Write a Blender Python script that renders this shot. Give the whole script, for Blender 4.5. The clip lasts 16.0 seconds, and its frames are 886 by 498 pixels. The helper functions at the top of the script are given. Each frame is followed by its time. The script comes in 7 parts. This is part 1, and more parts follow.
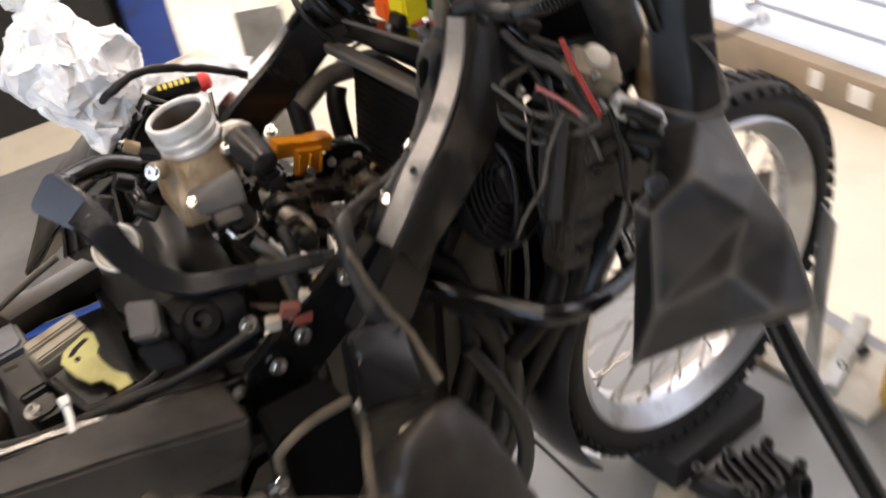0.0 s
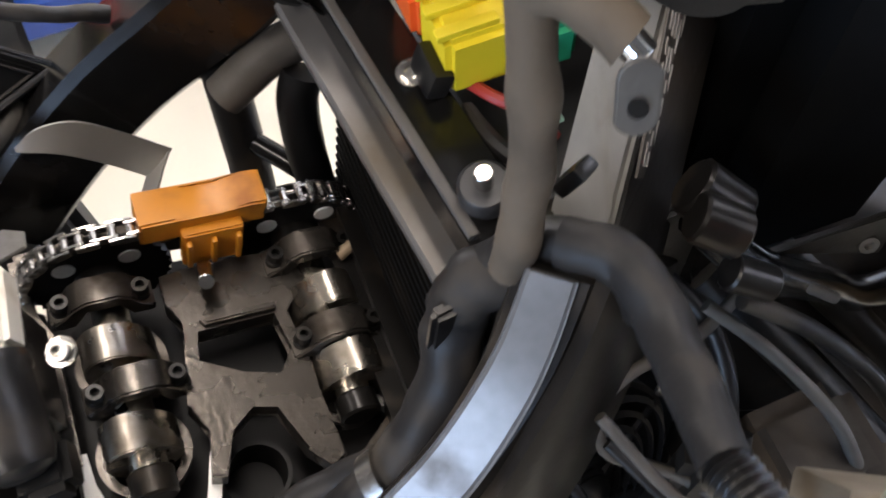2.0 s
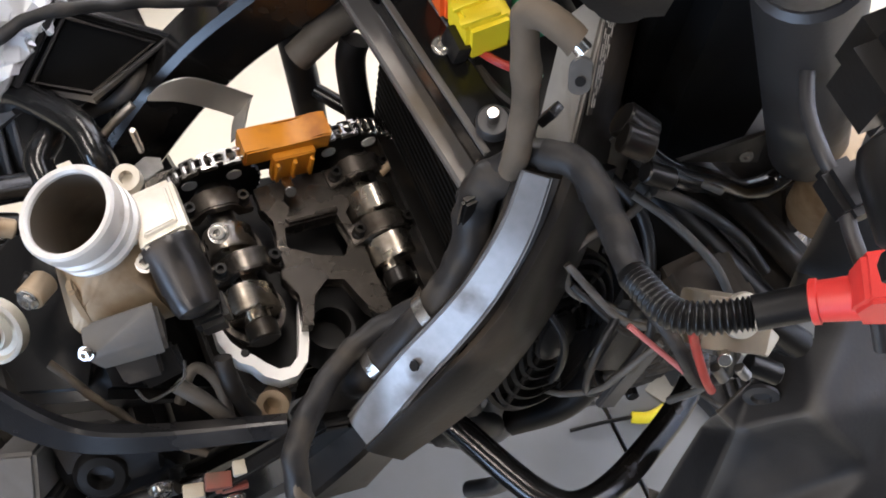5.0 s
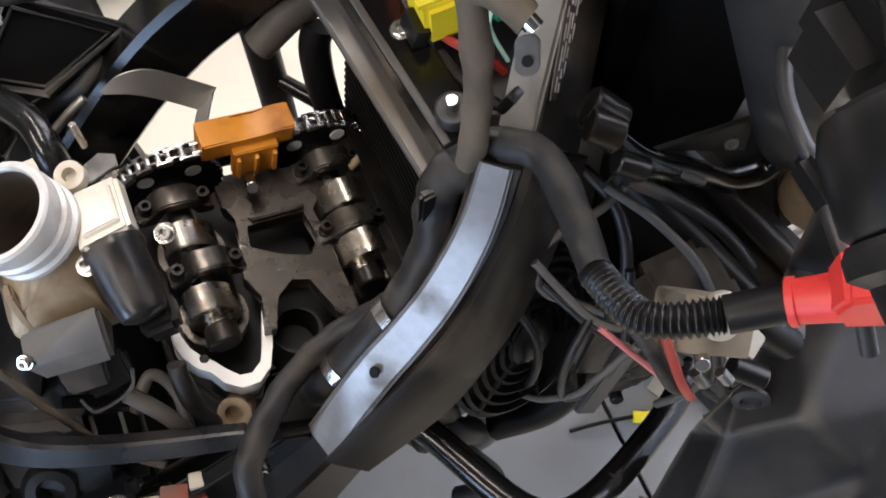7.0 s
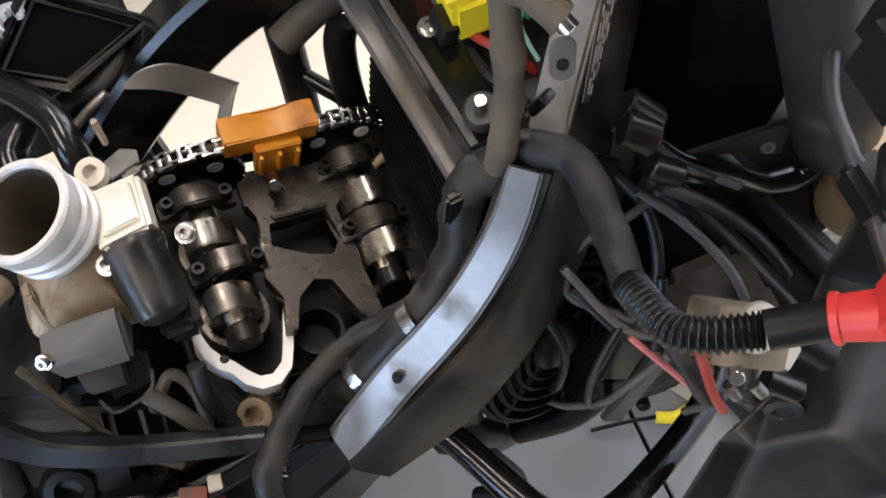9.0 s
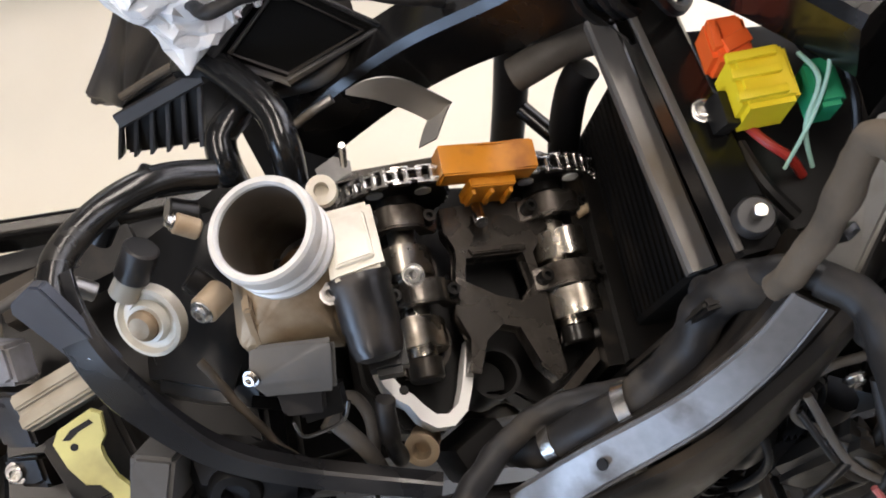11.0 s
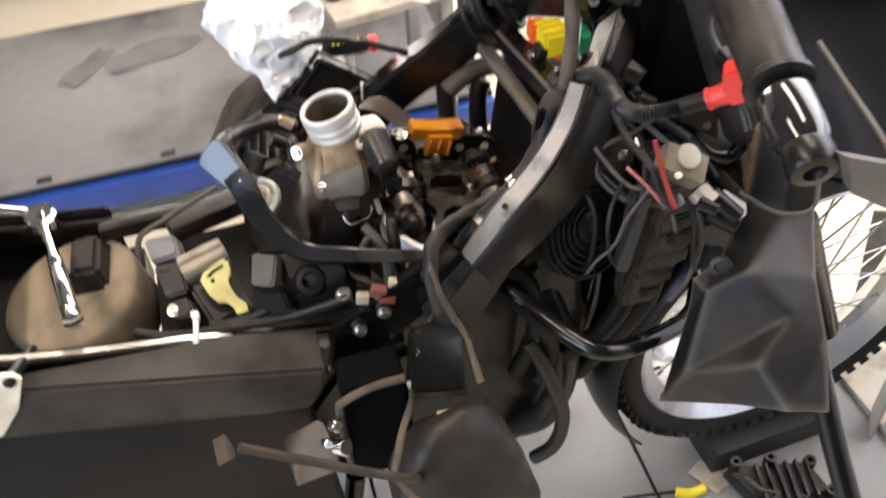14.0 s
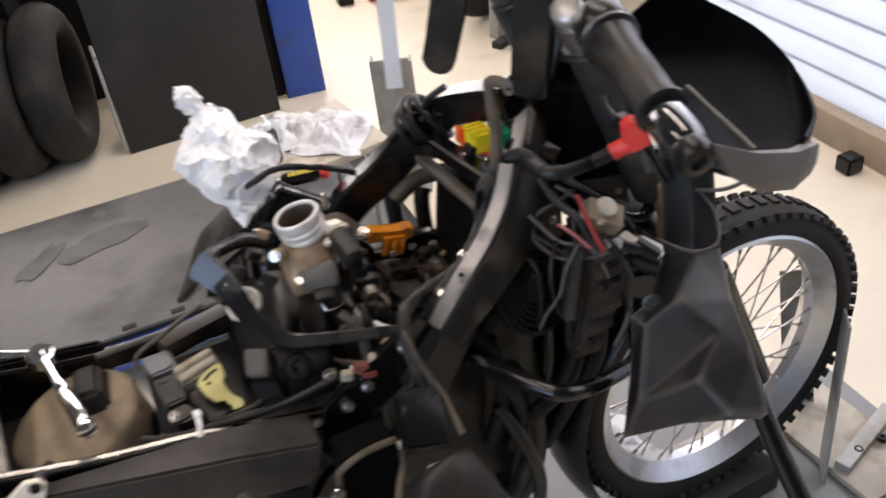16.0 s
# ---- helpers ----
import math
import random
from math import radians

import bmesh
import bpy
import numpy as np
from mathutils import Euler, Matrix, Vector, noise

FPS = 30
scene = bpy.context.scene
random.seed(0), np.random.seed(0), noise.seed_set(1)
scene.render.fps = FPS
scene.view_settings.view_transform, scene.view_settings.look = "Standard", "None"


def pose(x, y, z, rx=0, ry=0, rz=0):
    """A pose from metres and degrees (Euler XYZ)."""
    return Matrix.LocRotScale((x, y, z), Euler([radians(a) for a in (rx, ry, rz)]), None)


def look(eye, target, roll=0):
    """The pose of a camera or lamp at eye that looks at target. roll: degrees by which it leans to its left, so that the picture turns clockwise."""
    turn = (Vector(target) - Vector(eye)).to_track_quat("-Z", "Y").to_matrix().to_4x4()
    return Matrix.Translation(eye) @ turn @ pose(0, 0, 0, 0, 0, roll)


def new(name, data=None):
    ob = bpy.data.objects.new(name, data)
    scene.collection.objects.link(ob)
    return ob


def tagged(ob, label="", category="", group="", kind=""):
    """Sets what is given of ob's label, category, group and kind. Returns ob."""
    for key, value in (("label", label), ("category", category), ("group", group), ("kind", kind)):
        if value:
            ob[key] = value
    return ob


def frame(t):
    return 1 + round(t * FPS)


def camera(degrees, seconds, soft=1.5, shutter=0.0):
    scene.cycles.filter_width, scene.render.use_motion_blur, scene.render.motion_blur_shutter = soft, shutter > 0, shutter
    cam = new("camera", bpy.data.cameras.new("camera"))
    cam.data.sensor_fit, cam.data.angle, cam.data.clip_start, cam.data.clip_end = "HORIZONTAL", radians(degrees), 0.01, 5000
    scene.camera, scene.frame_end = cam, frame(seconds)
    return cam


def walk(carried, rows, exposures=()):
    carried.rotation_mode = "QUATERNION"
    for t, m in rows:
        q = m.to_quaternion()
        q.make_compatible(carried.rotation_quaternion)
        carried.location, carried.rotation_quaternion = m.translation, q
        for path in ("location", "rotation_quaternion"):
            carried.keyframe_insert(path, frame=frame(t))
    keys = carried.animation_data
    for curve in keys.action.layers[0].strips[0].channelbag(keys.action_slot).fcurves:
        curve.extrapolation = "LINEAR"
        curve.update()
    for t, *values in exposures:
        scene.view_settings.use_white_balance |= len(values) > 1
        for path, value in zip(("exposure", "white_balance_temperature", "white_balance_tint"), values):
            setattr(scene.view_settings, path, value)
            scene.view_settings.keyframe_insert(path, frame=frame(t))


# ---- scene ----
cam = camera(52.0, 16.0, soft=1.8, shutter=0.5)
PATH = [
    (0, (-0.3177, -0.7954, 1.3153), (-0.0212, -0.2708, 0.8687), -8.24),
    (0.5, (-0.0751, -0.6701, 1.3532), (0.0966, -0.1216, 0.8714), -2.18),
    (1, (-0.0365, -0.5520, 1.3308), (0.0889, -0.0351, 0.8021), -4.10),
    (1.5, (-0.0255, -0.3804, 1.3539), (0.1273, 0.0483, 0.7578), -1.59),
    (2, (0.0360, -0.2275, 1.2529), (0.1434, 0.0788, 0.5768), -2.56),
    (2.5, (0.0538, -0.2063, 1.2518), (0.1294, 0.0563, 0.5533), -8.28),
    (3, (0.0460, -0.2132, 1.2638), (0.0990, 0.0040, 0.5479), -9.78),
    (3.5, (-0.0100, -0.2834, 1.3902), (0.0966, -0.0388, 0.6892), 0.98),
    (4, (-0.0223, -0.3098, 1.4315), (0.0842, -0.0504, 0.7359), -0.08),
    (6.3, (0.0017, -0.3051, 1.3973), (0.0961, -0.0591, 0.6951), -3.06),
    (6.5, (0.0081, -0.3054, 1.3927), (0.0997, -0.0532, 0.6923), -3.45),
    (7, (0.0140, -0.3068, 1.3915), (0.1032, -0.0511, 0.6921), -4.30),
    (7.5, (0.0140, -0.3068, 1.3885), (0.0995, -0.0548, 0.6873), -4.79),
    (8, (0.0135, -0.3013, 1.3834), (0.0938, -0.0496, 0.6815), -5.79),
    (8.5, (0.0159, -0.2980, 1.3832), (0.0909, -0.0442, 0.6814), -6.47),
    (9, (0.0152, -0.2950, 1.3825), (0.0861, -0.0397, 0.6808), -7.04),
    (9.5, (0.0095, -0.2918, 1.3825), (0.0801, -0.0377, 0.6804), -6.54),
    (10, (-0.0514, -0.2591, 1.3952), (0.0026, 0.0088, 0.6968), -5.23),
    (10.2, (-0.0627, -0.2511, 1.4008), (-0.0256, 0.0203, 0.7026), -6.83),
    (12.3, (-0.0693, -0.1436, 1.3671), (-0.0431, 0.0153, 0.6346), -0.91),
    (12.5, (-0.0776, -0.1966, 1.3807), (-0.0297, 0.0278, 0.6667), 0.10),
    (13, (-0.1255, -0.3990, 1.4305), (-0.0387, -0.0507, 0.7719), -1.21),
    (13.5, (-0.1707, -0.6866, 1.4765), (-0.0810, -0.2482, 0.8747), -3.16),
    (14, (-0.2074, -0.8249, 1.5499), (-0.0906, -0.3228, 1.0052), -4.08),
    (14.5, (-0.3389, -0.9368, 1.5832), (-0.1331, -0.3862, 1.1173), -3.68),
    (15, (-0.4768, -1.0019, 1.5914), (-0.2378, -0.4384, 1.1579), -4.41),
    (15.5, (-0.4852, -1.0360, 1.5897), (-0.2424, -0.4645, 1.1690), -5.15),
    (16, (-0.3021, -0.9936, 1.5527), (-0.0937, -0.4193, 1.1177), -7.59),
]
# seconds, stops, kelvin, tint
EXPOSURES = [(0.0, 0.02, 6900, 18), (0.5, 0.08, 6800, 18), (1.0, 0.38, 6650, 15), (1.5, 0.36, 6500, 18), (2.2, 0.30, 6050, 15), (4.0, 0.28, 6100, 16), (9.5, 0.22, 6150, 16), (10.0, 0.28, 6200, 16), (12.5, -0.18, 6250, 16), (13.0, -0.10, 6750, 16), (13.5, 0.14, 7050, 19), (14.0, 0.46, 6750, 17), (14.5, 0.14, 6600, 18), (15.0, -0.14, 6550, 19), (16.0, -0.30, 6450, 19)]
walk(cam, [(t, look(eye, target, roll)) for t, eye, target, roll in PATH], EXPOSURES)

# ---------------------------------------------------------------- world and lights
world = bpy.data.worlds.new("workshop_sky")
scene.world = world
world.use_nodes = True
wn = world.node_tree
sky = wn.nodes.new("ShaderNodeTexSky")
sky.sky_type, sky.sun_disc = "NISHITA", False
sky.sun_elevation, sky.sun_rotation = radians(40), radians(70)
wn.links.new(sky.outputs[0], wn.nodes["Background"].inputs[0])
wn.nodes["Background"].inputs[1].default_value = 0.10


def area_lamp(name, m, sx, sy, watts, color):
    data = bpy.data.lights.new(name, "AREA")
    data.shape, data.size, data.size_y, data.energy, data.color = "RECTANGLE", sx, sy, watts, color
    ob = new(name, data)
    ob.matrix_world = m
    return ob


area_lamp("shutter_daylight", look((1.60, 0.35, 1.75), (0.1, 0.1, 0.6)), 3.2, 1.7, 62, (1.0, 0.96, 0.95))
area_lamp("outside_daylight", look((2.5, 0.15, 1.5), (1.8, 0.15, 1.3)), 3.4, 2.8, 170, (0.90, 0.95, 1.0))
# added fill lamp set in the unseen window of the far wall
area_lamp("window_fill_light", look((0.0, 4.4, 1.75), (0.0, 0.0, 0.2)), 3.4, 1.6, 150, (1.0, 0.94, 0.86))
area_lamp("rear_window_daylight", look((-3.85, -2.2, 1.65), (0.0, -0.1, 0.9)), 2.6, 1.5, 118, (0.55, 0.745, 1.0))
# two added warm lamps below the ceiling, out of view, to fill the room
area_lamp("ceiling_fill_lamp", look((0.3, 1.0, 3.15), (0.3, 1.0, 0.0)), 0.3, 2.6, 48, (1.0, 0.90, 0.76))
area_lamp("ceiling_fill_lamp", look((-1.6, -0.6, 3.15), (-1.6, -0.6, 0.0)), 0.3, 2.6, 58, (1.0, 0.89, 0.74))

# ---------------------------------------------------------------- materials
MATS = {}


def mat(name, color, rough=0.5, metal=0.0, vary=0.25, scale=30.0, bump=0.15, bump_scale=None, dirt=None, dirt_amount=0.0, dirt_scale=9.0, coat=0.0, rand=0.0, spec=0.5):
    """A procedural surface: fine grain, a larger second colour (dust, stains) and a small relief."""
    m = bpy.data.materials.new(name)
    m.use_nodes = True
    t = m.node_tree
    b = t.nodes["Principled BSDF"]
    tc = t.nodes.new("ShaderNodeTexCoord")
    fine = t.nodes.new("ShaderNodeTexNoise")
    fine.inputs["Scale"].default_value, fine.inputs["Detail"].default_value = scale, 6.0
    t.links.new(tc.outputs["Object"], fine.inputs["Vector"])
    hsv = t.nodes.new("ShaderNodeMapRange")
    hsv.inputs["To Min"].default_value, hsv.inputs["To Max"].default_value = 1.0 - vary, 1.0 + vary
    t.links.new(fine.outputs["Fac"], hsv.inputs["Value"])
    mul = t.nodes.new("ShaderNodeMix")
    mul.data_type, mul.blend_type = "RGBA", "MULTIPLY"
    mul.inputs[0].default_value = 1.0
    mul.inputs[6].default_value = (*color, 1.0)
    t.links.new(hsv.outputs[0], mul.inputs[7])
    out = mul.outputs[2]
    big = t.nodes.new("ShaderNodeTexNoise")
    big.inputs["Scale"].default_value, big.inputs["Detail"].default_value = dirt_scale, 8.0
    t.links.new(tc.outputs["Object"], big.inputs["Vector"])
    if dirt is not None:
        ramp = t.nodes.new("ShaderNodeMapRange")
        ramp.inputs["From Min"].default_value, ramp.inputs["From Max"].default_value = 0.62 - 0.45 * dirt_amount, 0.78 - 0.25 * dirt_amount
        t.links.new(big.outputs["Fac"], ramp.inputs["Value"])
        mx = t.nodes.new("ShaderNodeMix")
        mx.data_type = "RGBA"
        t.links.new(ramp.outputs[0], mx.inputs[0])
        t.links.new(out, mx.inputs[6])
        mx.inputs[7].default_value = (*dirt, 1.0)
        out = mx.outputs[2]
        rr = t.nodes.new("ShaderNodeMapRange")
        rr.inputs["To Min"].default_value, rr.inputs["To Max"].default_value = rough, min(1.0, rough + 0.3)
        t.links.new(ramp.outputs[0], rr.inputs["Value"])
        t.links.new(rr.outputs[0], b.inputs["Roughness"])
    else:
        rr = t.nodes.new("ShaderNodeMapRange")
        rr.inputs["To Min"].default_value, rr.inputs["To Max"].default_value = max(0.02, rough - 0.12), min(1.0, rough + 0.12)
        t.links.new(big.outputs["Fac"], rr.inputs["Value"])
        t.links.new(rr.outputs[0], b.inputs["Roughness"])
    if rand:
        oi = t.nodes.new("ShaderNodeObjectInfo")
        mr = t.nodes.new("ShaderNodeMapRange")
        mr.inputs["To Min"].default_value, mr.inputs["To Max"].default_value = 1.0 - rand, 1.0 + rand
        t.links.new(oi.outputs["Random"], mr.inputs["Value"])
        m2 = t.nodes.new("ShaderNodeMix")
        m2.data_type, m2.blend_type = "RGBA", "MULTIPLY"
        m2.inputs[0].default_value = 1.0
        t.links.new(out, m2.inputs[6])
        t.links.new(mr.outputs[0], m2.inputs[7])
        out = m2.outputs[2]
    t.links.new(out, b.inputs["Base Color"])
    b.inputs["Metallic"].default_value = metal
    b.inputs["Coat Weight"].default_value = coat
    b.inputs["Specular IOR Level"].default_value = spec
    if bump:
        bn = t.nodes.new("ShaderNodeTexNoise")
        bn.inputs["Scale"].default_value, bn.inputs["Detail"].default_value = bump_scale or scale * 4, 4.0
        t.links.new(tc.outputs["Object"], bn.inputs["Vector"])
        bp = t.nodes.new("ShaderNodeBump")
        bp.inputs["Strength"].default_value, bp.inputs["Distance"].default_value = bump, 0.0007
        t.links.new(bn.outputs["Fac"], bp.inputs["Height"])
        t.links.new(bp.outputs[0], b.inputs["Normal"])
    MATS[name] = m
    return m


black_paint = mat("black_frame_paint", (0.006, 0.0058, 0.0057), 0.20, 0.0, 0.3, 40, 0.08, 260, (0.024, 0.019, 0.015), 0.10, 12, spec=0.4)
worn_steel = mat("worn_painted_steel", (0.25, 0.242, 0.238), 0.42, 0.7, 0.2, 140, 0.10, 420, (0.075, 0.068, 0.060), 0.20, 22)
black_plastic = mat("black_plastic", (0.006, 0.0058, 0.0057), 0.32, 0.0, 0.3, 50, 0.10, 400, (0.04, 0.032, 0.023), 0.08, 14, spec=0.35)
dusty_plastic = mat("dusty_black_plastic", (0.014, 0.0128, 0.0115), 0.42, 0.0, 0.35, 50, 0.2, 300, (0.060, 0.048, 0.035), 0.26, 15, spec=0.3)
grey_plastic = mat("dark_grey_plastic", (0.028, 0.027, 0.027), 0.38, 0.0, 0.25, 50, 0.10, 400, (0.10, 0.085, 0.06), 0.1, 16, spec=0.4)
rubber = mat("black_rubber", (0.0075, 0.0073, 0.0073), 0.40, 0.0, 0.3, 60, 0.2, 400, (0.05, 0.041, 0.03), 0.14, 14, spec=0.35)
tape = mat("grey_brown_tape_wrap", (0.014, 0.0134, 0.0134), 0.48, 0.0, 0.45, 55, 0.6, 130, (0.048, 0.041, 0.033), 0.26, 34, spec=0.3)
cloth_tube = mat("dusty_brown_sleeve", (0.11, 0.088, 0.064), 0.75, 0.0, 0.3, 50, 0.4, 300, (0.055, 0.046, 0.036), 0.4, 20, spec=0.3)
cast_alu = mat("cast_aluminium", (0.26, 0.25, 0.235), 0.38, 0.9, 0.22, 50, 0.25, 420, (0.10, 0.085, 0.065), 0.25, 18)
oily_alu = mat("oily_cast_aluminium", (0.105, 0.094, 0.082), 0.27, 0.85, 0.35, 60, 0.3, 340, (0.030, 0.023, 0.017), 0.34, 32)
tan_alu = mat("stained_throttle_casting", (0.36, 0.275, 0.18), 0.5, 0.35, 0.28, 40, 0.25, 350, (0.19, 0.12, 0.06), 0.4, 26)
ring_alu = mat("machined_aluminium_ring", (0.66, 0.645, 0.615), 0.46, 0.35, 0.14, 90, 0.12, 500, (0.42, 0.37, 0.30), 0.12, 30)
cream_alu = mat("pale_cast_bracket", (0.68, 0.64, 0.55), 0.5, 0.15, 0.12, 60, 0.2, 350, (0.45, 0.38, 0.28), 0.15, 24)
steel = mat("bare_steel", (0.52, 0.50, 0.47), 0.25, 1.0, 0.2, 70, 0.05, 300)
polished = mat("polished_cam_steel", (0.42, 0.385, 0.33), 0.27, 1.0, 0.2, 80, 0.08, 200, (0.11, 0.085, 0.06), 0.32, 40)
chrome = mat("chrome", (0.82, 0.82, 0.82), 0.08, 1.0, 0.06, 30, 0.02, 100)
dark_steel = mat("blackened_steel", (0.014, 0.013, 0.012), 0.30, 0.4, 0.3, 60, 0.1, 300, (0.05, 0.038, 0.025), 0.14, 30, spec=0.4)
white_gasket = mat("white_gasket_face", (0.82, 0.81, 0.78), 0.42, 0.1, 0.08, 40, 0.1, 300)
orange_plastic = mat("amber_plastic", (0.56, 0.215, 0.010), 0.35, 0.0, 0.15, 40, 0.1, 250, (0.30, 0.10, 0.015), 0.2, 30)
red_plastic = mat("red_rubber_cap", (0.72, 0.045, 0.035), 0.42, 0.0, 0.12, 40, 0.1, 300)
yellow_plastic = mat("yellow_connector", (0.85, 0.66, 0.02), 0.4, 0.0, 0.12, 40, 0.1, 300)
orange_red = mat("orange_connector", (0.85, 0.13, 0.02), 0.42, 0.0, 0.12, 40, 0.1, 300)
faded_red = mat("faded_red_plastic", (0.22, 0.045, 0.03), 0.6, 0.0, 0.2, 40, 0.1, 300, (0.10, 0.07, 0.05), 0.3, 20)
green_plastic = mat("green_connector", (0.02, 0.28, 0.13), 0.45, 0.0, 0.12, 40, 0.1, 300)
pale_yellow = mat("pale_yellow_plastic", (0.62, 0.58, 0.22), 0.5, 0.0, 0.2, 40, 0.12, 300, (0.35, 0.30, 0.14), 0.25, 20)
cream_plastic = mat("cream_plastic", (0.42, 0.38, 0.30), 0.5, 0.0, 0.15, 40, 0.12, 300, (0.25, 0.21, 0.15), 0.25, 20)
white_paint = mat("white_fairing_paint", (0.86, 0.81, 0.69), 0.35, 0.0, 0.06, 20, 0.04, 200, (0.5, 0.42, 0.30), 0.08, 10)
tyre_rubber = mat("tyre_rubber", (0.012, 0.0113, 0.0105), 0.7, 0.0, 0.3, 40, 0.3, 250, (0.042, 0.035, 0.027), 0.26, 10, spec=0.3)
rim_alu = mat("wheel_rim_aluminium", (0.62, 0.62, 0.62), 0.30, 0.85, 0.15, 40, 0.06, 300, (0.35, 0.33, 0.30), 0.15, 16)
dusty_lid = mat("dusty_tan_lid", (0.23, 0.185, 0.125), 0.75, 0.0, 0.25, 30, 0.25, 250, (0.12, 0.095, 0.066), 0.3, 16)
foil_mat = mat("crumpled_clear_film", (0.93, 0.93, 0.92), 0.20, 0.0, 0.05, 60, 0.6, 90)
rag_mat = mat("white_rag_cloth", (0.60, 0.61, 0.62), 0.9, 0.0, 0.2, 60, 0.6, 200, (0.30, 0.30, 0.30), 0.2, 20)
label_mat = mat("silver_label", (0.055, 0.048, 0.040), 0.4, 0.3, 0.15, 60, 0.05, 300)
label_ink = mat("label_print", (0.40, 0.37, 0.32), 0.6, 0.0, 0.1, 60, 0.0)
floor_mat = mat("cream_workshop_floor", (0.68, 0.615, 0.48), 0.38, 0.0, 0.05, 8, 0.05, 60, (0.50, 0.435, 0.325), 0.12, 2.2)
wall_mat = mat("painted_wall", (0.70, 0.69, 0.65), 0.8, 0.0, 0.05, 8, 0.08, 90, (0.55, 0.53, 0.48), 0.1, 2.0)
table_mat = mat("grey_lift_plate", (0.215, 0.215, 0.21), 0.5, 0.1, 0.12, 20, 0.1, 120, (0.18, 0.175, 0.16), 0.22, 5)
mat_rubber = mat("worn_grey_rubber_mat", (0.145, 0.143, 0.140), 0.46, 0.0, 0.2, 30, 0.25, 200, (0.048, 0.046, 0.044), 0.24, 2.6)
blue_paint = mat("blue_lift_paint", (0.015, 0.055, 0.26), 0.4, 0.0, 0.15, 20, 0.08, 150, (0.03, 0.04, 0.10), 0.15, 8)
dark_panel_mat = mat("charcoal_panel", (0.020, 0.019, 0.018), 0.55, 0.0, 0.15, 20, 0.1, 120, (0.036, 0.033, 0.030), 0.2, 4, spec=0.3)
galvanised = mat("galvanised_steel", (0.36, 0.355, 0.325), 0.48, 0.4, 0.25, 20, 0.1, 120, (0.24, 0.22, 0.18), 0.3, 9)
shutter_mat = mat("white_shutter_slat", (0.80, 0.83, 0.86), 0.45, 0.0, 0.04, 12, 0.05, 90)
st_ = shutter_mat.node_tree
st_glow, st_mix = st_.nodes.new("ShaderNodeBsdfTranslucent"), st_.nodes.new("ShaderNodeMixShader")
st_glow.inputs["Color"].default_value = (0.80, 0.86, 0.95, 1.0)
st_mix.inputs[0].default_value = 0.45
st_.links.new(st_.nodes["Principled BSDF"].outputs[0], st_mix.inputs[1])
st_.links.new(st_glow.outputs[0], st_mix.inputs[2])
st_.links.new(st_mix.outputs[0], st_.nodes["Material Output"].inputs["Surface"])
white_plain = mat("white_plastic_strip", (0.80, 0.80, 0.78), 0.5, 0.0, 0.05, 20, 0.05, 100)
can_blue = mat("blue_can_paint", (0.03, 0.05, 0.20), 0.3, 0.2, 0.1, 20, 0.03, 100)
can_yellow = mat("amber_can_paint", (0.60, 0.33, 0.03), 0.35, 0.1, 0.1, 20, 0.03, 100)
motor_black = mat("satin_black_motor_shell", (0.012, 0.0115, 0.0115), 0.30, 0.0, 0.3, 50, 0.12, 350, (0.045, 0.036, 0.028), 0.18, 26, spec=0.45)
sensor_grey = mat("mid_grey_plastic", (0.085, 0.083, 0.080), 0.45, 0.0, 0.2, 50, 0.12, 400, (0.13, 0.11, 0.085), 0.2, 20, spec=0.35)
gloss_black = mat("gloss_black_lacquer", (0.012, 0.012, 0.014), 0.08, 0.0, 0.1, 20, 0.02, 100, coat=0.8)
gloss_rubber = mat("glossy_black_rubber", (0.009, 0.009, 0.0092), 0.20, 0.0, 0.3, 60, 0.12, 200, (0.03, 0.026, 0.02), 0.12, 20, spec=0.5)
# near-black that carries the shade of holes, wells and recesses in its colour
hole_dark = mat("hole_shade_black", (0.006, 0.0055, 0.005), 0.5, 0.0, 0.3, 40, 0.1, 200, spec=0.3)
brown_bore = mat("sooty_bore", (0.17, 0.145, 0.115), 0.38, 0.7, 0.2, 40, 0.06, 200, (0.10, 0.075, 0.05), 0.25, 22)
amber_film = mat("oily_amber_plate", (0.055, 0.028, 0.008), 0.25, 0.6, 0.3, 60, 0.1, 200, (0.02, 0.012, 0.006), 0.45, 50)
wire_grey = mat("grey_wire_sleeve", (0.085, 0.076, 0.065), 0.5, 0.0, 0.25, 60, 0.1, 300, (0.05, 0.044, 0.037), 0.3, 25, spec=0.35)
red_wire = mat("red_wire", (0.30, 0.024, 0.016), 0.5, 0.0, 0.15, 60, 0.0)
pink_wire = mat("faded_pink_wire", (0.45, 0.13, 0.12), 0.5, 0.0, 0.15, 60, 0.0)
green_wire = mat("pale_green_wire", (0.30, 0.50, 0.42), 0.45, 0.0, 0.1, 60, 0.0)
fin_mat = mat("radiator_core", (0.005, 0.0048, 0.0045), 0.65, 0.0, 0.3, 60, 0.2, 400, (0.012, 0.010, 0.008), 0.2, 30, spec=0.06)
red_paint = mat("red_lacquer", (0.50, 0.05, 0.03), 0.4, 0.0, 0.1, 20, 0.02, 100)

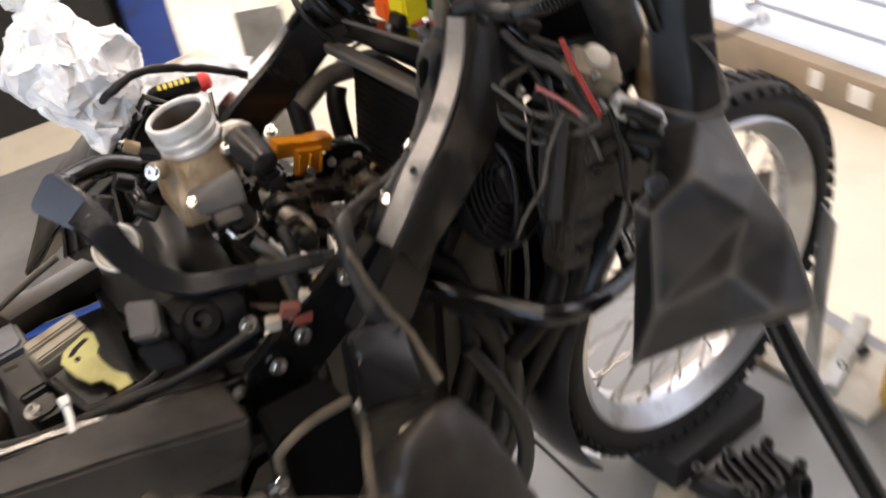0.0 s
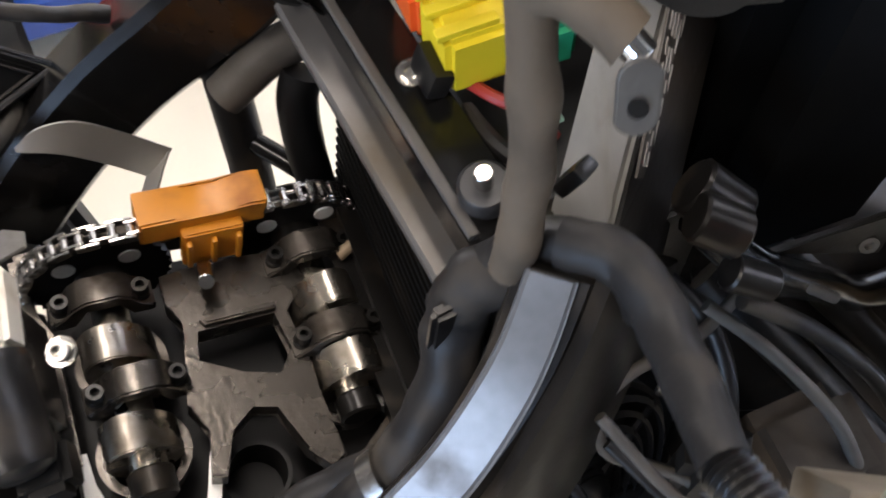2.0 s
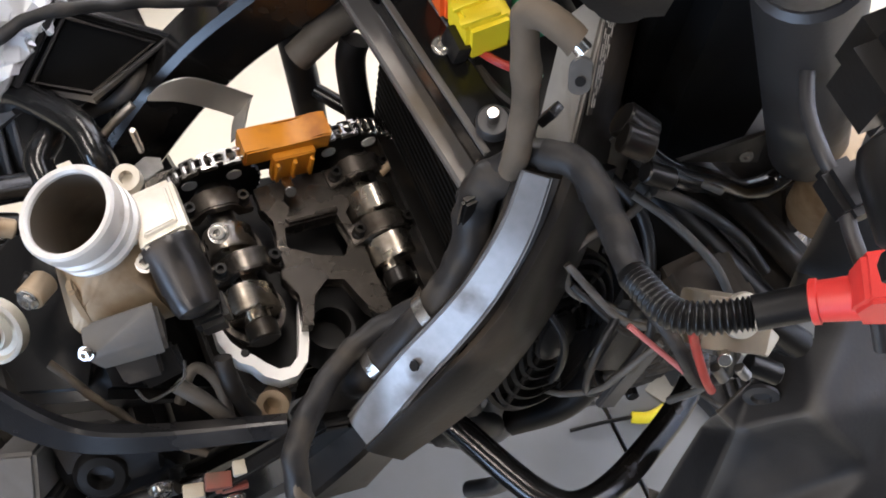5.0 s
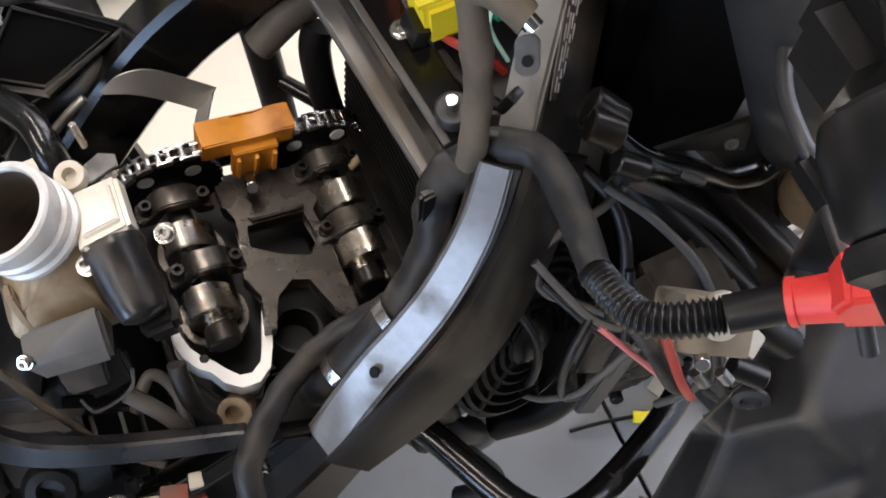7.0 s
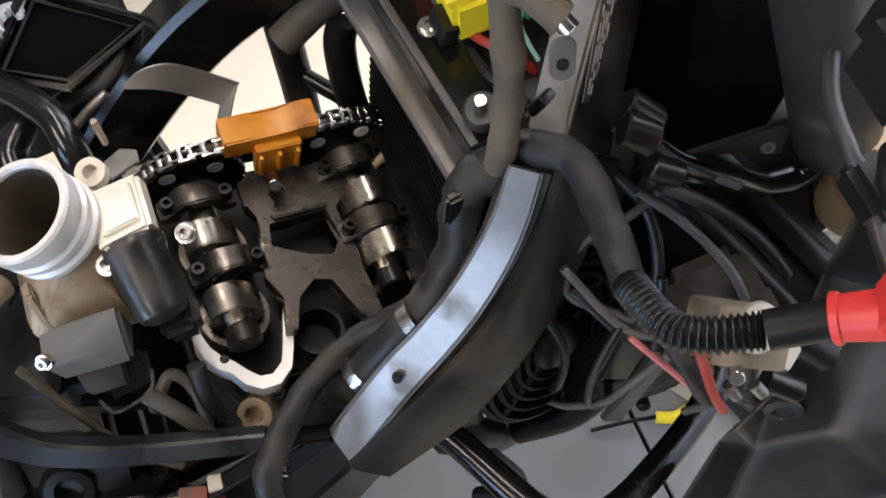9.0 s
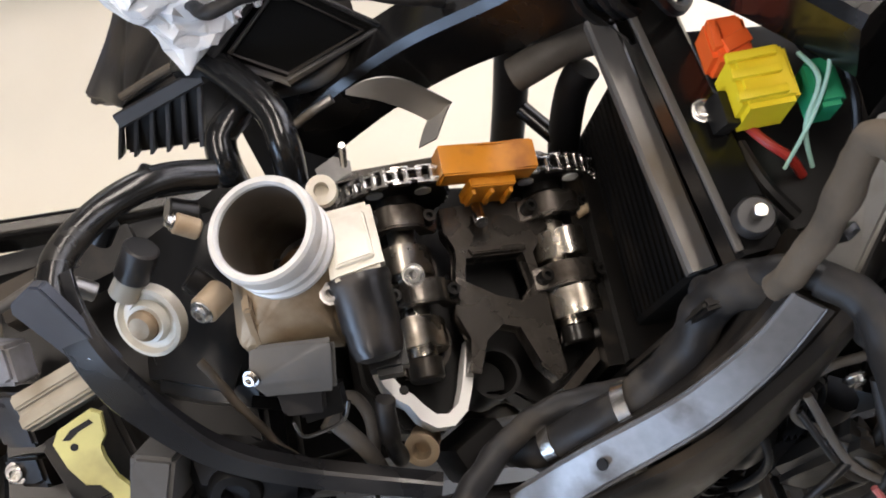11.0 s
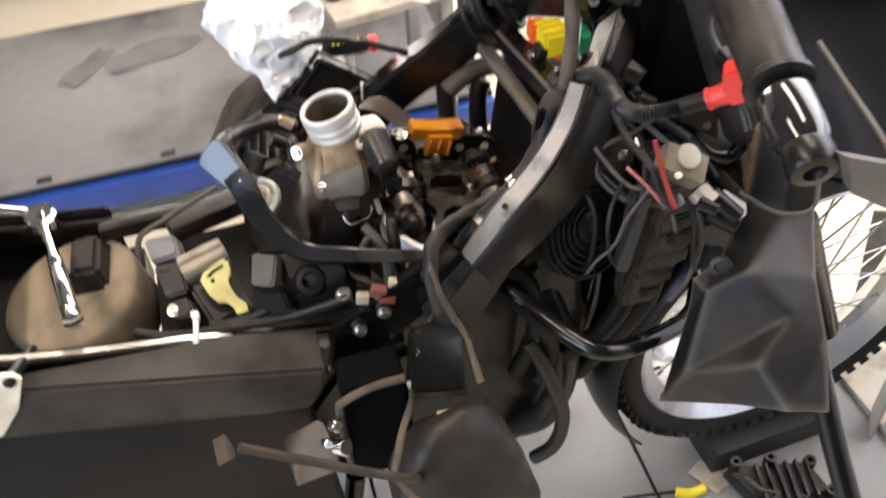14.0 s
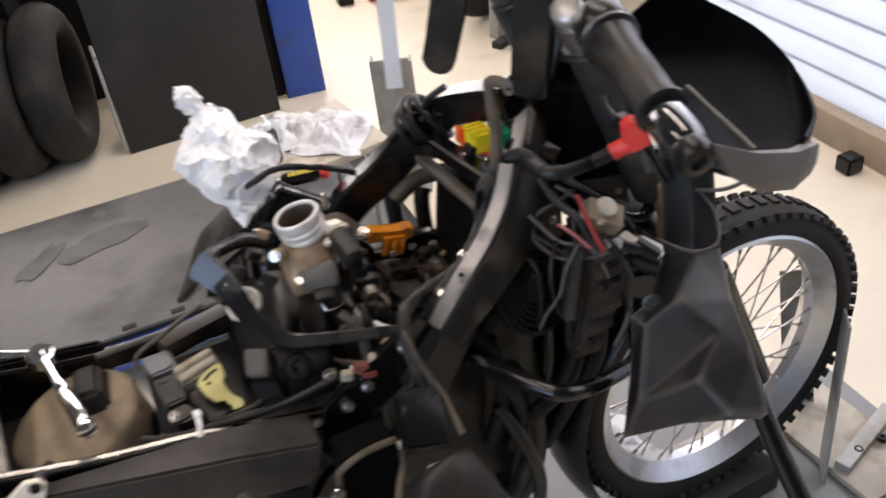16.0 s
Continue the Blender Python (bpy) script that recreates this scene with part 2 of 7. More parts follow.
dusty_paint = mat("dusty_brown_black_paint", (0.0105, 0.009, 0.0075), 0.40, 0.0, 0.4, 60, 0.2, 260, (0.050, 0.038, 0.026), 0.22, 19, spec=0.28)
neck_paint = mat("worn_grey_frame_paint", (0.15, 0.142, 0.132), 0.34, 0.4, 0.25, 40, 0.15, 260, (0.13, 0.105, 0.075), 0.3, 16)
dusty_fold = mat("scuffed_black_plastic", (0.012, 0.0115, 0.0115), 0.46, 0.0, 0.3, 60, 0.2, 300, (0.035, 0.030, 0.025), 0.16, 13, spec=0.35)
wt = dusty_fold.node_tree
wear_geo, wear_map, wear_mix = wt.nodes.new("ShaderNodeNewGeometry"), wt.nodes.new("ShaderNodeMapRange"), wt.nodes.new("ShaderNodeMix")
wear_map.inputs["From Min"].default_value, wear_map.inputs["From Max"].default_value, wear_map.inputs["To Max"].default_value = 0.512, 0.575, 0.75
wt.links.new(wear_geo.outputs["Pointiness"], wear_map.inputs["Value"])
wear_mix.data_type = "RGBA"
wt.links.new(wear_map.outputs[0], wear_mix.inputs[0])
wt.links.new(wt.nodes["Principled BSDF"].inputs["Base Color"].links[0].from_socket, wear_mix.inputs[6])
wear_mix.inputs[7].default_value = (0.13, 0.115, 0.095, 1.0)
wt.links.new(wear_mix.outputs[2], wt.nodes["Principled BSDF"].inputs["Base Color"])
# near-black without gloss: deep shade put into the colour of cavities
hollow_shade = mat("near_black_hollow_shade", (0.004, 0.004, 0.004), 0.8, 0.0, 0.2, 40, 0.1, 300, spec=0.06)
tin_mat = mat("bare_tin_sheet", (0.50, 0.48, 0.44), 0.38, 0.6, 0.1, 40, 0.06, 200, (0.34, 0.31, 0.27), 0.15, 12)
matte_black = mat("matte_black_plastic", (0.006, 0.006, 0.0065), 0.45, 0.0, 0.2, 40, 0.1, 300, (0.012, 0.011, 0.010), 0.2, 10, spec=0.16)
guard_black = mat("smooth_black_guard_plastic", (0.0035, 0.0038, 0.005), 0.40, 0.0, 0.2, 40, 0.05, 300, spec=0.025)
brace_black = mat("satin_black_brace_paint", (0.011, 0.0112, 0.0125), 0.24, 0.0, 0.3, 40, 0.08, 260, (0.03, 0.027, 0.024), 0.15, 12, spec=0.38)
casting_brown = mat("dusty_brown_casting", (0.050, 0.040, 0.030), 0.6, 0.0, 0.35, 60, 0.3, 260, (0.020, 0.016, 0.012), 0.4, 30, spec=0.3)
light_relay = mat("light_grey_plastic", (0.20, 0.20, 0.215), 0.45, 0.0, 0.15, 50, 0.1, 300, (0.13, 0.12, 0.11), 0.2, 20, spec=0.35)
taupe_cover = mat("dusty_taupe_plastic", (0.027, 0.023, 0.0195), 0.46, 0.0, 0.3, 40, 0.2, 300, (0.014, 0.0118, 0.0098), 0.38, 11, spec=0.35)
# gloss black with the window's blue sheen mixed into its colour
brace_gloss = mat("blue_sheen_black_paint", (0.030, 0.034, 0.046), 0.30, 0.0, 0.3, 40, 0.05, 260, (0.05, 0.047, 0.045), 0.12, 20, spec=0.7)
wet_mat = mat("oily_wet_rubber", (0.075, 0.073, 0.070), 0.42, 0.0, 0.3, 30, 0.2, 200, (0.07, 0.067, 0.063), 0.3, 14)
neck_bare = mat("bare_rubbed_frame_metal", (0.30, 0.29, 0.27), 0.38, 0.5, 0.25, 40, 0.15, 260, (0.13, 0.108, 0.08), 0.28, 20)
sill_mat = mat("dusty_tan_sill", (0.34, 0.27, 0.20), 0.7, 0.0, 0.15, 10, 0.1, 90, (0.16, 0.15, 0.14), 0.4, 3.0)
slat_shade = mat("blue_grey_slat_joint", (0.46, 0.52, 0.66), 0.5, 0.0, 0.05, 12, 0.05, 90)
# for walls and ceiling out of view; dark so blacks reflect less
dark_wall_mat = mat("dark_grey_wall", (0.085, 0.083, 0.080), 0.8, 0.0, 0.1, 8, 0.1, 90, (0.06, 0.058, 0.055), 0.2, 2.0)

# ---------------------------------------------------------------- mesh helpers
V = Vector
ORIGIN = {}


def smooth(pts, n=6):
    """A Catmull-Rom curve through the points."""
    p = [V(q) for q in pts]
    if len(p) < 3 or n < 2:
        return p
    out = []
    for i in range(len(p) - 1):
        a, b, c, d = p[max(i - 1, 0)], p[i], p[i + 1], p[min(i + 2, len(p) - 1)]
        for k in range(n):
            s = k / n
            out.append(0.5 * (2 * b + (c - a) * s + (2 * a - 5 * b + 4 * c - d) * s * s + (3 * b - a - 3 * c + d) * s ** 3))
    out.append(p[-1])
    return out


def skin(bm, rings, closed=False, caps=True):
    vs = [[bm.verts.new(q) for q in r] for r in rings]
    n = len(rings[0])
    m = len(rings)
    for i in range(m if closed else m - 1):
        a, b = vs[i], vs[(i + 1) % m]
        for k in range(n):
            bm.faces.new((a[k], a[(k + 1) % n], b[(k + 1) % n], b[k]))
    if caps and not closed:
        bm.faces.new(list(reversed(vs[0])))
        bm.faces.new(vs[-1])
    return vs


def tube(pts, r, segs=10, n=6, closed=False, bm=None, radii=None, rib=0.0):
    """A round tube through the points. rib: every other ring is that much thicker (a corrugated conduit)."""
    bm = bm or bmesh.new()
    c = smooth(pts, n)
    rings, ref = [], None
    for i, p in enumerate(c):
        d = (c[min(i + 1, len(c) - 1)] - c[max(i - 1, 0)]).normalized()
        if ref is None:
            ref = d.orthogonal().normalized()
        ref = (ref - d * ref.dot(d)).normalized()
        e = d.cross(ref)
        rr = r if radii is None else radii[0] + (radii[1] - radii[0]) * i / (len(c) - 1)
        if rib and i % 2:
            rr *= 1 + rib
        rings.append([p + ref * rr * math.cos(2 * math.pi * k / segs) + e * rr * math.sin(2 * math.pi * k / segs) for k in range(segs)])
    skin(bm, rings, closed)
    return bm


def beam(pts, wide, width, depth, n=6, chamfer=0.12, bm=None):
    """A box-section beam: pts run along the middle of its top face, wide gives that face's crosswise direction at each point."""
    bm = bm or bmesh.new()
    c, w = smooth(pts, n), smooth(wide, n)
    rings = []
    for i, p in enumerate(c):
        d = (c[min(i + 1, len(c) - 1)] - c[max(i - 1, 0)]).normalized()
        a = (w[i] - d * w[i].dot(d)).normalized()
        u = a.cross(d)
        if u.z < 0:
            u = -u
        k = i / (len(c) - 1)
        ww = width if isinstance(width, float) else width[0] + (width[1] - width[0]) * k
        dd = depth if isinstance(depth, float) else depth[0] + (depth[1] - depth[0]) * k
        h, q = ww / 2, ww * chamfer
        rings.append([p + a * x + u * y for x, y in ((-h, -q), (-h + q, 0), (h - q, 0), (h, -q), (h, -dd + q), (h - q, -dd), (-h + q, -dd), (-h, -dd + q))])
    skin(bm, rings)
    bmesh.ops.recalc_face_normals(bm, faces=bm.faces)
    return bm


def box(c, s, rot=(0, 0, 0), bevel=0.003, bm=None, segs=2):
    bm = bm or bmesh.new()
    m = pose(*c, *rot) @ Matrix.Diagonal((*s, 1))
    r = bmesh.ops.create_cube(bm, size=1.0, matrix=m)
    if bevel:
        es = list({e for v in r["verts"] for e in v.link_edges})
        bmesh.ops.bevel(bm, geom=es, offset=min(bevel, 0.45 * min(s)), segments=segs, affect="EDGES", profile=0.6)
    return bm


def axis_frame(p, d):
    """The pose at p whose z runs along d."""
    return Matrix.Translation(V(p)) @ V(d).normalized().to_track_quat("Z", "Y").to_matrix().to_4x4()


def lathe(m, prof, segs=28, bm=None, closed=False):
    """A turned shape: prof is (radius, height) along the z of the pose m."""
    bm = bm or bmesh.new()
    rings = [[m @ V((max(r, 1e-5) * math.cos(2 * math.pi * k / segs), max(r, 1e-5) * math.sin(2 * math.pi * k / segs), z)) for k in range(segs)] for r, z in prof]
    skin(bm, rings, closed, caps=not closed)
    return bm


def rod(a, b, r, segs=14, bevel=0.0, bm=None, r2=None):
    a, b = V(a), V(b)
    r2 = r if r2 is None else r2
    L = (b - a).length
    e = min(bevel or 0.12 * min(r, r2), 0.4 * L)
    return lathe(axis_frame(a, b - a), [(r - e, 0), (r, e), (r2, L - e), (r2 - e, L)], segs, bm)


def prism(poly, z0, z1, m=None, bevel=0.0, bm=None):
    """A flat plate: the outline poly (x, y) between two heights of the pose m."""
    bm = bm or bmesh.new()
    m = m or Matrix()
    lo = [bm.verts.new(m @ V((x, y, z0))) for x, y in poly]
    hi = [bm.verts.new(m @ V((x, y, z1))) for x, y in poly]
    n = len(poly)
    fs = [bm.faces.new(list(reversed(lo))), bm.faces.new(hi)]
    for k in range(n):
        fs.append(bm.faces.new((lo[k], lo[(k + 1) % n], hi[(k + 1) % n], hi[k])))
    if bevel:
        es = list(fs[0].edges) + list(fs[1].edges)
        bmesh.ops.bevel(bm, geom=es, offset=bevel, segments=2, affect="EDGES", clamp_overlap=True)
    bmesh.ops.recalc_face_normals(bm, faces=bm.faces)
    return bm


def hull(pts, bevel=0.0, bm=None):
    """The convex solid round the points, with softened edges."""
    own = bmesh.new()
    for p in pts:
        own.verts.new(p)
    r = bmesh.ops.convex_hull(own, input=own.verts)
    bmesh.ops.dissolve_limit(own, angle_limit=radians(4), verts=own.verts, edges=own.edges)
    if bevel:
        bmesh.ops.bevel(own, geom=list(own.edges), offset=bevel, segments=2, affect="EDGES", clamp_overlap=True)
    if bm is None:
        return own
    me = bpy.data.meshes.new("join")
    own.to_mesh(me)
    bm.from_mesh(me)
    bpy.data.meshes.remove(me)
    own.free()
    return bm


def sheet(grid, thick, bm=None):
    """A thin shell over a grid of points."""
    bm = bm or bmesh.new()
    g = [[bm.verts.new(p) for p in row] for row in grid]
    fs = []
    for i in range(len(g) - 1):
        for j in range(len(g[0]) - 1):
            fs.append(bm.faces.new((g[i][j], g[i + 1][j], g[i + 1][j + 1], g[i][j + 1])))
    bm.normal_update()
    r = bmesh.ops.solidify(bm, geom=fs, thickness=thick)
    bmesh.ops.recalc_face_normals(bm, faces=bm.faces)
    return bm


def rough(bm, amount, scale, cuts=0):
    """Uneven the surface a little."""
    if cuts:
        bmesh.ops.subdivide_edges(bm, edges=bm.edges, cuts=cuts, use_grid_fill=True)
    for v in bm.verts:
        v.co += noise.noise_vector(v.co * scale) * amount
    return bm


def mesh_of(name, bm, material, flat=40):
    me = bpy.data.meshes.new(name)
    bm.normal_update()
    bm.to_mesh(me)
    bm.free()
    me.materials.append(material)
    me.polygons.foreach_set("use_smooth", [True] * len(me.polygons))
    me.set_sharp_from_angle(angle=radians(flat))
    return me


def thing(name, at, label, category, group="", kind=""):
    ob = new(name)
    ob.location = at
    ob.empty_display_size = 0.05
    ORIGIN[ob.name] = V(at)
    return tagged(ob, label, category, group, kind)


SHIFT = [V((0, 0, 0))]


def place(x=0.0, y=0.0, z=0.0):
    """Sets the assemblies that follow off by this much."""
    SHIFT[0] = V((x, y, z))


def part(name, bm, material, parent, label="", flat=40):
    """One mesh under a thing or a part, from a bmesh in the world's coordinates."""
    o = ORIGIN[parent.name]
    bmesh.ops.translate(bm, verts=bm.verts, vec=SHIFT[0] - o)
    ob = new(name, mesh_of(name, bm, material, flat))
    ob.parent = parent
    ORIGIN[ob.name] = o
    return tagged(ob, label)


def solid(name, bm, material, label, category, group="", kind="", at=None, flat=40):
    """A thing that is one mesh."""
    o = V(at) if at else sum((v.co for v in bm.verts), V()) / len(bm.verts)
    bmesh.ops.translate(bm, verts=bm.verts, vec=-o)
    ob = new(name, mesh_of(name, bm, material, flat))
    ob.location = o
    ORIGIN[ob.name] = o
    return tagged(ob, label, category, group, kind)


def bolt(parent, p, d, r=0.006, h=0.005, material=None, socket=True, label=""):
    """A bolt head with a hexagon socket and a washer."""
    m = axis_frame(p, d)
    bm = lathe(m, [(r * 1.35, 0), (r * 1.35, h * 0.25), (r, h * 0.27), (r, h * 0.9), (r * 0.88, h)] + ([(r * 0.55, h), (r * 0.5, h * 0.4)] if socket else []), 12)
    return part("bolt", bm, material or steel, parent, label, 30)

# ---------------------------------------------------------------- the room
FLOOR_Z, TABLE_Z = 0.0, 0.10


def setting(name, bm, material, label):
    return solid(name, bm, material, label, name.split("_")[0], kind="structure", at=(0, 0, 0))


setting("floor", box((0.0, 0.5, -0.05), (9.0, 9.0, 0.1), bevel=0), floor_mat, "cream painted workshop floor with faint scuffs")
# unseen ceiling, dark to hold back bounced light
setting("ceiling", box((0.0, 0.5, 3.25), (9.0, 9.0, 0.1), bevel=0), dark_wall_mat, "plain unseen ceiling, kept dark to cut bounced light")
# unseen wall behind the camera, dark for the same contrast
bm = box((-4.05, 0.5, 0.42), (0.1, 8.2, 0.84), bevel=0)
box((-4.05, 0.5, 2.85), (0.1, 8.2, 0.70), bevel=0, bm=bm)
box((-4.05, 1.85, 1.67), (0.1, 5.5, 1.66), bevel=0, bm=bm)
box((-4.05, -3.55, 1.67), (0.1, 0.1, 1.66), bevel=0, bm=bm)
setting("wall_west", bm, dark_wall_mat, "unseen workshop wall with a window, kept dark to cut bounced light")
w2 = thing("window_2", (-4.05, -2.2, 0.84), "wide workshop window with a white frame", "window", kind="structure")
for y in (-3.48, -2.7, -1.7, -0.93):
    part("window_frame", box((-4.05, y, 1.67), (0.07, 0.05, 1.66), bevel=0.004), white_paint, w2)
# unseen wall, dark so that surfaces facing the camera stay black
setting("wall_south", box((-0.9, -3.65, 1.6), (6.2, 0.1, 3.2), bevel=0), dark_wall_mat, "plain unseen wall, kept dark grey to cut reflections")
# wall on the far side, with a window opening added for the lamp
bm = box((0.0, 4.6, 0.45), (8.0, 0.12, 0.9), bevel=0)
box((0.0, 4.6, 2.9), (8.0, 0.12, 0.6), bevel=0, bm=bm)
box((-2.9, 4.6, 1.75), (2.2, 0.12, 1.7), bevel=0, bm=bm)
box((2.9, 4.6, 1.75), (2.2, 0.12, 1.7), bevel=0, bm=bm)
setting("wall_north", bm, wall_mat, "painted workshop wall with an added wide window opening")
# wall with the roller shutter
bm = box((1.87, -2.575, 1.6), (0.12, 2.05, 3.2), bevel=0)
box((1.87, 0.15, 2.95), (0.12, 3.4, 0.5), bevel=0, bm=bm)
box((2.06, 1.91, 1.6), (0.50, 0.12, 3.2), bevel=0, bm=bm)
box((2.25, 3.30, 1.6), (0.12, 2.66, 3.2), bevel=0, bm=bm)
setting("wall_east", bm, wall_mat, "painted workshop wall round a wide roller shutter")
shutter = thing("door_1", (1.8, 0.15, 0.0), "white slatted roller shutter lit by daylight", "shutter", kind="structure")
for k in range(27):
    z = 0.158 + 0.096 * k
    m = prism([(-0.020, -0.046), (0.002, -0.042), (0.012, -0.015), (0.006, 0.018), (-0.012, 0.046)], -1.7, 1.7, Matrix.Translation((1.8, 0.15, z)) @ Euler((radians(90), 0, 0)).to_matrix().to_4x4())
    part("slat", m, shutter_mat, shutter)
    part("slat_joint", box((1.787, 0.15, z + 0.043), (0.010, 3.38, 0.011), bevel=0.002), slat_shade, shutter)
setting("trim_1", box((1.765, 0.15, 0.055), (0.07, 3.4, 0.11), bevel=0.006), sill_mat, "low dusty tan sill under the roller shutter")
# added window, out of view, round the far fill lamp
win = thing("window_1", (0, 4.6, 0.9), "added wide window with a white frame, out of view", "window", kind="structure")
for x in (-1.77, -0.6, 0.6, 1.77):
    part("window_frame", box((x, 4.6, 1.75), (0.06, 0.07, 1.7), bevel=0.004), white_paint, win)
part("window_sill", box((0, 4.52, 0.91), (3.7, 0.12, 0.03), bevel=0.004), white_paint, win)

# ---------------------------------------------------------------- the lift under the bike
lift = thing("lift_table", (-0.3, -0.03, 0.0), "low grey steel motorcycle lift table under the bike", "lift table")
for k in range(5):
    part("deck_plate", box((-1.35 + 0.47 * k, -0.03, TABLE_Z - 0.006), (0.464, 0.66, 0.012), bevel=0.002), table_mat, lift)
for y in (-0.34, 0.28):
    part("side_rail", box((-0.41, y, 0.05), (2.34, 0.03, 0.088), bevel=0.004), blue_paint, lift)
for x in (-1.3, 0.5):
    part("cross_rail", box((x, -0.03, 0.05), (0.06, 0.58, 0.07), bevel=0.004), table_mat, lift)

# the neighbouring lift with its rubber mat
lift2 = thing("lift_table", (-0.6, 1.25, 0.0), "second lift table with a worn grey rubber mat and blue sides", "lift table")
bm = bmesh.new()
box((-0.66, 1.235, 0.195), (1.9, 0.67, 0.01), bevel=0.003, bm=bm)
part("mat", bm, mat_rubber, lift2, "worn grey rubber mat with pale scuffs")
for k, (c, a, b, turn) in enumerate((((-0.4378, 1.5101, 0.2), 0.020, 0.014, 0.2), ((-0.4687, 1.3489, 0.2), 0.120, 0.030, 0.2), ((-0.6185, 1.3436, 0.2), 0.080, 0.020, 0.9))):
    rim_pts = []
    for q in range(40):
        w = 2 * math.pi * q / 40
        f = 1 + 0.5 * noise.noise(V((math.cos(w) * 1.6, math.sin(w) * 1.6, k * 3.7)))
        u, v = 1.1 * a * f * math.cos(w), 1.9 * b * f * math.sin(w)
        rim_pts.append((u * math.cos(turn) - v * math.sin(turn), u * math.sin(turn) + v * math.cos(turn)))
    part("wet_patch", prism(rim_pts, 0.0, 0.0006, Matrix.Translation((c[0], c[1], 0.2012 + 0.0008 * k))), wet_mat, lift2, "dark oily wet patch")
part("frame", box((-0.62, 1.24, 0.155), (1.94, 0.66, 0.068), bevel=0.006), dark_panel_mat, lift2)
part("side_rail", box((-0.62, 0.895, 0.14), (1.94, 0.03, 0.07), bevel=0.004), blue_paint, lift2, "blue painted side rail")
for x in (-1.02, -0.72, -0.44, -0.32, -0.06, 0.14):
    part("slot", box((x, 0.918, 0.2005), (0.034, 0.020, 0.003), bevel=0.001), hole_dark, lift2)
for x in (-1.3, 0.1):
    part("foot", box((x, 1.24, 0.06), (0.1, 0.55, 0.12), bevel=0.006), dark_panel_mat, lift2)

# ---------------------------------------------------------------- the motorcycle
bike = thing("motorcycle", (0.0, -0.04, TABLE_Z), "partly dismantled black trail motorcycle with its engine opened", "motorcycle")
MID = -0.04

# frame beams
SPAR = [(0.108, -0.131, 0.990), (0.095, -0.143, 0.968), (0.081, -0.152, 0.949), (0.060, -0.162, 0.926), (0.037, -0.169, 0.904), (0.010, -0.176, 0.881), (-0.034, -0.190, 0.836)]
SPAR_W = [(0.90, -0.33, 0.25), (0.88, -0.42, 0.15), (0.80, -0.60, 0.1), (0.70, -0.72, 0.05), (0.68, -0.73, 0.05), (0.60, -0.78, 0.05), (0.25, -0.97, 0.0)]
spar = part("frame_beam", beam([(x + 0.0012, y + 0.001, z - 0.0025) for x, y, z in SPAR] + [(-0.088, -0.196, 0.772)], SPAR_W + [(0.0, -1.0, 0.0)], (0.027, 0.026), (0.058, 0.060), 8), dusty_paint, bike, "dusty black box-section frame beam")
WORN = [tuple(V(p) - V(w).normalized() * 0.0020 * max(0.0, 1 - k / 5)) for k, (p, w) in enumerate(zip(SPAR, SPAR_W))]
part("worn_top", beam(WORN, SPAR_W, (0.0175, 0.0264), 0.0026, 8, 0.10), worn_steel, spar, "paint worn to bare grey metal")
NECK_LO, NECK_HI = [V(q) for q in ((0.120, -0.099, 0.950), (0.128, -0.126, 0.990), (0.163, -0.117, 0.934), (0.150, -0.090, 0.920))], [V(q) for q in ((0.158, -0.052, 1.000), (0.188, -0.050, 1.016), (0.203, -0.060, 0.988), (0.190, -0.045, 0.960))]
neck = part("neck_beam", hull(NECK_LO + NECK_HI, 0.0025), neck_bare, bike, "worn grey neck of the frame beam")
SPAR_L = [(0.172, -0.005, 1.030), (0.115, 0.085, 0.995), (0.070, 0.112, 0.955), (0.020, 0.124, 0.910), (-0.040, 0.132, 0.868), (-0.095, 0.132, 0.824), (-0.150, 0.125, 0.775)]
part("frame_beam", beam(SPAR_L, [(0.88, 0.3, 0.2), (0.8, 0.45, 0.1), (0.6, 0.7, 0.05), (0.4, 0.85, 0.0), (0.3, 0.9, 0.0), (0.2, 0.95, 0.0), (0.1, 1.0, 0.0)], (0.044, 0.040), (0.048, 0.056), 8), black_paint, bike, "glossy black box-section frame beam")
SIDE_IN = [(0.120, -0.135, 0.991), (0.106, -0.148, 0.968), (0.088, -0.160, 0.946), (0.070, -0.171, 0.924), (0.046, -0.180, 0.901), (0.018, -0.187, 0.879), (-0.030, -0.196, 0.832)]
SIDE_OUT = [(0.162, -0.116, 0.935), (0.149, -0.130, 0.917), (0.128, -0.150, 0.899), (0.101, -0.170, 0.884), (0.071, -0.187, 0.872), (0.038, -0.199, 0.852), (-0.016, -0.204, 0.812)]
part("beam_side", sheet([[a, V(a).lerp(V(b), 0.06) + V((0.002, -0.002, 0.001)), V(a).lerp(V(b), 0.5) + V((0.002, -0.002, 0.001)), V(a).lerp(V(b), 0.95) + V((0.001, -0.001, 0.0)), b] for a, b in zip(smooth(SIDE_IN, 5), smooth(SIDE_OUT, 5))], -0.008), dusty_paint, spar, "dusty brown-black side of the beam")
part("steering_head", rod((0.196, MID, 1.02), (0.214, MID, 1.13), 0.030, 24), black_paint, bike)
# the foot of the beam: bolted side plate
plate = prism([(-0.03, 0.0), (0.004, -0.042), (-0.070, -0.102), (-0.160, -0.168), (-0.182, -0.160), (-0.165, -0.085), (-0.075, -0.03)], -0.006, 0.006,
              Matrix.Translation((-0.021, -0.178, 0.855)) @ Euler((radians(90), 0, 0)).to_matrix().to_4x4(), 0.002)
part("side_plate", plate, black_paint, bike, "black bolted frame plate")
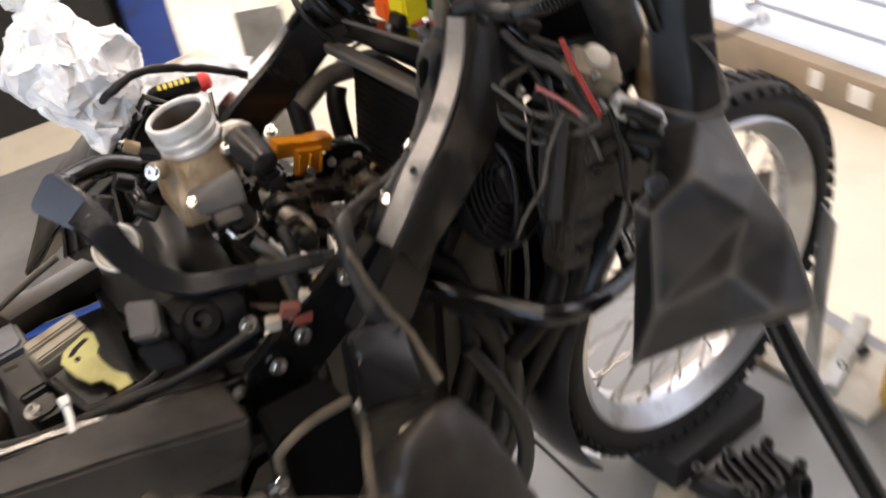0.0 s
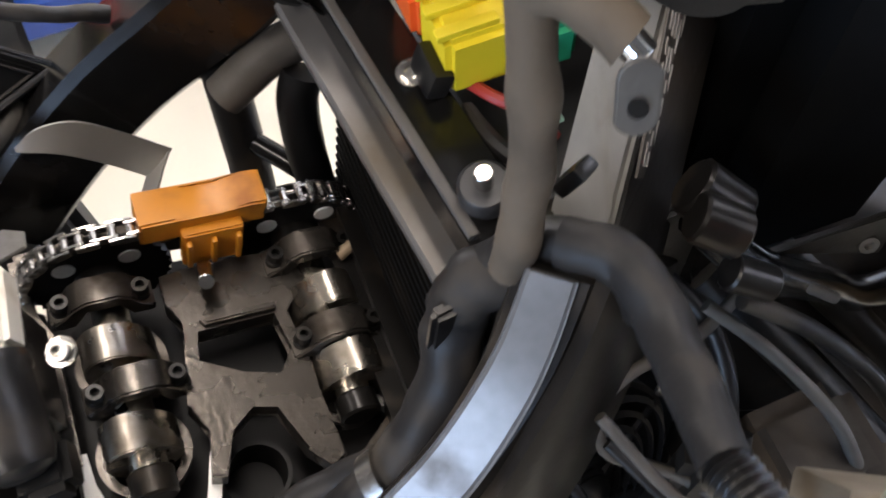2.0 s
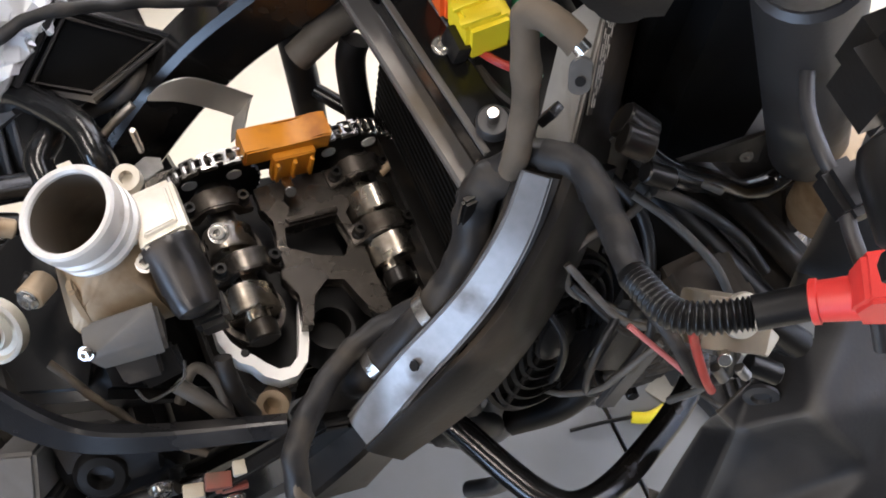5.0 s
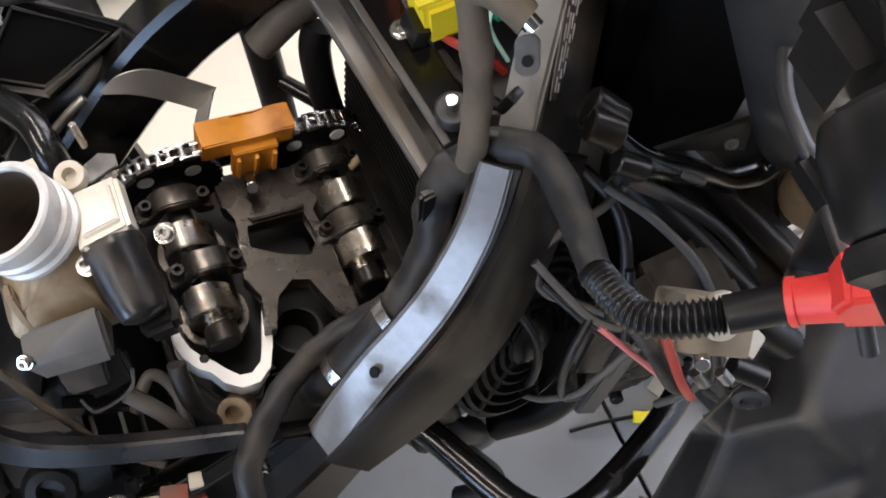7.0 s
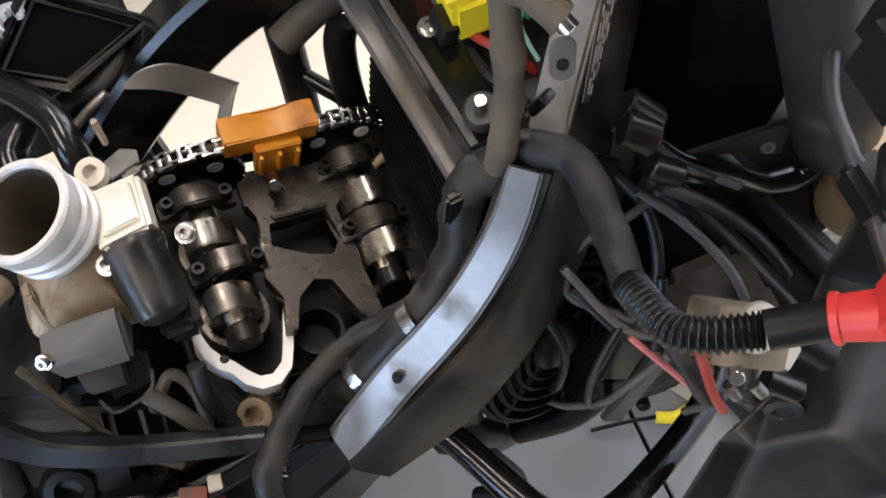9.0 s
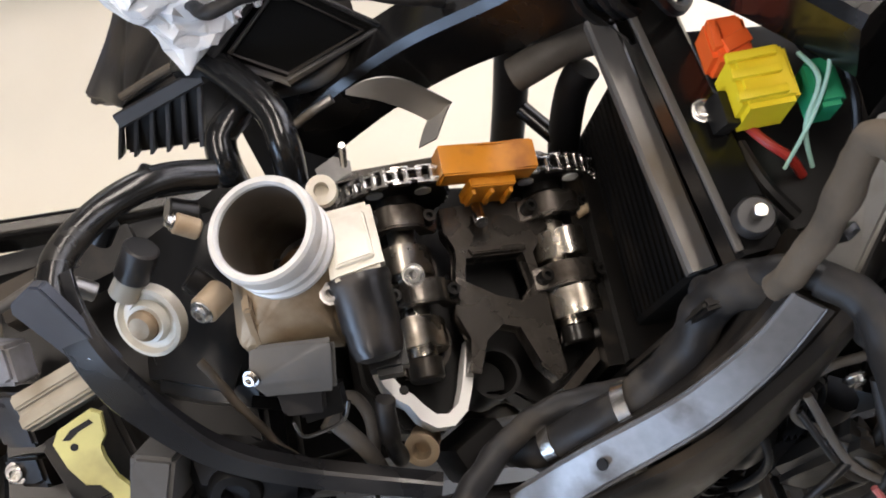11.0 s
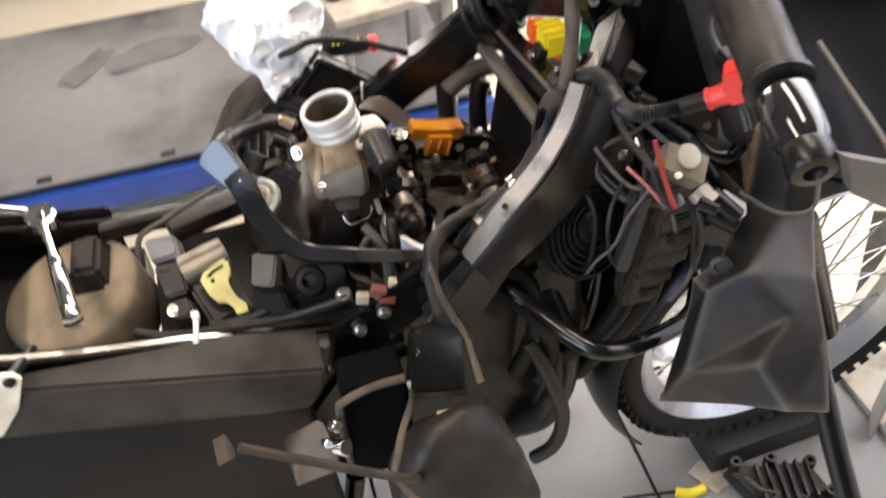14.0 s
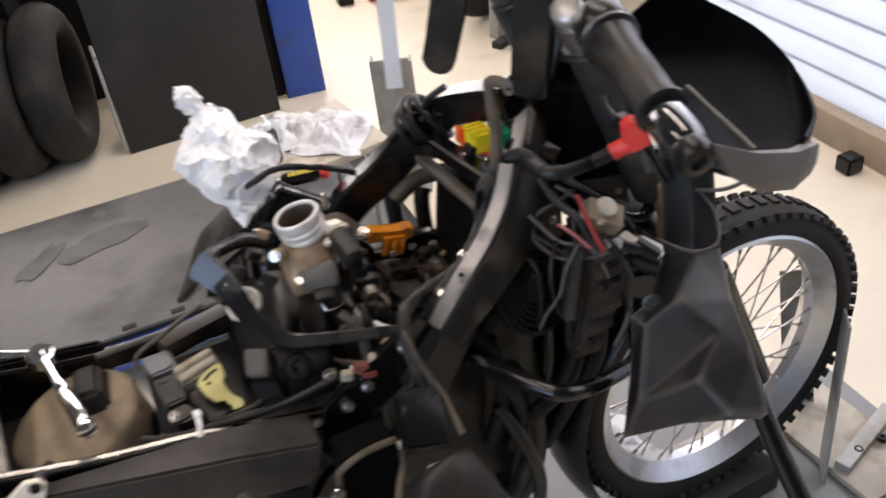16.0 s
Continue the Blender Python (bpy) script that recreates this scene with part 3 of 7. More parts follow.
for p in ((-0.1595, -0.187, 0.762), (-0.130, -0.187, 0.782), (-0.077, -0.185, 0.819), (-0.169, -0.165, 0.803)):
    bolt(bike, p, (0, -1, 0.2), 0.0065, 0.006)
# arched member behind the throttle body
ARCH = [(-0.264, -0.026, 0.918), (-0.258, -0.050, 0.916), (-0.247, -0.076, 0.904), (-0.232, -0.100, 0.870), (-0.203, -0.126, 0.844), (-0.155, -0.147, 0.841), (-0.075, -0.170, 0.836)]
ARCH_W = [(0.62, 0.14, 0.62), (0.62, 0.14, 0.62), (0.58, 0.22, 0.60), (0.44, 0.40, 0.6), (0.30, 0.50, 0.7), (0.1, 0.6, 0.7), (0.0, 0.8, 0.6)]
arch = part("arched_brace", beam(ARCH, ARCH_W, (0.038, 0.012), (0.008, 0.014), 8), brace_black, bike, "arched black frame brace")
# added tab on the brace end, turned to mirror the rear window
end_n = V((-0.448, -0.741, 0.499)).normalized()
end_t = V((0.31, -0.92, -0.25))
end_t = (end_t - end_n * end_t.dot(end_n)).normalized()
end_w = end_n.cross(end_t)
end_c = V((-0.2555, -0.050, 0.9145)) + end_n * 0.0035
bm = hull([end_c + end_t * a + end_w * b + end_n * c for a, b in ((-0.030, -0.013), (-0.026, -0.019), (-0.026, 0.019), (-0.030, 0.013), (0.030, -0.016), (0.032, 0.010)) for c in (-0.005, 0.0025)], 0.0012)
part("brace_end", bm, brace_gloss, arch, "added glossy tab, blue-tinted and tilted for the sheen on the brace end")
bolt(arch, end_c + end_t * 0.022 + end_n * 0.0025, end_n, 0.0042, 0.003, steel)
# seat rails
RAIL_R = [(-0.15, -0.160, 0.742), (-0.215, -0.156, 0.750), (-0.33, -0.152, 0.776), (-0.50, -0.152, 0.811), (-0.80, -0.152, 0.905)]
RAIL_L = [(-0.18, 0.085, 0.752), (-0.24, 0.085, 0.755), (-0.36, 0.085, 0.763), (-0.50, 0.085, 0.780), (-0.80, 0.085, 0.858)]
for r in (RAIL_R, RAIL_L):
    rail = part("seat_rail", beam([(x, y, z - 0.002) for x, y, z in r], [(0, -1, 0)] * 5, 0.017, 0.028, 6), black_paint, bike)
    # bright steel strip in place of the highlight along the rail top
    part("worn_edge", beam(r, [(0, -1, 0)] * 5, 0.008, 0.003, 6), steel, rail, "thin bright strip standing in for the rail's highlight")
for x, z in ((-0.564, 0.798),):
    part("cross_plate", box((x, MID, z), (0.028, 0.215, 0.006), (12, -10, 0), 0.002), cast_alu, bike, "drilled steel cross plate")
    for dy in (-0.08, -0.02, 0.03, 0.075):
        part("hole", rod((x + 0.002, MID + dy, z + 0.0028 + 0.21 * dy), (x + 0.003, MID + dy, z + 0.0048 + 0.21 * dy), 0.005, 10), hole_dark, bike)
# cross bracket in front of the head
place(0.005, 0.005, -0.013)
part("bracket_bar", beam([(0.086, 0.090, 0.952), (0.104, -0.098, 0.965)], [(1, 0.1, -0.1)] * 2, 0.030, 0.022, 1), black_paint, bike, "glossy black cross bracket")
# pale strip painting the highlight on the bar's edge
part("bracket_edge", beam([(0.0735, 0.090, 0.9535), (0.0915, -0.096, 0.9665)], [(1, 0.1, -0.1)] * 2, 0.0045, 0.003, 1), neck_paint, bike)
part("bracket_strip", beam([(0.066, 0.073, 0.928), (0.086, -0.090, 0.920)], [(1, 0.1, 0.05)] * 2, 0.017, 0.012, 1), neck_paint, bike)
part("rubber_washer", lathe(axis_frame((0.101, -0.082, 0.974), (-0.1, -0.1, 1)), [(0.0105, -0.012), (0.0105, 0.0), (0.009, 0.0018), (0.0, 0.002)], 24), grey_plastic, bike)
part("stud", rod((0.101, -0.082, 0.975), (0.100, -0.083, 0.986), 0.0036, 12), steel, bike, "zinc stud")
bolt(bike, (0.097, -0.015, 0.961), (-0.1, -0.1, 1), 0.005, 0.003, steel, True)
place()

# radiator
rad = part("radiator", box((0.088, -0.012, 0.80), (0.028, 0.150, 0.20), (0, 8, 0), 0.004), fin_mat, bike, "black finned radiator")
for k in range(22):
    part("fin", box((0.0735 - 0.0275 + 0.027 - 0.0009 * k * 0.0 + (k - 11) * 0.00117, -0.012, 0.80 + (k - 11) * 0.0083), (0.0015, 0.140, 0.003), (0, 8, 0), 0), fin_mat, rad)

# engine block below the head
part("crankcase", hull([(x, y, z) for x in (-0.28, 0.13) for y in (-0.13, 0.07) for z in (0.38, 0.50)] + [(-0.20, y, 0.60) for y in (-0.12, 0.06)] + [(0.05, y, 0.62) for y in (-0.1, 0.04)], 0.012), dark_steel, bike)
part("cylinder", hull([(x, y, z) for x in (-0.10, 0.06) for y in (-0.115, 0.045) for z in (0.58, 0.70)], 0.01), dark_steel, bike)

HEAD_M = Matrix.Translation((-0.012, -0.04, 0.804)) @ Euler((0, radians(15), 0)).to_matrix().to_4x4()


def H(x, y, z=0.0):
    return HEAD_M @ V((x, y, z))


# front wheel
WC = V((0.484, -0.086, 0.460))
WN = V((math.cos(radians(-86.5)), math.sin(radians(-86.5)), 0.0))
WM = Matrix.Translation(WC) @ WN.to_track_quat("Z", "X").to_matrix().to_4x4() @ Matrix.Scale(0.975, 4)
wheel = part("front_wheel", lathe(WM, [(0.018, -0.045), (0.030, -0.04), (0.030, -0.028), (0.020, -0.02), (0.020, 0.02), (0.030, 0.028), (0.030, 0.04), (0.018, 0.045)], 20), cast_alu, bike, "spoked front wheel with a silver rim")
prof = []
for k in range(15):
    a = -0.5 * math.pi + math.pi * 2 * k / 15
    prof.append((0.272 + 0.030 * math.sin(a), 0.044 * math.cos(a)))
part("tyre", lathe(WM, prof, 64, closed=True), tyre_rubber, wheel, "dusty knobbly tyre")
part("rim", lathe(WM, [(0.246, -0.038), (0.256, -0.034), (0.244, -0.026), (0.232, -0.012), (0.232, 0.012), (0.244, 0.026), (0.256, 0.034), (0.250, 0.038), (0.238, 0.026), (0.224, 0.010), (0.224, -0.010), (0.238, -0.026)], 64, closed=True), rim_alu, wheel)
for k in range(36):
    a = 2 * math.pi * k / 36
    s = 1 if k % 2 else -1
    off = (0.55 if (k // 2) % 2 else -0.55)
    part("spoke", rod(WM @ V((0.028 * math.cos(a + off), 0.028 * math.sin(a + off), s * 0.034)), WM @ V((0.228 * math.cos(a), 0.228 * math.sin(a), s * 0.004)), 0.0017, 6), steel, wheel)
    part("nipple", rod(WM @ V((0.212 * math.cos(a), 0.212 * math.sin(a), s * 0.006)), WM @ V((0.228 * math.cos(a), 0.228 * math.sin(a), s * 0.004)), 0.0032, 6), steel, wheel)
bmk = bmesh.new()
for k in range(66):
    for s, (zz, w) in enumerate(((-0.034, 0.022), (0.0, 0.026), (0.034, 0.022))):
        a = 2 * math.pi * (k + (0.5 if s == 1 else 0)) / 66
        rr = 0.2945 if s != 1 else 0.3005
        mm = WM @ Matrix.Rotation(a, 4, "Z") @ Matrix.Translation((rr - (0.006 if s != 1 else 0), 0, zz)) @ Euler((0, radians((-35, 0, 35)[s]), 0)).to_matrix().to_4x4()
        bmesh.ops.create_cube(bmk, size=1.0, matrix=mm @ Matrix.Diagonal((0.010, 0.016, w, 1)))
tagged(part("tread", bmk, tyre_rubber, wheel), kind="stuff")
# forks
for y in (-0.138, 0.058):
    part("fork_leg", rod((0.535, y, 0.43), (0.425, y, 0.70), 0.026, 20), black_paint, bike)
    part("fork_tube", rod((0.425, y, 0.70), (0.312, y, 0.900), 0.0205, 20), steel, bike, "silver fork tube")
    part("fork_sleeve", rod((0.314, y, 0.880), (0.216, y, 1.115), 0.0255, 24, 0.003), grey_plastic, bike, "dusty dark grey fork sleeve")
    part("fork_top", rod((0.216, y, 1.115), (0.200, y, 1.152), 0.0225, 20, 0.003), cast_alu, bike, "bare fork top")
# exhaust and crash bars
part("crash_bar", tube([(0.00, -0.15, 0.76), (0.03, -0.19, 0.745), (0.070, -0.265, 0.742), (0.105, -0.283, 0.735), (0.17, -0.262, 0.71), (0.235, -0.225, 0.685), (0.27, -0.17, 0.68)], 0.011, 14), black_paint, bike, "black tubular crash bar")
part("down_tube", tube([(0.20, -0.04, 0.98), (0.20, -0.05, 0.80), (0.16, -0.06, 0.50), (0.05, -0.07, 0.36)], 0.018, 14), black_paint, bike)

part("engine_front", hull([(0.05, -0.12, 0.80), (0.05, 0.045, 0.80), (0.125, -0.12, 0.78), (0.125, 0.045, 0.78), (0.02, -0.13, 0.45), (0.02, 0.06, 0.45), (0.16, -0.13, 0.45), (0.16, 0.05, 0.45)], 0.012), dark_steel, bike, "dark engine front behind the radiator")
part("bash_plate", hull([(0.14, -0.10, 0.62), (0.14, 0.04, 0.62), (0.19, -0.10, 0.50), (0.19, 0.04, 0.50), (-0.10, -0.12, 0.32), (-0.10, 0.06, 0.32), (0.05, -0.12, 0.30), (0.05, 0.06, 0.30)], 0.01), black_plastic, bike)
part("centre_stand", tube([(-0.20, -0.16, 0.42), (-0.24, -0.20, 0.25), (-0.26, -0.24, TABLE_Z + 0.012)], 0.014, 12), black_paint, bike)
part("centre_stand", tube([(-0.20, 0.09, 0.42), (-0.24, 0.13, 0.25), (-0.26, 0.17, TABLE_Z + 0.012)], 0.014, 12), black_paint, bike)

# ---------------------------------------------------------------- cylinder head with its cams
# bare metal body, coloured near-black for the shade below the cam deck
head = part("cylinder_head", prism([(-0.092, -0.045), (-0.070, -0.082), (-0.040, -0.086), (-0.026, -0.060), (0.014, -0.060), (0.030, -0.078), (0.070, -0.070), (0.100, -0.020), (0.098, 0.050), (0.088, 0.095), (-0.088, 0.098), (-0.094, 0.04)], -0.095, -0.060, HEAD_M, 0.003), hole_dark, bike, "oily bare aluminium cylinder head, its body near-black for the shade inside")
# outer wall round the cam well
WALL = [(-0.090, -0.030), (-0.090, 0.040), (-0.096, 0.055), (-0.098, 0.090), (-0.02, 0.098), (0.06, 0.096), (0.094, 0.085), (0.098, 0.045), (0.100, 0.010), (0.106, -0.014), (0.086, -0.040), (0.060, -0.060), (0.036, -0.078)]
for a, b in zip(WALL, WALL[1:]):
    d = (V((*b, 0)) - V((*a, 0)))
    n = V((-d.y, d.x, 0)).normalized() * 0.0035
    q = [(a[0] + n.x, a[1] + n.y), (b[0] + n.x, b[1] + n.y), (b[0] - n.x, b[1] - n.y), (a[0] - n.x, a[1] - n.y)]
    part("wall", prism(q, -0.045, -0.014 if a[0] < 0 else -0.016, HEAD_M), oily_alu, head)
# deck between the cams, with the well for the plug
DECK = [(-0.0296, 0.057), (0.0022, 0.060), (0.0435, 0.056), (0.0466, 0.036), (0.0295, 0.019), (0.0345, -0.013), (0.0335, -0.031), (0.036, -0.067), (0.028, -0.071), (0.018, -0.059), (0.0104, -0.032), (-0.0024, -0.028), (-0.0158, -0.0376), (-0.0235, -0.060), (-0.031, -0.058), (-0.0247, -0.035), (-0.033, -0.019), (-0.0275, 0.0073), (-0.0215, 0.0031), (-0.002, -0.010), (0.0169, -0.0165), (0.0275, -0.0034), (0.0242, 0.0203), (-0.0187, 0.0204), (-0.0213, 0.0035), (-0.0273, 0.0077), (-0.0234, 0.027), (-0.0297, 0.038)]
part("deck", prism(DECK, -0.018, -0.004, HEAD_M, 0.001), oily_alu, head, "grey cast deck between the cams")
# web and plug well take the same painted-in shade
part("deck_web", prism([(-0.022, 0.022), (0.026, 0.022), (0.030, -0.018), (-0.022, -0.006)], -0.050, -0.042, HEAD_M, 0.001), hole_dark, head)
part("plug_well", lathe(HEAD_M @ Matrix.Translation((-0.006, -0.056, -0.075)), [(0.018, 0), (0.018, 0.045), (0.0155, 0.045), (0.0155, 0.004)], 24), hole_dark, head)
part("deck_lip", prism([(-0.014, 0.0205), (0.024, 0.0205), (0.026, 0.0245), (-0.016, 0.0245)], -0.006, 0.001, HEAD_M, 0.001), oily_alu, head)
for x, y in ((0.036, 0.048),):
    part("deck_boss", lathe(HEAD_M @ Matrix.Translation((x, y, -0.005)), [(0.0062, 0), (0.0058, 0.004), (0.003, 0.0042), (0.0028, 0.001)], 16), oily_alu, head)
part("stud", rod(H(-0.006, 0.052, 0.004), H(-0.009, 0.036, 0.017), 0.0045, 12), steel, head)
# white sealing face, bare round the open end of the intake cam
G_OFF = -0.0145
G_OUT = [(-0.088, -0.024), (-0.089, -0.046), (-0.086, -0.056), (-0.079, -0.066), (-0.072, -0.071), (-0.066, -0.081), (-0.056, -0.088), (-0.044, -0.088), (-0.034, -0.080), (-0.028, -0.066), (-0.022, -0.046), (-0.019, -0.034)]
G_IN = [(-0.024, -0.032), (-0.029, -0.046), (-0.034, -0.062), (-0.039, -0.074), (-0.047, -0.080), (-0.055, -0.079), (-0.062, -0.072), (-0.068, -0.064), (-0.074, -0.059), (-0.080, -0.050), (-0.083, -0.040), (-0.084, -0.024)]
part("sealing_face", prism(G_OUT + G_IN, -0.034, -0.003 + G_OFF, HEAD_M), white_gasket, head, "bright bare sealing face")
part("bolt_hole", rod(H(-0.0735, -0.0605, -0.004 + G_OFF), H(-0.0735, -0.0605, -0.0022 + G_OFF), 0.0032, 12), hole_dark, head)


def camshaft(x, z, ys, lobe_angle, name):
    cam_ob = part("camshaft", rod(H(x, 0.085, z), H(x, ys[2], z), 0.0095, 20), polished, head, name)
    for k, y in enumerate(ys[:2]):
        # two wide lobes with a nose
        prof = []
        for i in range(28):
            a = 2 * math.pi * i / 28
            nose = max(0.0, math.cos(a - lobe_angle)) ** 4 * 0.007
            prof.append(((0.0182 + nose) * math.cos(a), (0.0182 + nose) * math.sin(a)))
        m = HEAD_M @ Matrix.Translation((x, y, z)) @ Euler((radians(90), 0, 0)).to_matrix().to_4x4()
        part("cam_lobe", prism(prof, -0.0098, 0.0098, m, 0.0008), polished, cam_ob, "polished steel cam lobe", 30)
    # end journal
    part("journal", rod(H(x, ys[1] - 0.014, z), H(x, ys[2] - 0.006, z), 0.0115, 20), dark_steel, cam_ob)
    return cam_ob


camshaft(-0.0575, -0.013, (0.020, -0.029, -0.052), radians(120), "intake camshaft with polished lobes")
camshaft(0.0520, -0.013, (0.021, -0.021, -0.042), radians(70), "exhaust camshaft with polished lobes")


def cam_cap(x, y, z, bolts):
    cap = part("cam_cap", prism([(-0.026, -0.009), (-0.014, -0.009), (-0.009, 0.006), (0.009, 0.006), (0.014, -0.009), (0.026, -0.009), (0.026, -0.003), (0.018, 0.000), (0.015, 0.009), (0.008, 0.0135), (-0.008, 0.0135), (-0.015, 0.009), (-0.018, 0.000), (-0.026, -0.003)], -0.0080, 0.0080,
                                HEAD_M @ Matrix.Translation((x, y, z)) @ Euler((radians(90), 0, 0)).to_matrix().to_4x4(), 0.0012), oily_alu, head)
    for s in bolts:
        m = HEAD_M @ Matrix.Translation((x + 0.0198 * s, y, z - 0.003))
        part("bolt", lathe(m, [(0.0052, 0), (0.0052, 0.004), (0.0043, 0.005), (0.0043, 0.011), (0.0024, 0.011), (0.0022, 0.006)], 12), dark_steel, cap)


cam_cap(-0.0605, 0.0485, 0.000, (-1, 1))
cam_cap(-0.0540, -0.004, 0.000, (-1, 1))
cam_cap(0.0520, 0.0485, 0.001, (-1, 1))
cam_cap(0.0520, -0.0025, 0.001, (-1, 1))
# bucket wells under the lobes
for x, z, ys in ((-0.0575, -0.035, (0.020, -0.030)), (0.052, -0.035, (0.021, -0.024))):
    for y in ys:
        part("bucket_well", lathe(HEAD_M @ Matrix.Translation((x, y, z)), [(0.023, 0), (0.0235, 0.012), (0.019, 0.012), (0.019, 0.003)], 28), oily_alu, head)
        part("bucket", rod(H(x, y, z - 0.004), H(x, y, z + 0.006), 0.0175, 24), dark_steel, head)
# oil pipe beside the exhaust cam
part("oil_pipe", tube([H(0.066, 0.040, 0.004), H(0.080, 0.044, 0.008), H(0.093, 0.034, 0.006), H(0.097, 0.018, 0.000), H(0.094, 0.006, -0.008)], 0.0038, 10), tan_alu, head, "bent brass oil pipe")
part("rocker_tip", prism([(0.0, 0.0), (0.016, 0.008), (0.014, -0.022)], 0, 0.008, HEAD_M @ Matrix.Translation((0.062, -0.040, -0.022)), 0.001), cast_alu, head)
part("side_cover", lathe(axis_frame(H(0.098, -0.012, -0.02), (1, -0.5, 0.5)), [(0.030, 0), (0.030, 0.008), (0.022, 0.013), (0.0, 0.014)], 24), black_plastic, head)

# sprockets and timing chain
SPR = [(-0.0575, -0.010, 0.038), (0.0500, -0.008, 0.038)]
for x, z, r in SPR:
    m = HEAD_M @ Matrix.Translation((x, 0.069, z)) @ Euler((radians(90), 0, 0)).to_matrix().to_4x4()
    teeth = []
    for k in range(68):
        a = 2 * math.pi * k / 68
        rr = r - (0.0022 if k % 2 else 0)
        teeth.append((rr * math.cos(a), rr * math.sin(a)))
    spr = part("sprocket", prism(teeth, -0.0022, 0.0022, m), dark_steel, head, "dark steel cam sprocket with round holes")
    for k in range(4):
        a = radians(48 + 90 * k)
        part("lightening_hole", lathe(m @ Matrix.Translation((0.0235 * math.cos(a), 0.0235 * math.sin(a), 0.0022)), [(0.0058, 0), (0.0058, 0.0009), (0.0, 0.0009)], 16), white_gasket, spr, "bright hole in the sprocket")
    part("sprocket_boss", lathe(m, [(0.014, 0.0), (0.014, 0.008), (0.010, 0.010), (0.0, 0.010)], 20), dark_steel, spr)
chain_pts = []
(x1, z1, r), (x2, z2, _) = SPR
for k in range(11):
    a = radians(195 - 105 * k / 10)
    chain_pts.append((x1 + (r + 0.001) * math.cos(a), z1 + (r + 0.001) * math.sin(a)))
for k in range(1, 12):
    s = k / 12
    chain_pts.append((x1 + (x2 - x1) * s, z1 + r + 0.001 + (z2 - z1) * s))
for k in range(11):
    a = radians(90 - 100 * k / 10)
    chain_pts.append((x2 + (r + 0.001) * math.cos(a), z2 + (r + 0.001) * math.sin(a)))
chain = part("timing_chain", rod(H(chain_pts[0][0], 0.064, chain_pts[0][1]), H(chain_pts[0][0], 0.074, chain_pts[0][1]), 0.0024, 8), steel, head, "steel timing chain over both sprockets")
for i, ((xa, za), (xb, zb)) in enumerate(zip(chain_pts, chain_pts[1:])):
    part("pin", rod(H(xb, 0.0625, zb), H(xb, 0.0755, zb), 0.0022, 8), steel, chain)
    for y in ((0.0635, 0.0745) if i % 2 else (0.0655, 0.0725)):
        d = V((xb - xa, 0, zb - za)).normalized()
        n = V((-d.z, 0, d.x)) * 0.0034
        a, b = V((xa, y, za)) - d * 0.0022, V((xb, y, zb)) + d * 0.0022
        bm = bmesh.new()
        skin(bm, [[H(*(q + V((0, s * 0.0006, 0)))) for q in (a - n * 0.6, a + n * 0.6, (a + b) / 2 + n * 0.8, b + n * 0.6, b - n * 0.6, (a + b) / 2 - n * 0.8)] for s in (-1, 1)])
        part("link_plate", bm, steel, chain)
# amber chain guide between the sprockets
part("face_hole", lathe(axis_frame((-0.0894, -0.0992, 0.795), (0.26, 0, 0.966)), [(0.0042, -0.004), (0.0042, 0.0), (0.0, 0.0)], 14), hole_dark, head)
gd = part("chain_guide", prism([(-0.036, 0.022), (0.029, 0.024), (0.030, 0.041), (0.020, 0.0415), (0.006, 0.0375), (-0.008, 0.0375), (-0.018, 0.040), (-0.036, 0.040)], -0.084, -0.062, HEAD_M @ Euler((radians(90), 0, 0)).to_matrix().to_4x4(), 0.0012), orange_plastic, head, "amber plastic chain guide")
part("guide_leg", hull([H(x, y, z) for x in (-0.016, 0.016) for y in (0.056, 0.064) for z in (0.002, 0.032)], 0.001), orange_plastic, gd)
for x in (-0.013, 0.0, 0.013):
    part("rib", box(H(x, 0.055, 0.016), (0.003, 0.005, 0.022), (0, 15, 0), 0.001), orange_plastic, gd)

# bent sheet-metal clip over the chain side
TIN = smooth([(-0.088, 0.101, 0.843), (-0.073, 0.101, 0.852), (-0.054, 0.101, 0.848), (-0.035, 0.101, 0.826), (-0.016, 0.101, 0.798)], 6)
TIN_LOW = smooth([(-0.089, 0.099, 0.841), (-0.072, 0.095, 0.836), (-0.055, 0.095, 0.817), (-0.036, 0.095, 0.789), (-0.033, 0.093, 0.787)], 6)
tin = part("sheet_bracket", sheet([[a, a.lerp(b, 0.5), b] for a, b in zip(TIN, TIN_LOW)], 0.0014), tin_mat, bike, "bent bare sheet-metal bracket")
part("bracket_leg", sheet([[(-0.016, 0.101, 0.798), (-0.035, 0.094, 0.788)], [(-0.024, 0.089, 0.796), (-0.040, 0.087, 0.785)], [(-0.032, 0.076, 0.793), (-0.045, 0.078, 0.779)]], 0.0014), tin_mat, tin)

# ---------------------------------------------------------------- throttle body
TB_D = V((-0.20, 0.05, 0.98)).normalized()
TB_M = axis_frame(V((-0.1405, -0.029, 0.951)) - TB_D * 0.036, TB_D)
tb = part("throttle_body", lathe(TB_M, [(0.026, -0.048), (0.0285, -0.044), (0.0275, 0.0), (0.0275, 0.004), (0.0300, 0.005), (0.0300, 0.008), (0.0280, 0.010), (0.0280, 0.013), (0.0302, 0.015), (0.0302, 0.018), (0.0282, 0.020), (0.0282, 0.023), (0.0305, 0.025), (0.0305, 0.0295), (0.0302, 0.034), (0.0290, 0.036), (0.0262, 0.036), (0.0250, 0.034), (0.0262, -0.0475)], 56), ring_alu, bike, "throttle body with a ribbed bare aluminium mouth", 25)
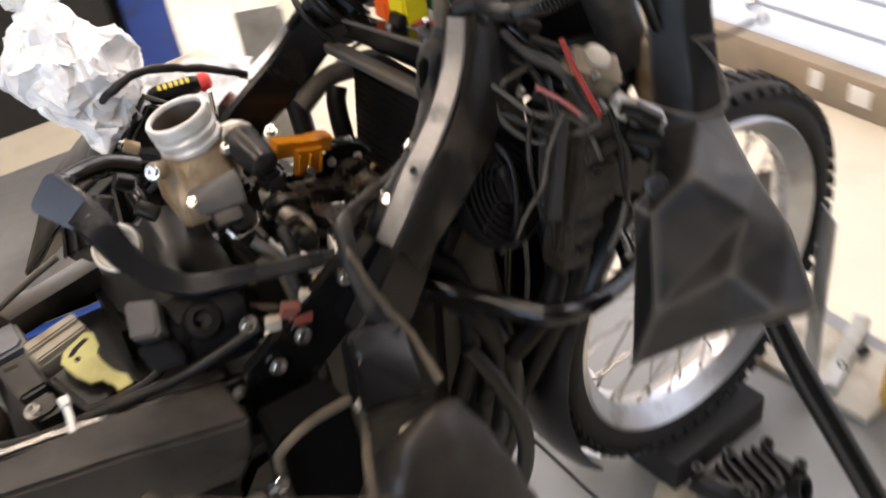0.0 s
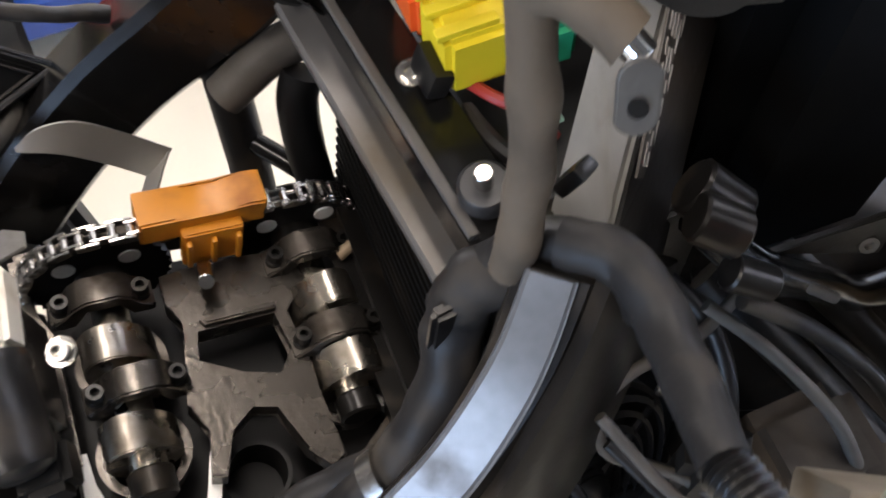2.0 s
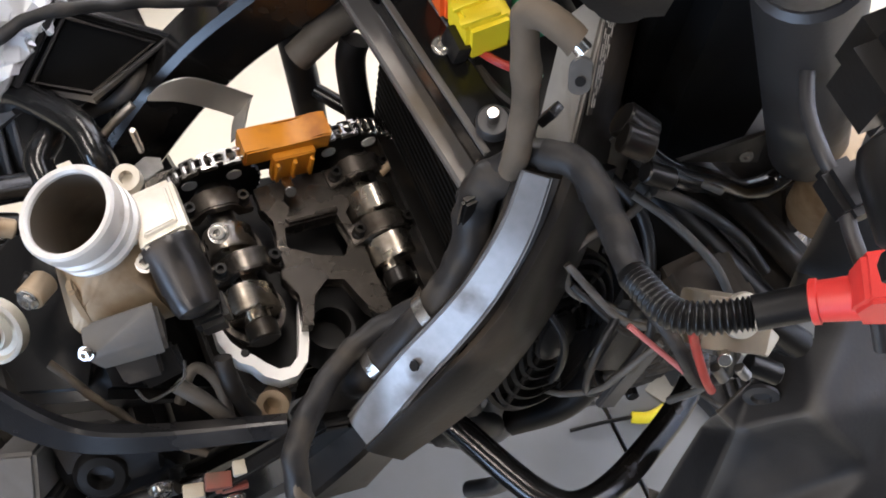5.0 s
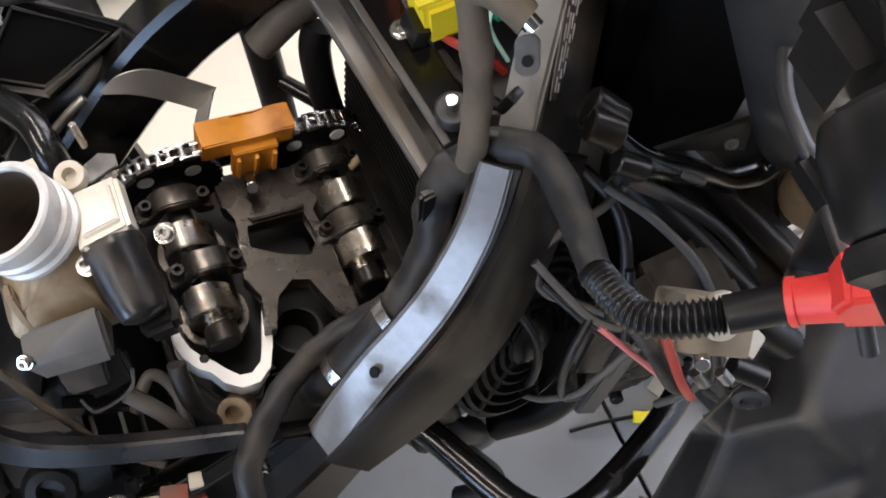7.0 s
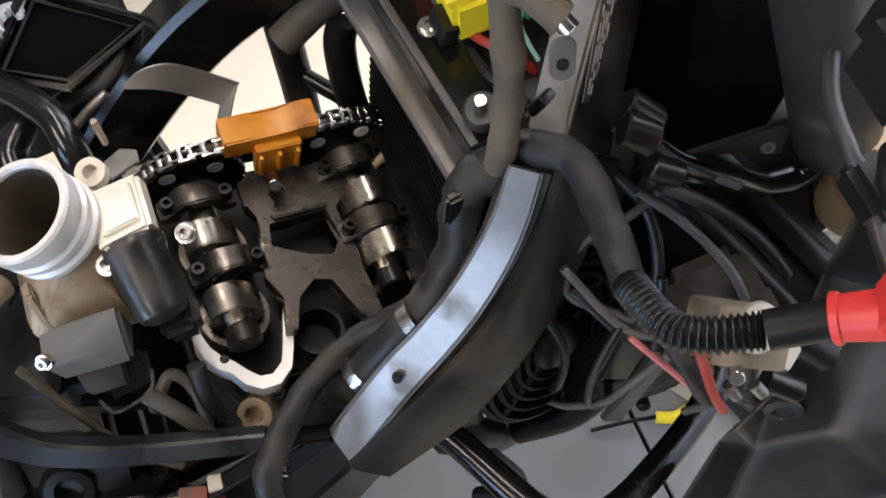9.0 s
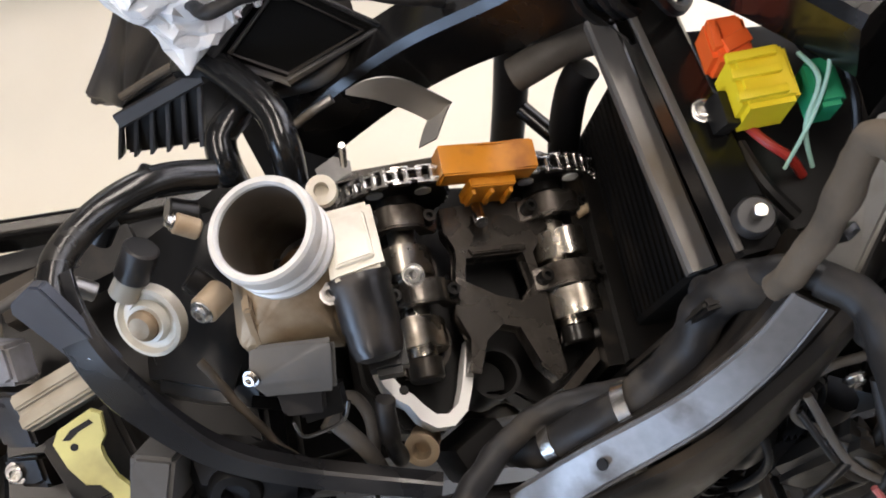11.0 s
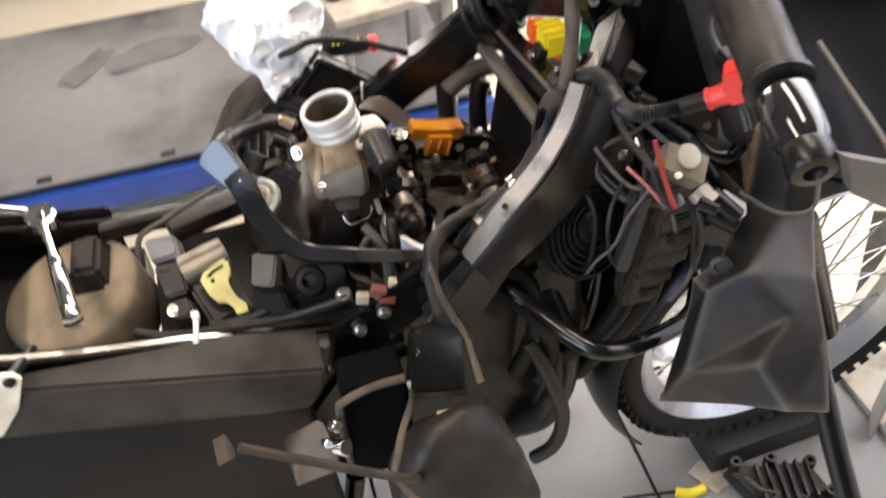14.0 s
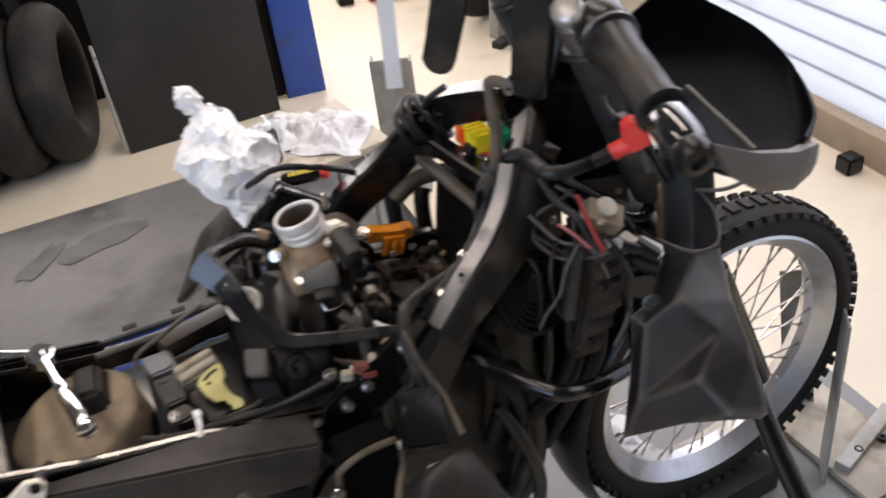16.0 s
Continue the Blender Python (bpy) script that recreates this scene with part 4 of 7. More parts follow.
part("bore", lathe(TB_M, [(0.0255, 0.034), (0.0247, 0.030), (0.0242, -0.046), (0.0, -0.0465), (0.0, -0.048), (0.0256, -0.048), (0.0258, 0.030)], 48, closed=True), brown_bore, tb, "grey-brown bore")
part("throttle_plate", rod(TB_M @ V((0, 0, -0.0425)), TB_M @ V((0.003, 0.002, -0.0405)), 0.0232, 32), amber_film, tb, "oily amber throttle plate")
part("spindle", rod(TB_M @ V((0.004, 0.0235, -0.038)), TB_M @ V((-0.004, -0.0235, -0.038)), 0.0036, 12), dark_steel, tb)
# casting below the mouth, in the bike's directions
neck_ring = [TB_M @ V((0.0268 * math.cos(a), 0.0268 * math.sin(a), z)) for a in (2 * math.pi * k / 16 for k in range(16)) for z in (0.004, -0.004)]
bm = hull(neck_ring + [(-0.1435 + dx, -0.052 + dy, z) for dx, dy in ((-0.029, -0.016), (-0.026, -0.022), (0.030, -0.026), (0.033, -0.018), (0.030, 0.05), (-0.028, 0.05)) for z in (0.888, 0.860)], 0.003)
bmesh.ops.delete(bm, geom=[f for f in bm.faces if f.normal.dot(TB_D) > 0.9 and (f.calc_center_median() - TB_M @ V((0, 0, 0.004))).length < 0.02], context="FACES")
cast = part("casting", bm, tan_alu, tb, "tan stained throttle casting")
for x, w in ((-0.160, 0.0028), (-0.141, 0.0034), (-0.122, 0.0028)):
    part("casting_rib", hull([(x + sx * w, y, z) for sx in (-1, 1) for y, z in ((-0.060, 0.912), (-0.078, 0.884), (-0.050, 0.912), (-0.066, 0.884))], 0.0015), tan_alu, cast)
for p, q, r in (((-0.172, -0.046, 0.912), (-0.182, -0.058, 0.920), 0.0085), ((-0.178, -0.012, 0.922), (-0.190, -0.008, 0.930), 0.006)):
    part("boss", rod(p, q, r, 18, 0.0012), tan_alu, cast)
    bolt(tb, q, V(q) - V(p), r * 0.62, 0.004, steel, True)
# pale bracket and idle motor
BR4 = [V(q) for q in ((-0.112, -0.012, 0.914), (-0.084, -0.009, 0.912), (-0.081, -0.054, 0.928), (-0.111, -0.060, 0.932))]
br = part("motor_bracket", hull(BR4 + [q + V((0, 0.003, -0.020)) for q in BR4], 0.0025), cream_alu, tb, "pale cast motor bracket")
bc_ = sum(BR4, V()) / 4
part("bracket_lip", hull([bc_ + (q - bc_) * 0.66 + V((0, 0, 0.0035)) for q in BR4] + [bc_ + (q - bc_) * 0.74 - V((0, 0, 0.001)) for q in BR4], 0.001), cream_alu, br)
part("bracket_ear", lathe(axis_frame((-0.110, 0.004, 0.908), (0, -0.2, 1)), [(0.009, -0.010), (0.009, 0.0), (0.0045, 0.0), (0.004, -0.006)], 20), cream_alu, br)
mo = part("idle_motor", lathe(axis_frame((-0.097, -0.053, 0.914), (0.004, -0.050, -0.010)), [(0.0172, 0), (0.0178, 0.002), (0.0178, 0.006), (0.0166, 0.008), (0.0164, 0.028), (0.0154, 0.030), (0.0150, 0.040), (0.0130, 0.0455), (0.0080, 0.048), (0.0, 0.0485)], 32), motor_black, tb, "glossy black idle motor")
part("plug_socket", hull([(-0.090 + dx, -0.094 + dy, 0.893 + dz) for dx in (-0.011, 0.011) for dy in (-0.012, 0.012) for dz in (-0.016, 0.004)], 0.004), black_plastic, mo)
for p in ((-0.113, -0.060, 0.914), (-0.067, -0.058, 0.912)):
    bolt(tb, p, (-0.1, -0.3, 1), 0.0048, 0.006, steel)
# grey position sensor
se = part("position_sensor", hull([(-0.165, -0.076, 0.900), (-0.116, -0.082, 0.908), (-0.168, -0.098, 0.898), (-0.119, -0.102, 0.896), (-0.162, -0.104, 0.884), (-0.122, -0.108, 0.882), (-0.158, -0.078, 0.872), (-0.120, -0.080, 0.872)], 0.0025), sensor_grey, tb, "dusty mid-grey throttle sensor")
part("sensor_step", hull([(-0.156, -0.100, 0.886), (-0.128, -0.103, 0.885), (-0.154, -0.116, 0.876), (-0.130, -0.118, 0.875), (-0.154, -0.100, 0.864), (-0.130, -0.102, 0.864)], 0.002), motor_black, se)
part("connector", hull([(-0.146, -0.105, 0.884), (-0.118, -0.100, 0.880), (-0.118, -0.118, 0.862), (-0.146, -0.122, 0.866), (-0.142, -0.095, 0.862), (-0.120, -0.092, 0.860)], 0.003), black_plastic, se)
bolt(tb, (-0.165, -0.094, 0.898), (-0.3, -0.5, 0.6), 0.0036, 0.004, steel)
part("wire_clip", tube([(-0.150, -0.118, 0.872), (-0.146, -0.126, 0.866), (-0.135, -0.125, 0.864), (-0.122, -0.121, 0.866), (-0.117, -0.112, 0.872)], 0.0012, 6), steel, se)
part("lever_tab", prism([(-0.012, -0.008), (0.010, -0.010), (0.016, 0.0), (0.010, 0.010), (-0.006, 0.009)], 0, 0.0025, Matrix.Translation((-0.108, 0.042, 0.842)) @ Euler((radians(-10), radians(14), radians(30))).to_matrix().to_4x4(), 0.0006), cast_alu, tb)
part("locating_pin", rod((-0.094, 0.012, 0.918), (-0.092, 0.014, 0.940), 0.0022, 8), steel, tb)
# cable quadrant and bright drum behind the throttle body
for k, (p, r) in enumerate((((-0.230, -0.032, 0.845), 0.023),)):
    dr = part("cable_drum", lathe(axis_frame(p, (-0.35, -0.55, 0.75)), [(0.008, 0.012), (r * 0.55, 0.012), (r * 0.62, 0.006), (r * 0.80, 0.006), (r * 0.88, 0.010), (r, 0.009), (r, 0.0), (0.01, 0.0)], 28), cream_alu, bike, "bright turned cable drum")
    part("drum_hub", lathe(axis_frame(p, (-0.35, -0.55, 0.75)), [(0.010, 0.008), (0.010, 0.015), (0.007, 0.018), (0, 0.018)], 18), tan_alu, dr)
part("intake_sensor", rod((-0.235, -0.012, 0.868), (-0.222, 0.000, 0.884), 0.011, 18), grey_plastic, bike)
part("sensor_tip", rod((-0.244, -0.020, 0.860), (-0.235, -0.012, 0.868), 0.0095, 18), cream_plastic, bike)
for p, q, r in (((-0.205, 0.020, 0.885), (-0.190, 0.018, 0.875), 0.008), ((-0.250, 0.012, 0.875), (-0.240, 0.02, 0.885), 0.007), ((-0.200, -0.020, 0.872), (-0.186, -0.032, 0.862), 0.008), ((-0.262, -0.018, 0.890), (-0.252, -0.022, 0.882), 0.006), ((-0.215, 0.030, 0.895), (-0.205, 0.04, 0.9), 0.009)):
    part("fitting", rod(p, q, r, 12), cast_alu if r < 0.007 else dark_steel, bike)
part("inlet_stub", hull([(x, y, z) for x in (-0.150, -0.095) for y in (-0.065, 0.0) for z in (0.83, 0.872)], 0.006), dark_steel, bike)
part("rear_casing", hull([(-0.26, -0.06, 0.78), (-0.26, 0.05, 0.78), (-0.19, -0.09, 0.80), (-0.19, 0.06, 0.83), (-0.26, -0.06, 0.72), (-0.26, 0.06, 0.72), (-0.12, -0.10, 0.72), (-0.12, 0.06, 0.74), (-0.14, 0.05, 0.82)], 0.008), black_plastic, bike)

# ---------------------------------------------------------------- hoses, cables and wrapped harness
HOSES = [
    ("coolant_hose", [(0.102, -0.112, 0.958), (0.088, -0.108, 0.952), (0.080, -0.112, 0.925), (0.066, -0.130, 0.905), (0.032, -0.148, 0.880), (-0.010, -0.155, 0.845), (-0.028, -0.150, 0.812)], 0.0122, tape, "black coolant hose beside the frame beam"),
    ("cable_sleeve", [(0.046, -0.140, 0.884), (0.016, -0.136, 0.862), (-0.016, -0.142, 0.858), (-0.046, -0.162, 0.862), (-0.070, -0.190, 0.872), (-0.080, -0.213, 0.852), (-0.078, -0.226, 0.825), (-0.074, -0.236, 0.792)], 0.0080, tape, "grey taped cable sleeve"),
    ("cable_sleeve", [(-0.060, -0.178, 0.868), (-0.078, -0.205, 0.866), (-0.076, -0.225, 0.840), (-0.066, -0.236, 0.806), (-0.056, -0.248, 0.782), (-0.050, -0.285, 0.745)], 0.0042, cloth_tube, "brown cable sleeve"),
    ("wrapped_harness", [(0.080, -0.100, 0.925), (0.087, -0.105, 0.942), (0.097, -0.106, 0.961), (0.107, -0.113, 0.980), (0.116, -0.123, 0.993), (0.127, -0.139, 0.996), (0.130, -0.150, 0.984)], 0.0080, tape, "taped harness crossing the frame beam"),
    ("sleeved_tube", [(0.096, -0.119, 0.980), (0.102, -0.115, 1.003), (0.108, -0.104, 1.038), (0.110, -0.094, 1.066), (0.111, -0.091, 1.078), (0.117, -0.100, 1.084), (0.125, -0.115, 1.079)], 0.0072, cloth_tube, "dusty brown sleeved tube"),
    ("loop_cable", [(0.235, -0.150, 0.900), (0.200, -0.138, 0.924), (0.165, -0.149, 0.922), (0.135, -0.152, 0.918), (0.120, -0.160, 0.910), (0.122, -0.172, 0.888), (0.149, -0.185, 0.862), (0.172, -0.222, 0.880), (0.182, -0.240, 0.895)], 0.0027, wire_grey, "thin grey cable loop"),
    ("heater_hose", [(-0.200, 0.155, 0.822), (-0.1783, 0.1429, 0.842), (-0.1577, 0.1192, 0.848), (-0.1397, 0.0912, 0.850), (-0.1345, 0.068, 0.845), (-0.1358, 0.0526, 0.822)], 0.0112, gloss_rubber, "glossy black bent hose"),
    ("heater_hose", [(-0.150, 0.130, 0.822), (-0.1665, 0.1068, 0.828), (-0.1791, 0.0909, 0.828), (-0.1791, 0.0722, 0.820), (-0.1777, 0.066, 0.79)], 0.0112, gloss_rubber, "glossy black hose crossing another"),
    ("breather_hose", [(-0.165, 0.136, 0.798), (-0.1334, 0.1299, 0.810), (-0.1097, 0.1261, 0.820), (-0.0906, 0.1306, 0.830), (-0.0815, 0.143, 0.831)], 0.0068, wire_grey, "dusty grey-brown breather hose"),
    ("breather_pipe", [(-0.1272, 0.0783, 0.848), (-0.112, 0.083, 0.855), (-0.0976, 0.087, 0.860)], 0.0032, cast_alu, "thin bare breather pipe"),
    ("hose_arch", [(-0.175, 0.150, 0.905), (-0.1583, 0.1215, 0.928), (-0.136, 0.1215, 0.9355), (-0.109, 0.1215, 0.9335), (-0.068, 0.1215, 0.919), (-0.034, 0.122, 0.903), (-0.015, 0.125, 0.890)], 0.0044, tape, "dusty brown hose arching to the far beam"),
    ("coolant_pipe", [(0.0240, 0.0842, 0.850), (0.0372, 0.0858, 0.858), (0.0539, 0.0885, 0.866), (0.0744, 0.0901, 0.870), (0.110, 0.088, 0.868)], 0.0120, wire_grey, "dusty grey-brown coolant pipe"),
    ("vent_pipe", [(0.020, 0.075, 0.74), (0.025, 0.092, 0.80), (0.030, 0.118, 0.868)], 0.0128, rubber, "black rubber pipe"),
    ("brace_bar", [(0.0207, 0.0992, 0.8), (0.0559, 0.049, 0.8)], 0.0065, black_paint, "thin black brace bar"),
    ("drain_elbow", [(0.068, 0.074, 0.862), (0.0600, 0.068, 0.845), (0.0565, 0.056, 0.80), (0.060, 0.045, 0.72)], 0.0115, matte_black, "black rubber elbow"),
    ("drain_hose", [(-0.2129, -0.0582, 0.815), (-0.1882, -0.0963, 0.805), (-0.1591, -0.134, 0.8), (-0.1346, -0.1545, 0.795)], 0.0030, cloth_tube, "thin tan hose"),
    ("drain_hose", [(-0.1415, -0.1145, 0.8), (-0.1231, -0.0982, 0.81), (-0.1124, -0.1135, 0.8), (-0.1165, -0.1468, 0.78)], 0.0042, wire_grey, "thin grey hose"),
    ("drain_hose", [(-0.098, -0.110, 0.845), (-0.100, -0.130, 0.825), (-0.098, -0.140, 0.79)], 0.006, tape, "grey hose"),
    ("brake_line", [(0.325, -0.205, 0.925), (0.342, -0.232, 0.890), (0.330, -0.258, 0.862), (0.296, -0.250, 0.856), (0.262, -0.222, 0.872)], 0.0022, wire_grey, "thin cable looped on the fork guard"),
    ("wire", [(0.070, 0.080, 0.955), (0.05, 0.110, 0.930), (0.075, 0.118, 0.90), (0.10, 0.10, 0.91), (0.10, 0.09, 0.96), (0.07, 0.09, 0.985)], 0.005, rubber, "coil of black cable"),
    ("wire", [(0.062, 0.085, 0.965), (0.042, 0.105, 0.935), (0.066, 0.125, 0.905), (0.096, 0.11, 0.915), (0.092, 0.092, 0.97)], 0.005, rubber, "coil of black cable"),
    ("wire", [(0.078, 0.075, 0.948), (0.060, 0.118, 0.920), (0.085, 0.122, 0.895), (0.108, 0.095, 0.920), (0.085, 0.07, 0.99), (0.11, 0.05, 1.02)], 0.005, rubber, "coil of black cable"),
    ("wire", [(0.155, -0.105, 0.93), (0.175, -0.150, 0.915), (0.165, -0.19, 0.880), (0.15, -0.20, 0.80)], 0.004, rubber, "black cable"),
    ("throttle_cable", [(0.37, -0.11, 1.15), (0.345, -0.155, 1.06), (0.33, -0.17, 0.96), (0.335, -0.165, 0.90)], 0.006, rubber, "black control cable"),
    ("throttle_cable", [(0.175, -0.215, 1.16), (0.22, -0.215, 1.08), (0.26, -0.20, 1.0), (0.30, -0.19, 0.93)], 0.005, rubber, "black control cable"),
    ("wire", [(0.13, -0.175, 0.80), (0.128, -0.18, 0.70), (0.12, -0.17, 0.62)], 0.003, wire_grey, "thin hanging wire"),
    ("exhaust_pipe", [(0.085, -0.10, 0.67), (0.10, -0.15, 0.60), (0.10, -0.165, 0.53), (0.075, -0.16, 0.44), (0.03, -0.12, 0.37)], 0.019, dark_steel, "dark exhaust pipe"),
    ("overflow_pipe", [(0.020, -0.160, 0.735), (0.050, -0.190, 0.70), (0.070, -0.190, 0.64), (0.060, -0.175, 0.56)], 0.011, matte_black, "black hose"),
]
for n_, pts_, r_, m_, l_ in HOSES:
    part(n_, rough(tube(pts_, r_, 14, 12), 0.0016, 70) if m_ in (tape, cloth_tube) else tube(pts_, r_, 12, 8), m_, bike, l_)
for p, d in (((0.036, -0.148, 0.884), (0.8, 0.1, 0.5)), ((-0.004, -0.155, 0.850), (0.8, 0.1, 0.6))):
    part("hose_clamp", lathe(axis_frame(p, d), [(0.0138, -0.004), (0.0150, -0.004), (0.0150, 0.004), (0.0138, 0.004)], 24, closed=True), steel, bike)
    part("clamp_screw", rod(V(p) + V((0.006, -0.012, 0.012)), V(p) + V((0.012, -0.004, 0.014)), 0.0035, 8), steel, bike)
# starter cable in a corrugated conduit with its red cap
cond = [(0.114, -0.121, 0.992), (0.127, -0.139, 0.998), (0.128, -0.168, 0.998), (0.120, -0.205, 1.010), (0.126, -0.235, 1.023), (0.154, -0.249, 1.033), (0.177, -0.256, 1.0416)]
cab = part("starter_cable", rough(tube(cond[:4], 0.0085, 14, 14), 0.0014, 80), tape, bike, "taped starter cable")
ribs = smooth(cond[3:6], 60)
bm = bmesh.new()
ref = V((0, 0, 1))
ring_list = []
for i, p in enumerate(ribs):
    d = (ribs[min(i + 1, len(ribs) - 1)] - ribs[max(i - 1, 0)]).normalized()
    ref = (ref - d * ref.dot(d)).normalized()
    e = d.cross(ref)
    rr = 0.0074 + 0.0009 * (1, 0.6, -0.8, -1, 0.4)[i % 5]
    ring_list.append([p + ref * rr * math.cos(2 * math.pi * k / 20) + e * rr * math.sin(2 * math.pi * k / 20) for k in range(20)])
skin(bm, ring_list)
part("corrugated_conduit", bm, black_plastic, cab, "ribbed black conduit", 70)
part("conduit_sleeve", tube(cond[5:], 0.0084, 14, 6), rubber, cab)
cap_d = V((0.030, -0.015, 0.019)).normalized()
cap_s = cap_d.cross(V((0, 0, 1))).normalized()
cap_u = cap_s.cross(cap_d)
CP = V((0.176, -0.2555, 1.041))
rc = part("red_cap", rod(CP, CP + cap_d * 0.022, 0.0092, 20, 0.0015, r2=0.0102), red_plastic, cab, "red rubber terminal cap")
part("cap_head", hull([CP + cap_d * a + cap_s * b + cap_u * c for a, b, c in ((0.017, -0.010, -0.009), (0.017, 0.010, -0.009), (0.017, -0.010, 0.010), (0.017, 0.010, 0.010), (0.042, -0.0115, -0.010), (0.042, 0.0115, -0.010), (0.044, -0.0115, 0.013), (0.044, 0.0115, 0.013), (0.038, -0.0115, 0.026), (0.038, 0.0115, 0.026), (0.025, -0.0115, 0.026), (0.025, 0.0115, 0.026))], 0.0035), red_plastic, rc)
part("cap_rim", lathe(axis_frame(CP, cap_d), [(0.0092, 0.0), (0.0104, 0.0005), (0.0104, 0.0035), (0.0095, 0.004)], 22), red_plastic, rc)
# lug and tip on the sleeved tube, holder on the beam
place(0.006, 0.001, 0.002)
part("pipe_tip", rod((0.118, -0.114, 1.078), (0.121, -0.120, 1.075), 0.0042, 12), chrome, bike)
part("lug", prism([(0.0052 * math.cos(a), 0.0052 * math.sin(a) + (0.006 if math.sin(a) > 0 else -0.002)) for a in (2 * math.pi * k / 16 for k in range(16))], 0, 0.0022, axis_frame((0.108, -0.137, 1.086), (-0.35, -0.8, 0.5)), 0.0006), cast_alu, bike, "steel cable lug with a hole")
part("lug_hole", lathe(axis_frame((0.1072, -0.1389, 1.0872), (-0.35, -0.8, 0.5)), [(0.0024, 0), (0.0024, 0.0007), (0, 0.0007)], 14), hole_dark, bike)
place()
part("clip", box((0.1255, -0.104, 0.998), (0.010, 0.006, 0.016), (20, 10, 30), 0.002), black_plastic, bike)
# the plate lies on the outer face of the neck
e_u = (NECK_LO[2] - NECK_LO[1]).normalized()
e_v = (NECK_HI[1] - NECK_LO[1])
e_v = (e_v - e_u * e_v.dot(e_u)).normalized()
e_n = e_u.cross(e_v)
if e_n.y > 0:
    e_n = -e_n
PLM = Matrix.Translation(NECK_LO[1] + e_u * 0.006 + e_v * 0.022 + e_n * 0.0030) @ Matrix((e_u, e_v, e_n)).transposed().to_4x4()
side_pts = [NECK_LO[1], NECK_LO[2], NECK_HI[2], NECK_HI[1]]
part("neck_side", hull([p + e_n * 0.0002 for p in side_pts] + [p + e_n * 0.0016 for p in side_pts], 0.0004), dusty_paint, neck, "dusty brown-black side of the neck")
plate_ob = part("type_plate", prism([(0, 0), (0.038, 0.006), (0.038, 0.062), (0, 0.062)], -0.0004, 0.0006, PLM), label_mat, neck, "worn type plate with illegible print")
rng_p = random.Random(11)
for k in range(9):
    x = 0.003 + 0.0038 * k
    y = 0.004 + 0.006 * x / 0.038
    while y < 0.058:
        w = rng_p.uniform(0.004, 0.013)
        part("print_bar", prism([(x, y), (x + 0.0016, y), (x + 0.0016, min(y + w, 0.06)), (x, min(y + w, 0.06))], 0.0005, 0.0009, PLM), label_ink, plate_ob)
        y += w + rng_p.uniform(0.0015, 0.004)

# ---------------------------------------------------------------- connectors behind the bracket
part("wiring_tray", hull([(0.105, 0.055, 0.925), (0.115, -0.085, 0.930), (0.20, 0.04, 0.93), (0.20, -0.08, 0.93), (0.105, 0.055, 0.90), (0.115, -0.085, 0.90), (0.20, 0.04, 0.90), (0.20, -0.08, 0.90)], 0.004), black_plastic, bike)
place(-0.003, -0.004, 0.010)
oc = part("connector", hull([(0.124 + dx, 0.026 + dy, 0.944 + dz) for dx in (-0.011, 0.011) for dy in (-0.013, 0.013) for dz in (-0.012, 0.012)], 0.003), orange_red, bike, "orange electrical connector")
part("connector_lip", box((0.126, 0.022, 0.956), (0.016, 0.008, 0.006), (10, 5, 20), 0.001), orange_red, oc)
part("connector_key", box((0.116, 0.027, 0.956), (0.005, 0.016, 0.006), (0, 0, 0), 0.001), orange_red, oc)
yc = part("connector", hull([(0.130 + dx, -0.005 + dy, 0.952 + dz) for dx in (-0.015, 0.015) for dy in (-0.017, 0.016) for dz in (-0.016, 0.016)], 0.003), yellow_plastic, bike, "yellow electrical connector")
for dy in (-0.011, 0.001, 0.011):
    part("connector_rib", box((0.125, -0.005 + dy, 0.969), (0.026, 0.005, 0.004), (0, 0, 0), 0.001), yellow_plastic, yc)
part("connector_skirt", box((0.112, -0.012, 0.944), (0.010, 0.020, 0.014), (0, 20, 0), 0.002), black_plastic, yc)
part("connector", hull([(0.162 + dx, -0.012 + dy, 0.950 + dz) for dx in (-0.008, 0.008) for dy in (-0.014, 0.014) for dz in (-0.012, 0.012)], 0.003), green_plastic, bike, "green electrical connector")
place()
part("connector", box((0.178, 0.020, 0.955), (0.03, 0.035, 0.02), (5, 8, 25), 0.003), grey_plastic, bike, "grey electrical connector")
part("connector", box((0.160, 0.045, 0.962), (0.018, 0.014, 0.014), (5, 8, 10), 0.002), yellow_plastic, bike, "small yellow connector")
for pts_, r_, m_ in (([(0.122, -0.020, 0.945), (0.128, -0.035, 0.950), (0.140, -0.045, 0.945), (0.15, -0.05, 0.93)], 0.0028, red_wire), ([(0.148, 0.0, 0.975), (0.152, -0.018, 0.978), (0.146, -0.035, 0.960), (0.152, -0.05, 0.94)], 0.0014, green_wire), ([(0.160, 0.015, 0.978), (0.158, -0.01, 0.984), (0.150, -0.03, 0.968), (0.135, -0.05, 0.945)], 0.0012, green_wire), ([(0.15, 0.03, 0.975), (0.165, 0.0, 0.98), (0.175, -0.03, 0.96), (0.17, -0.06, 0.94)], 0.0025, rubber), ([(0.13, 0.05, 0.965), (0.15, 0.06, 0.975), (0.18, 0.045, 0.97)], 0.003, rubber), ([(0.118, -0.03, 0.94), (0.122, -0.055, 0.945), (0.135, -0.075, 0.94)], 0.004, rubber)):
    part("wire", tube(pts_, r_, 8, 6), m_, bike)

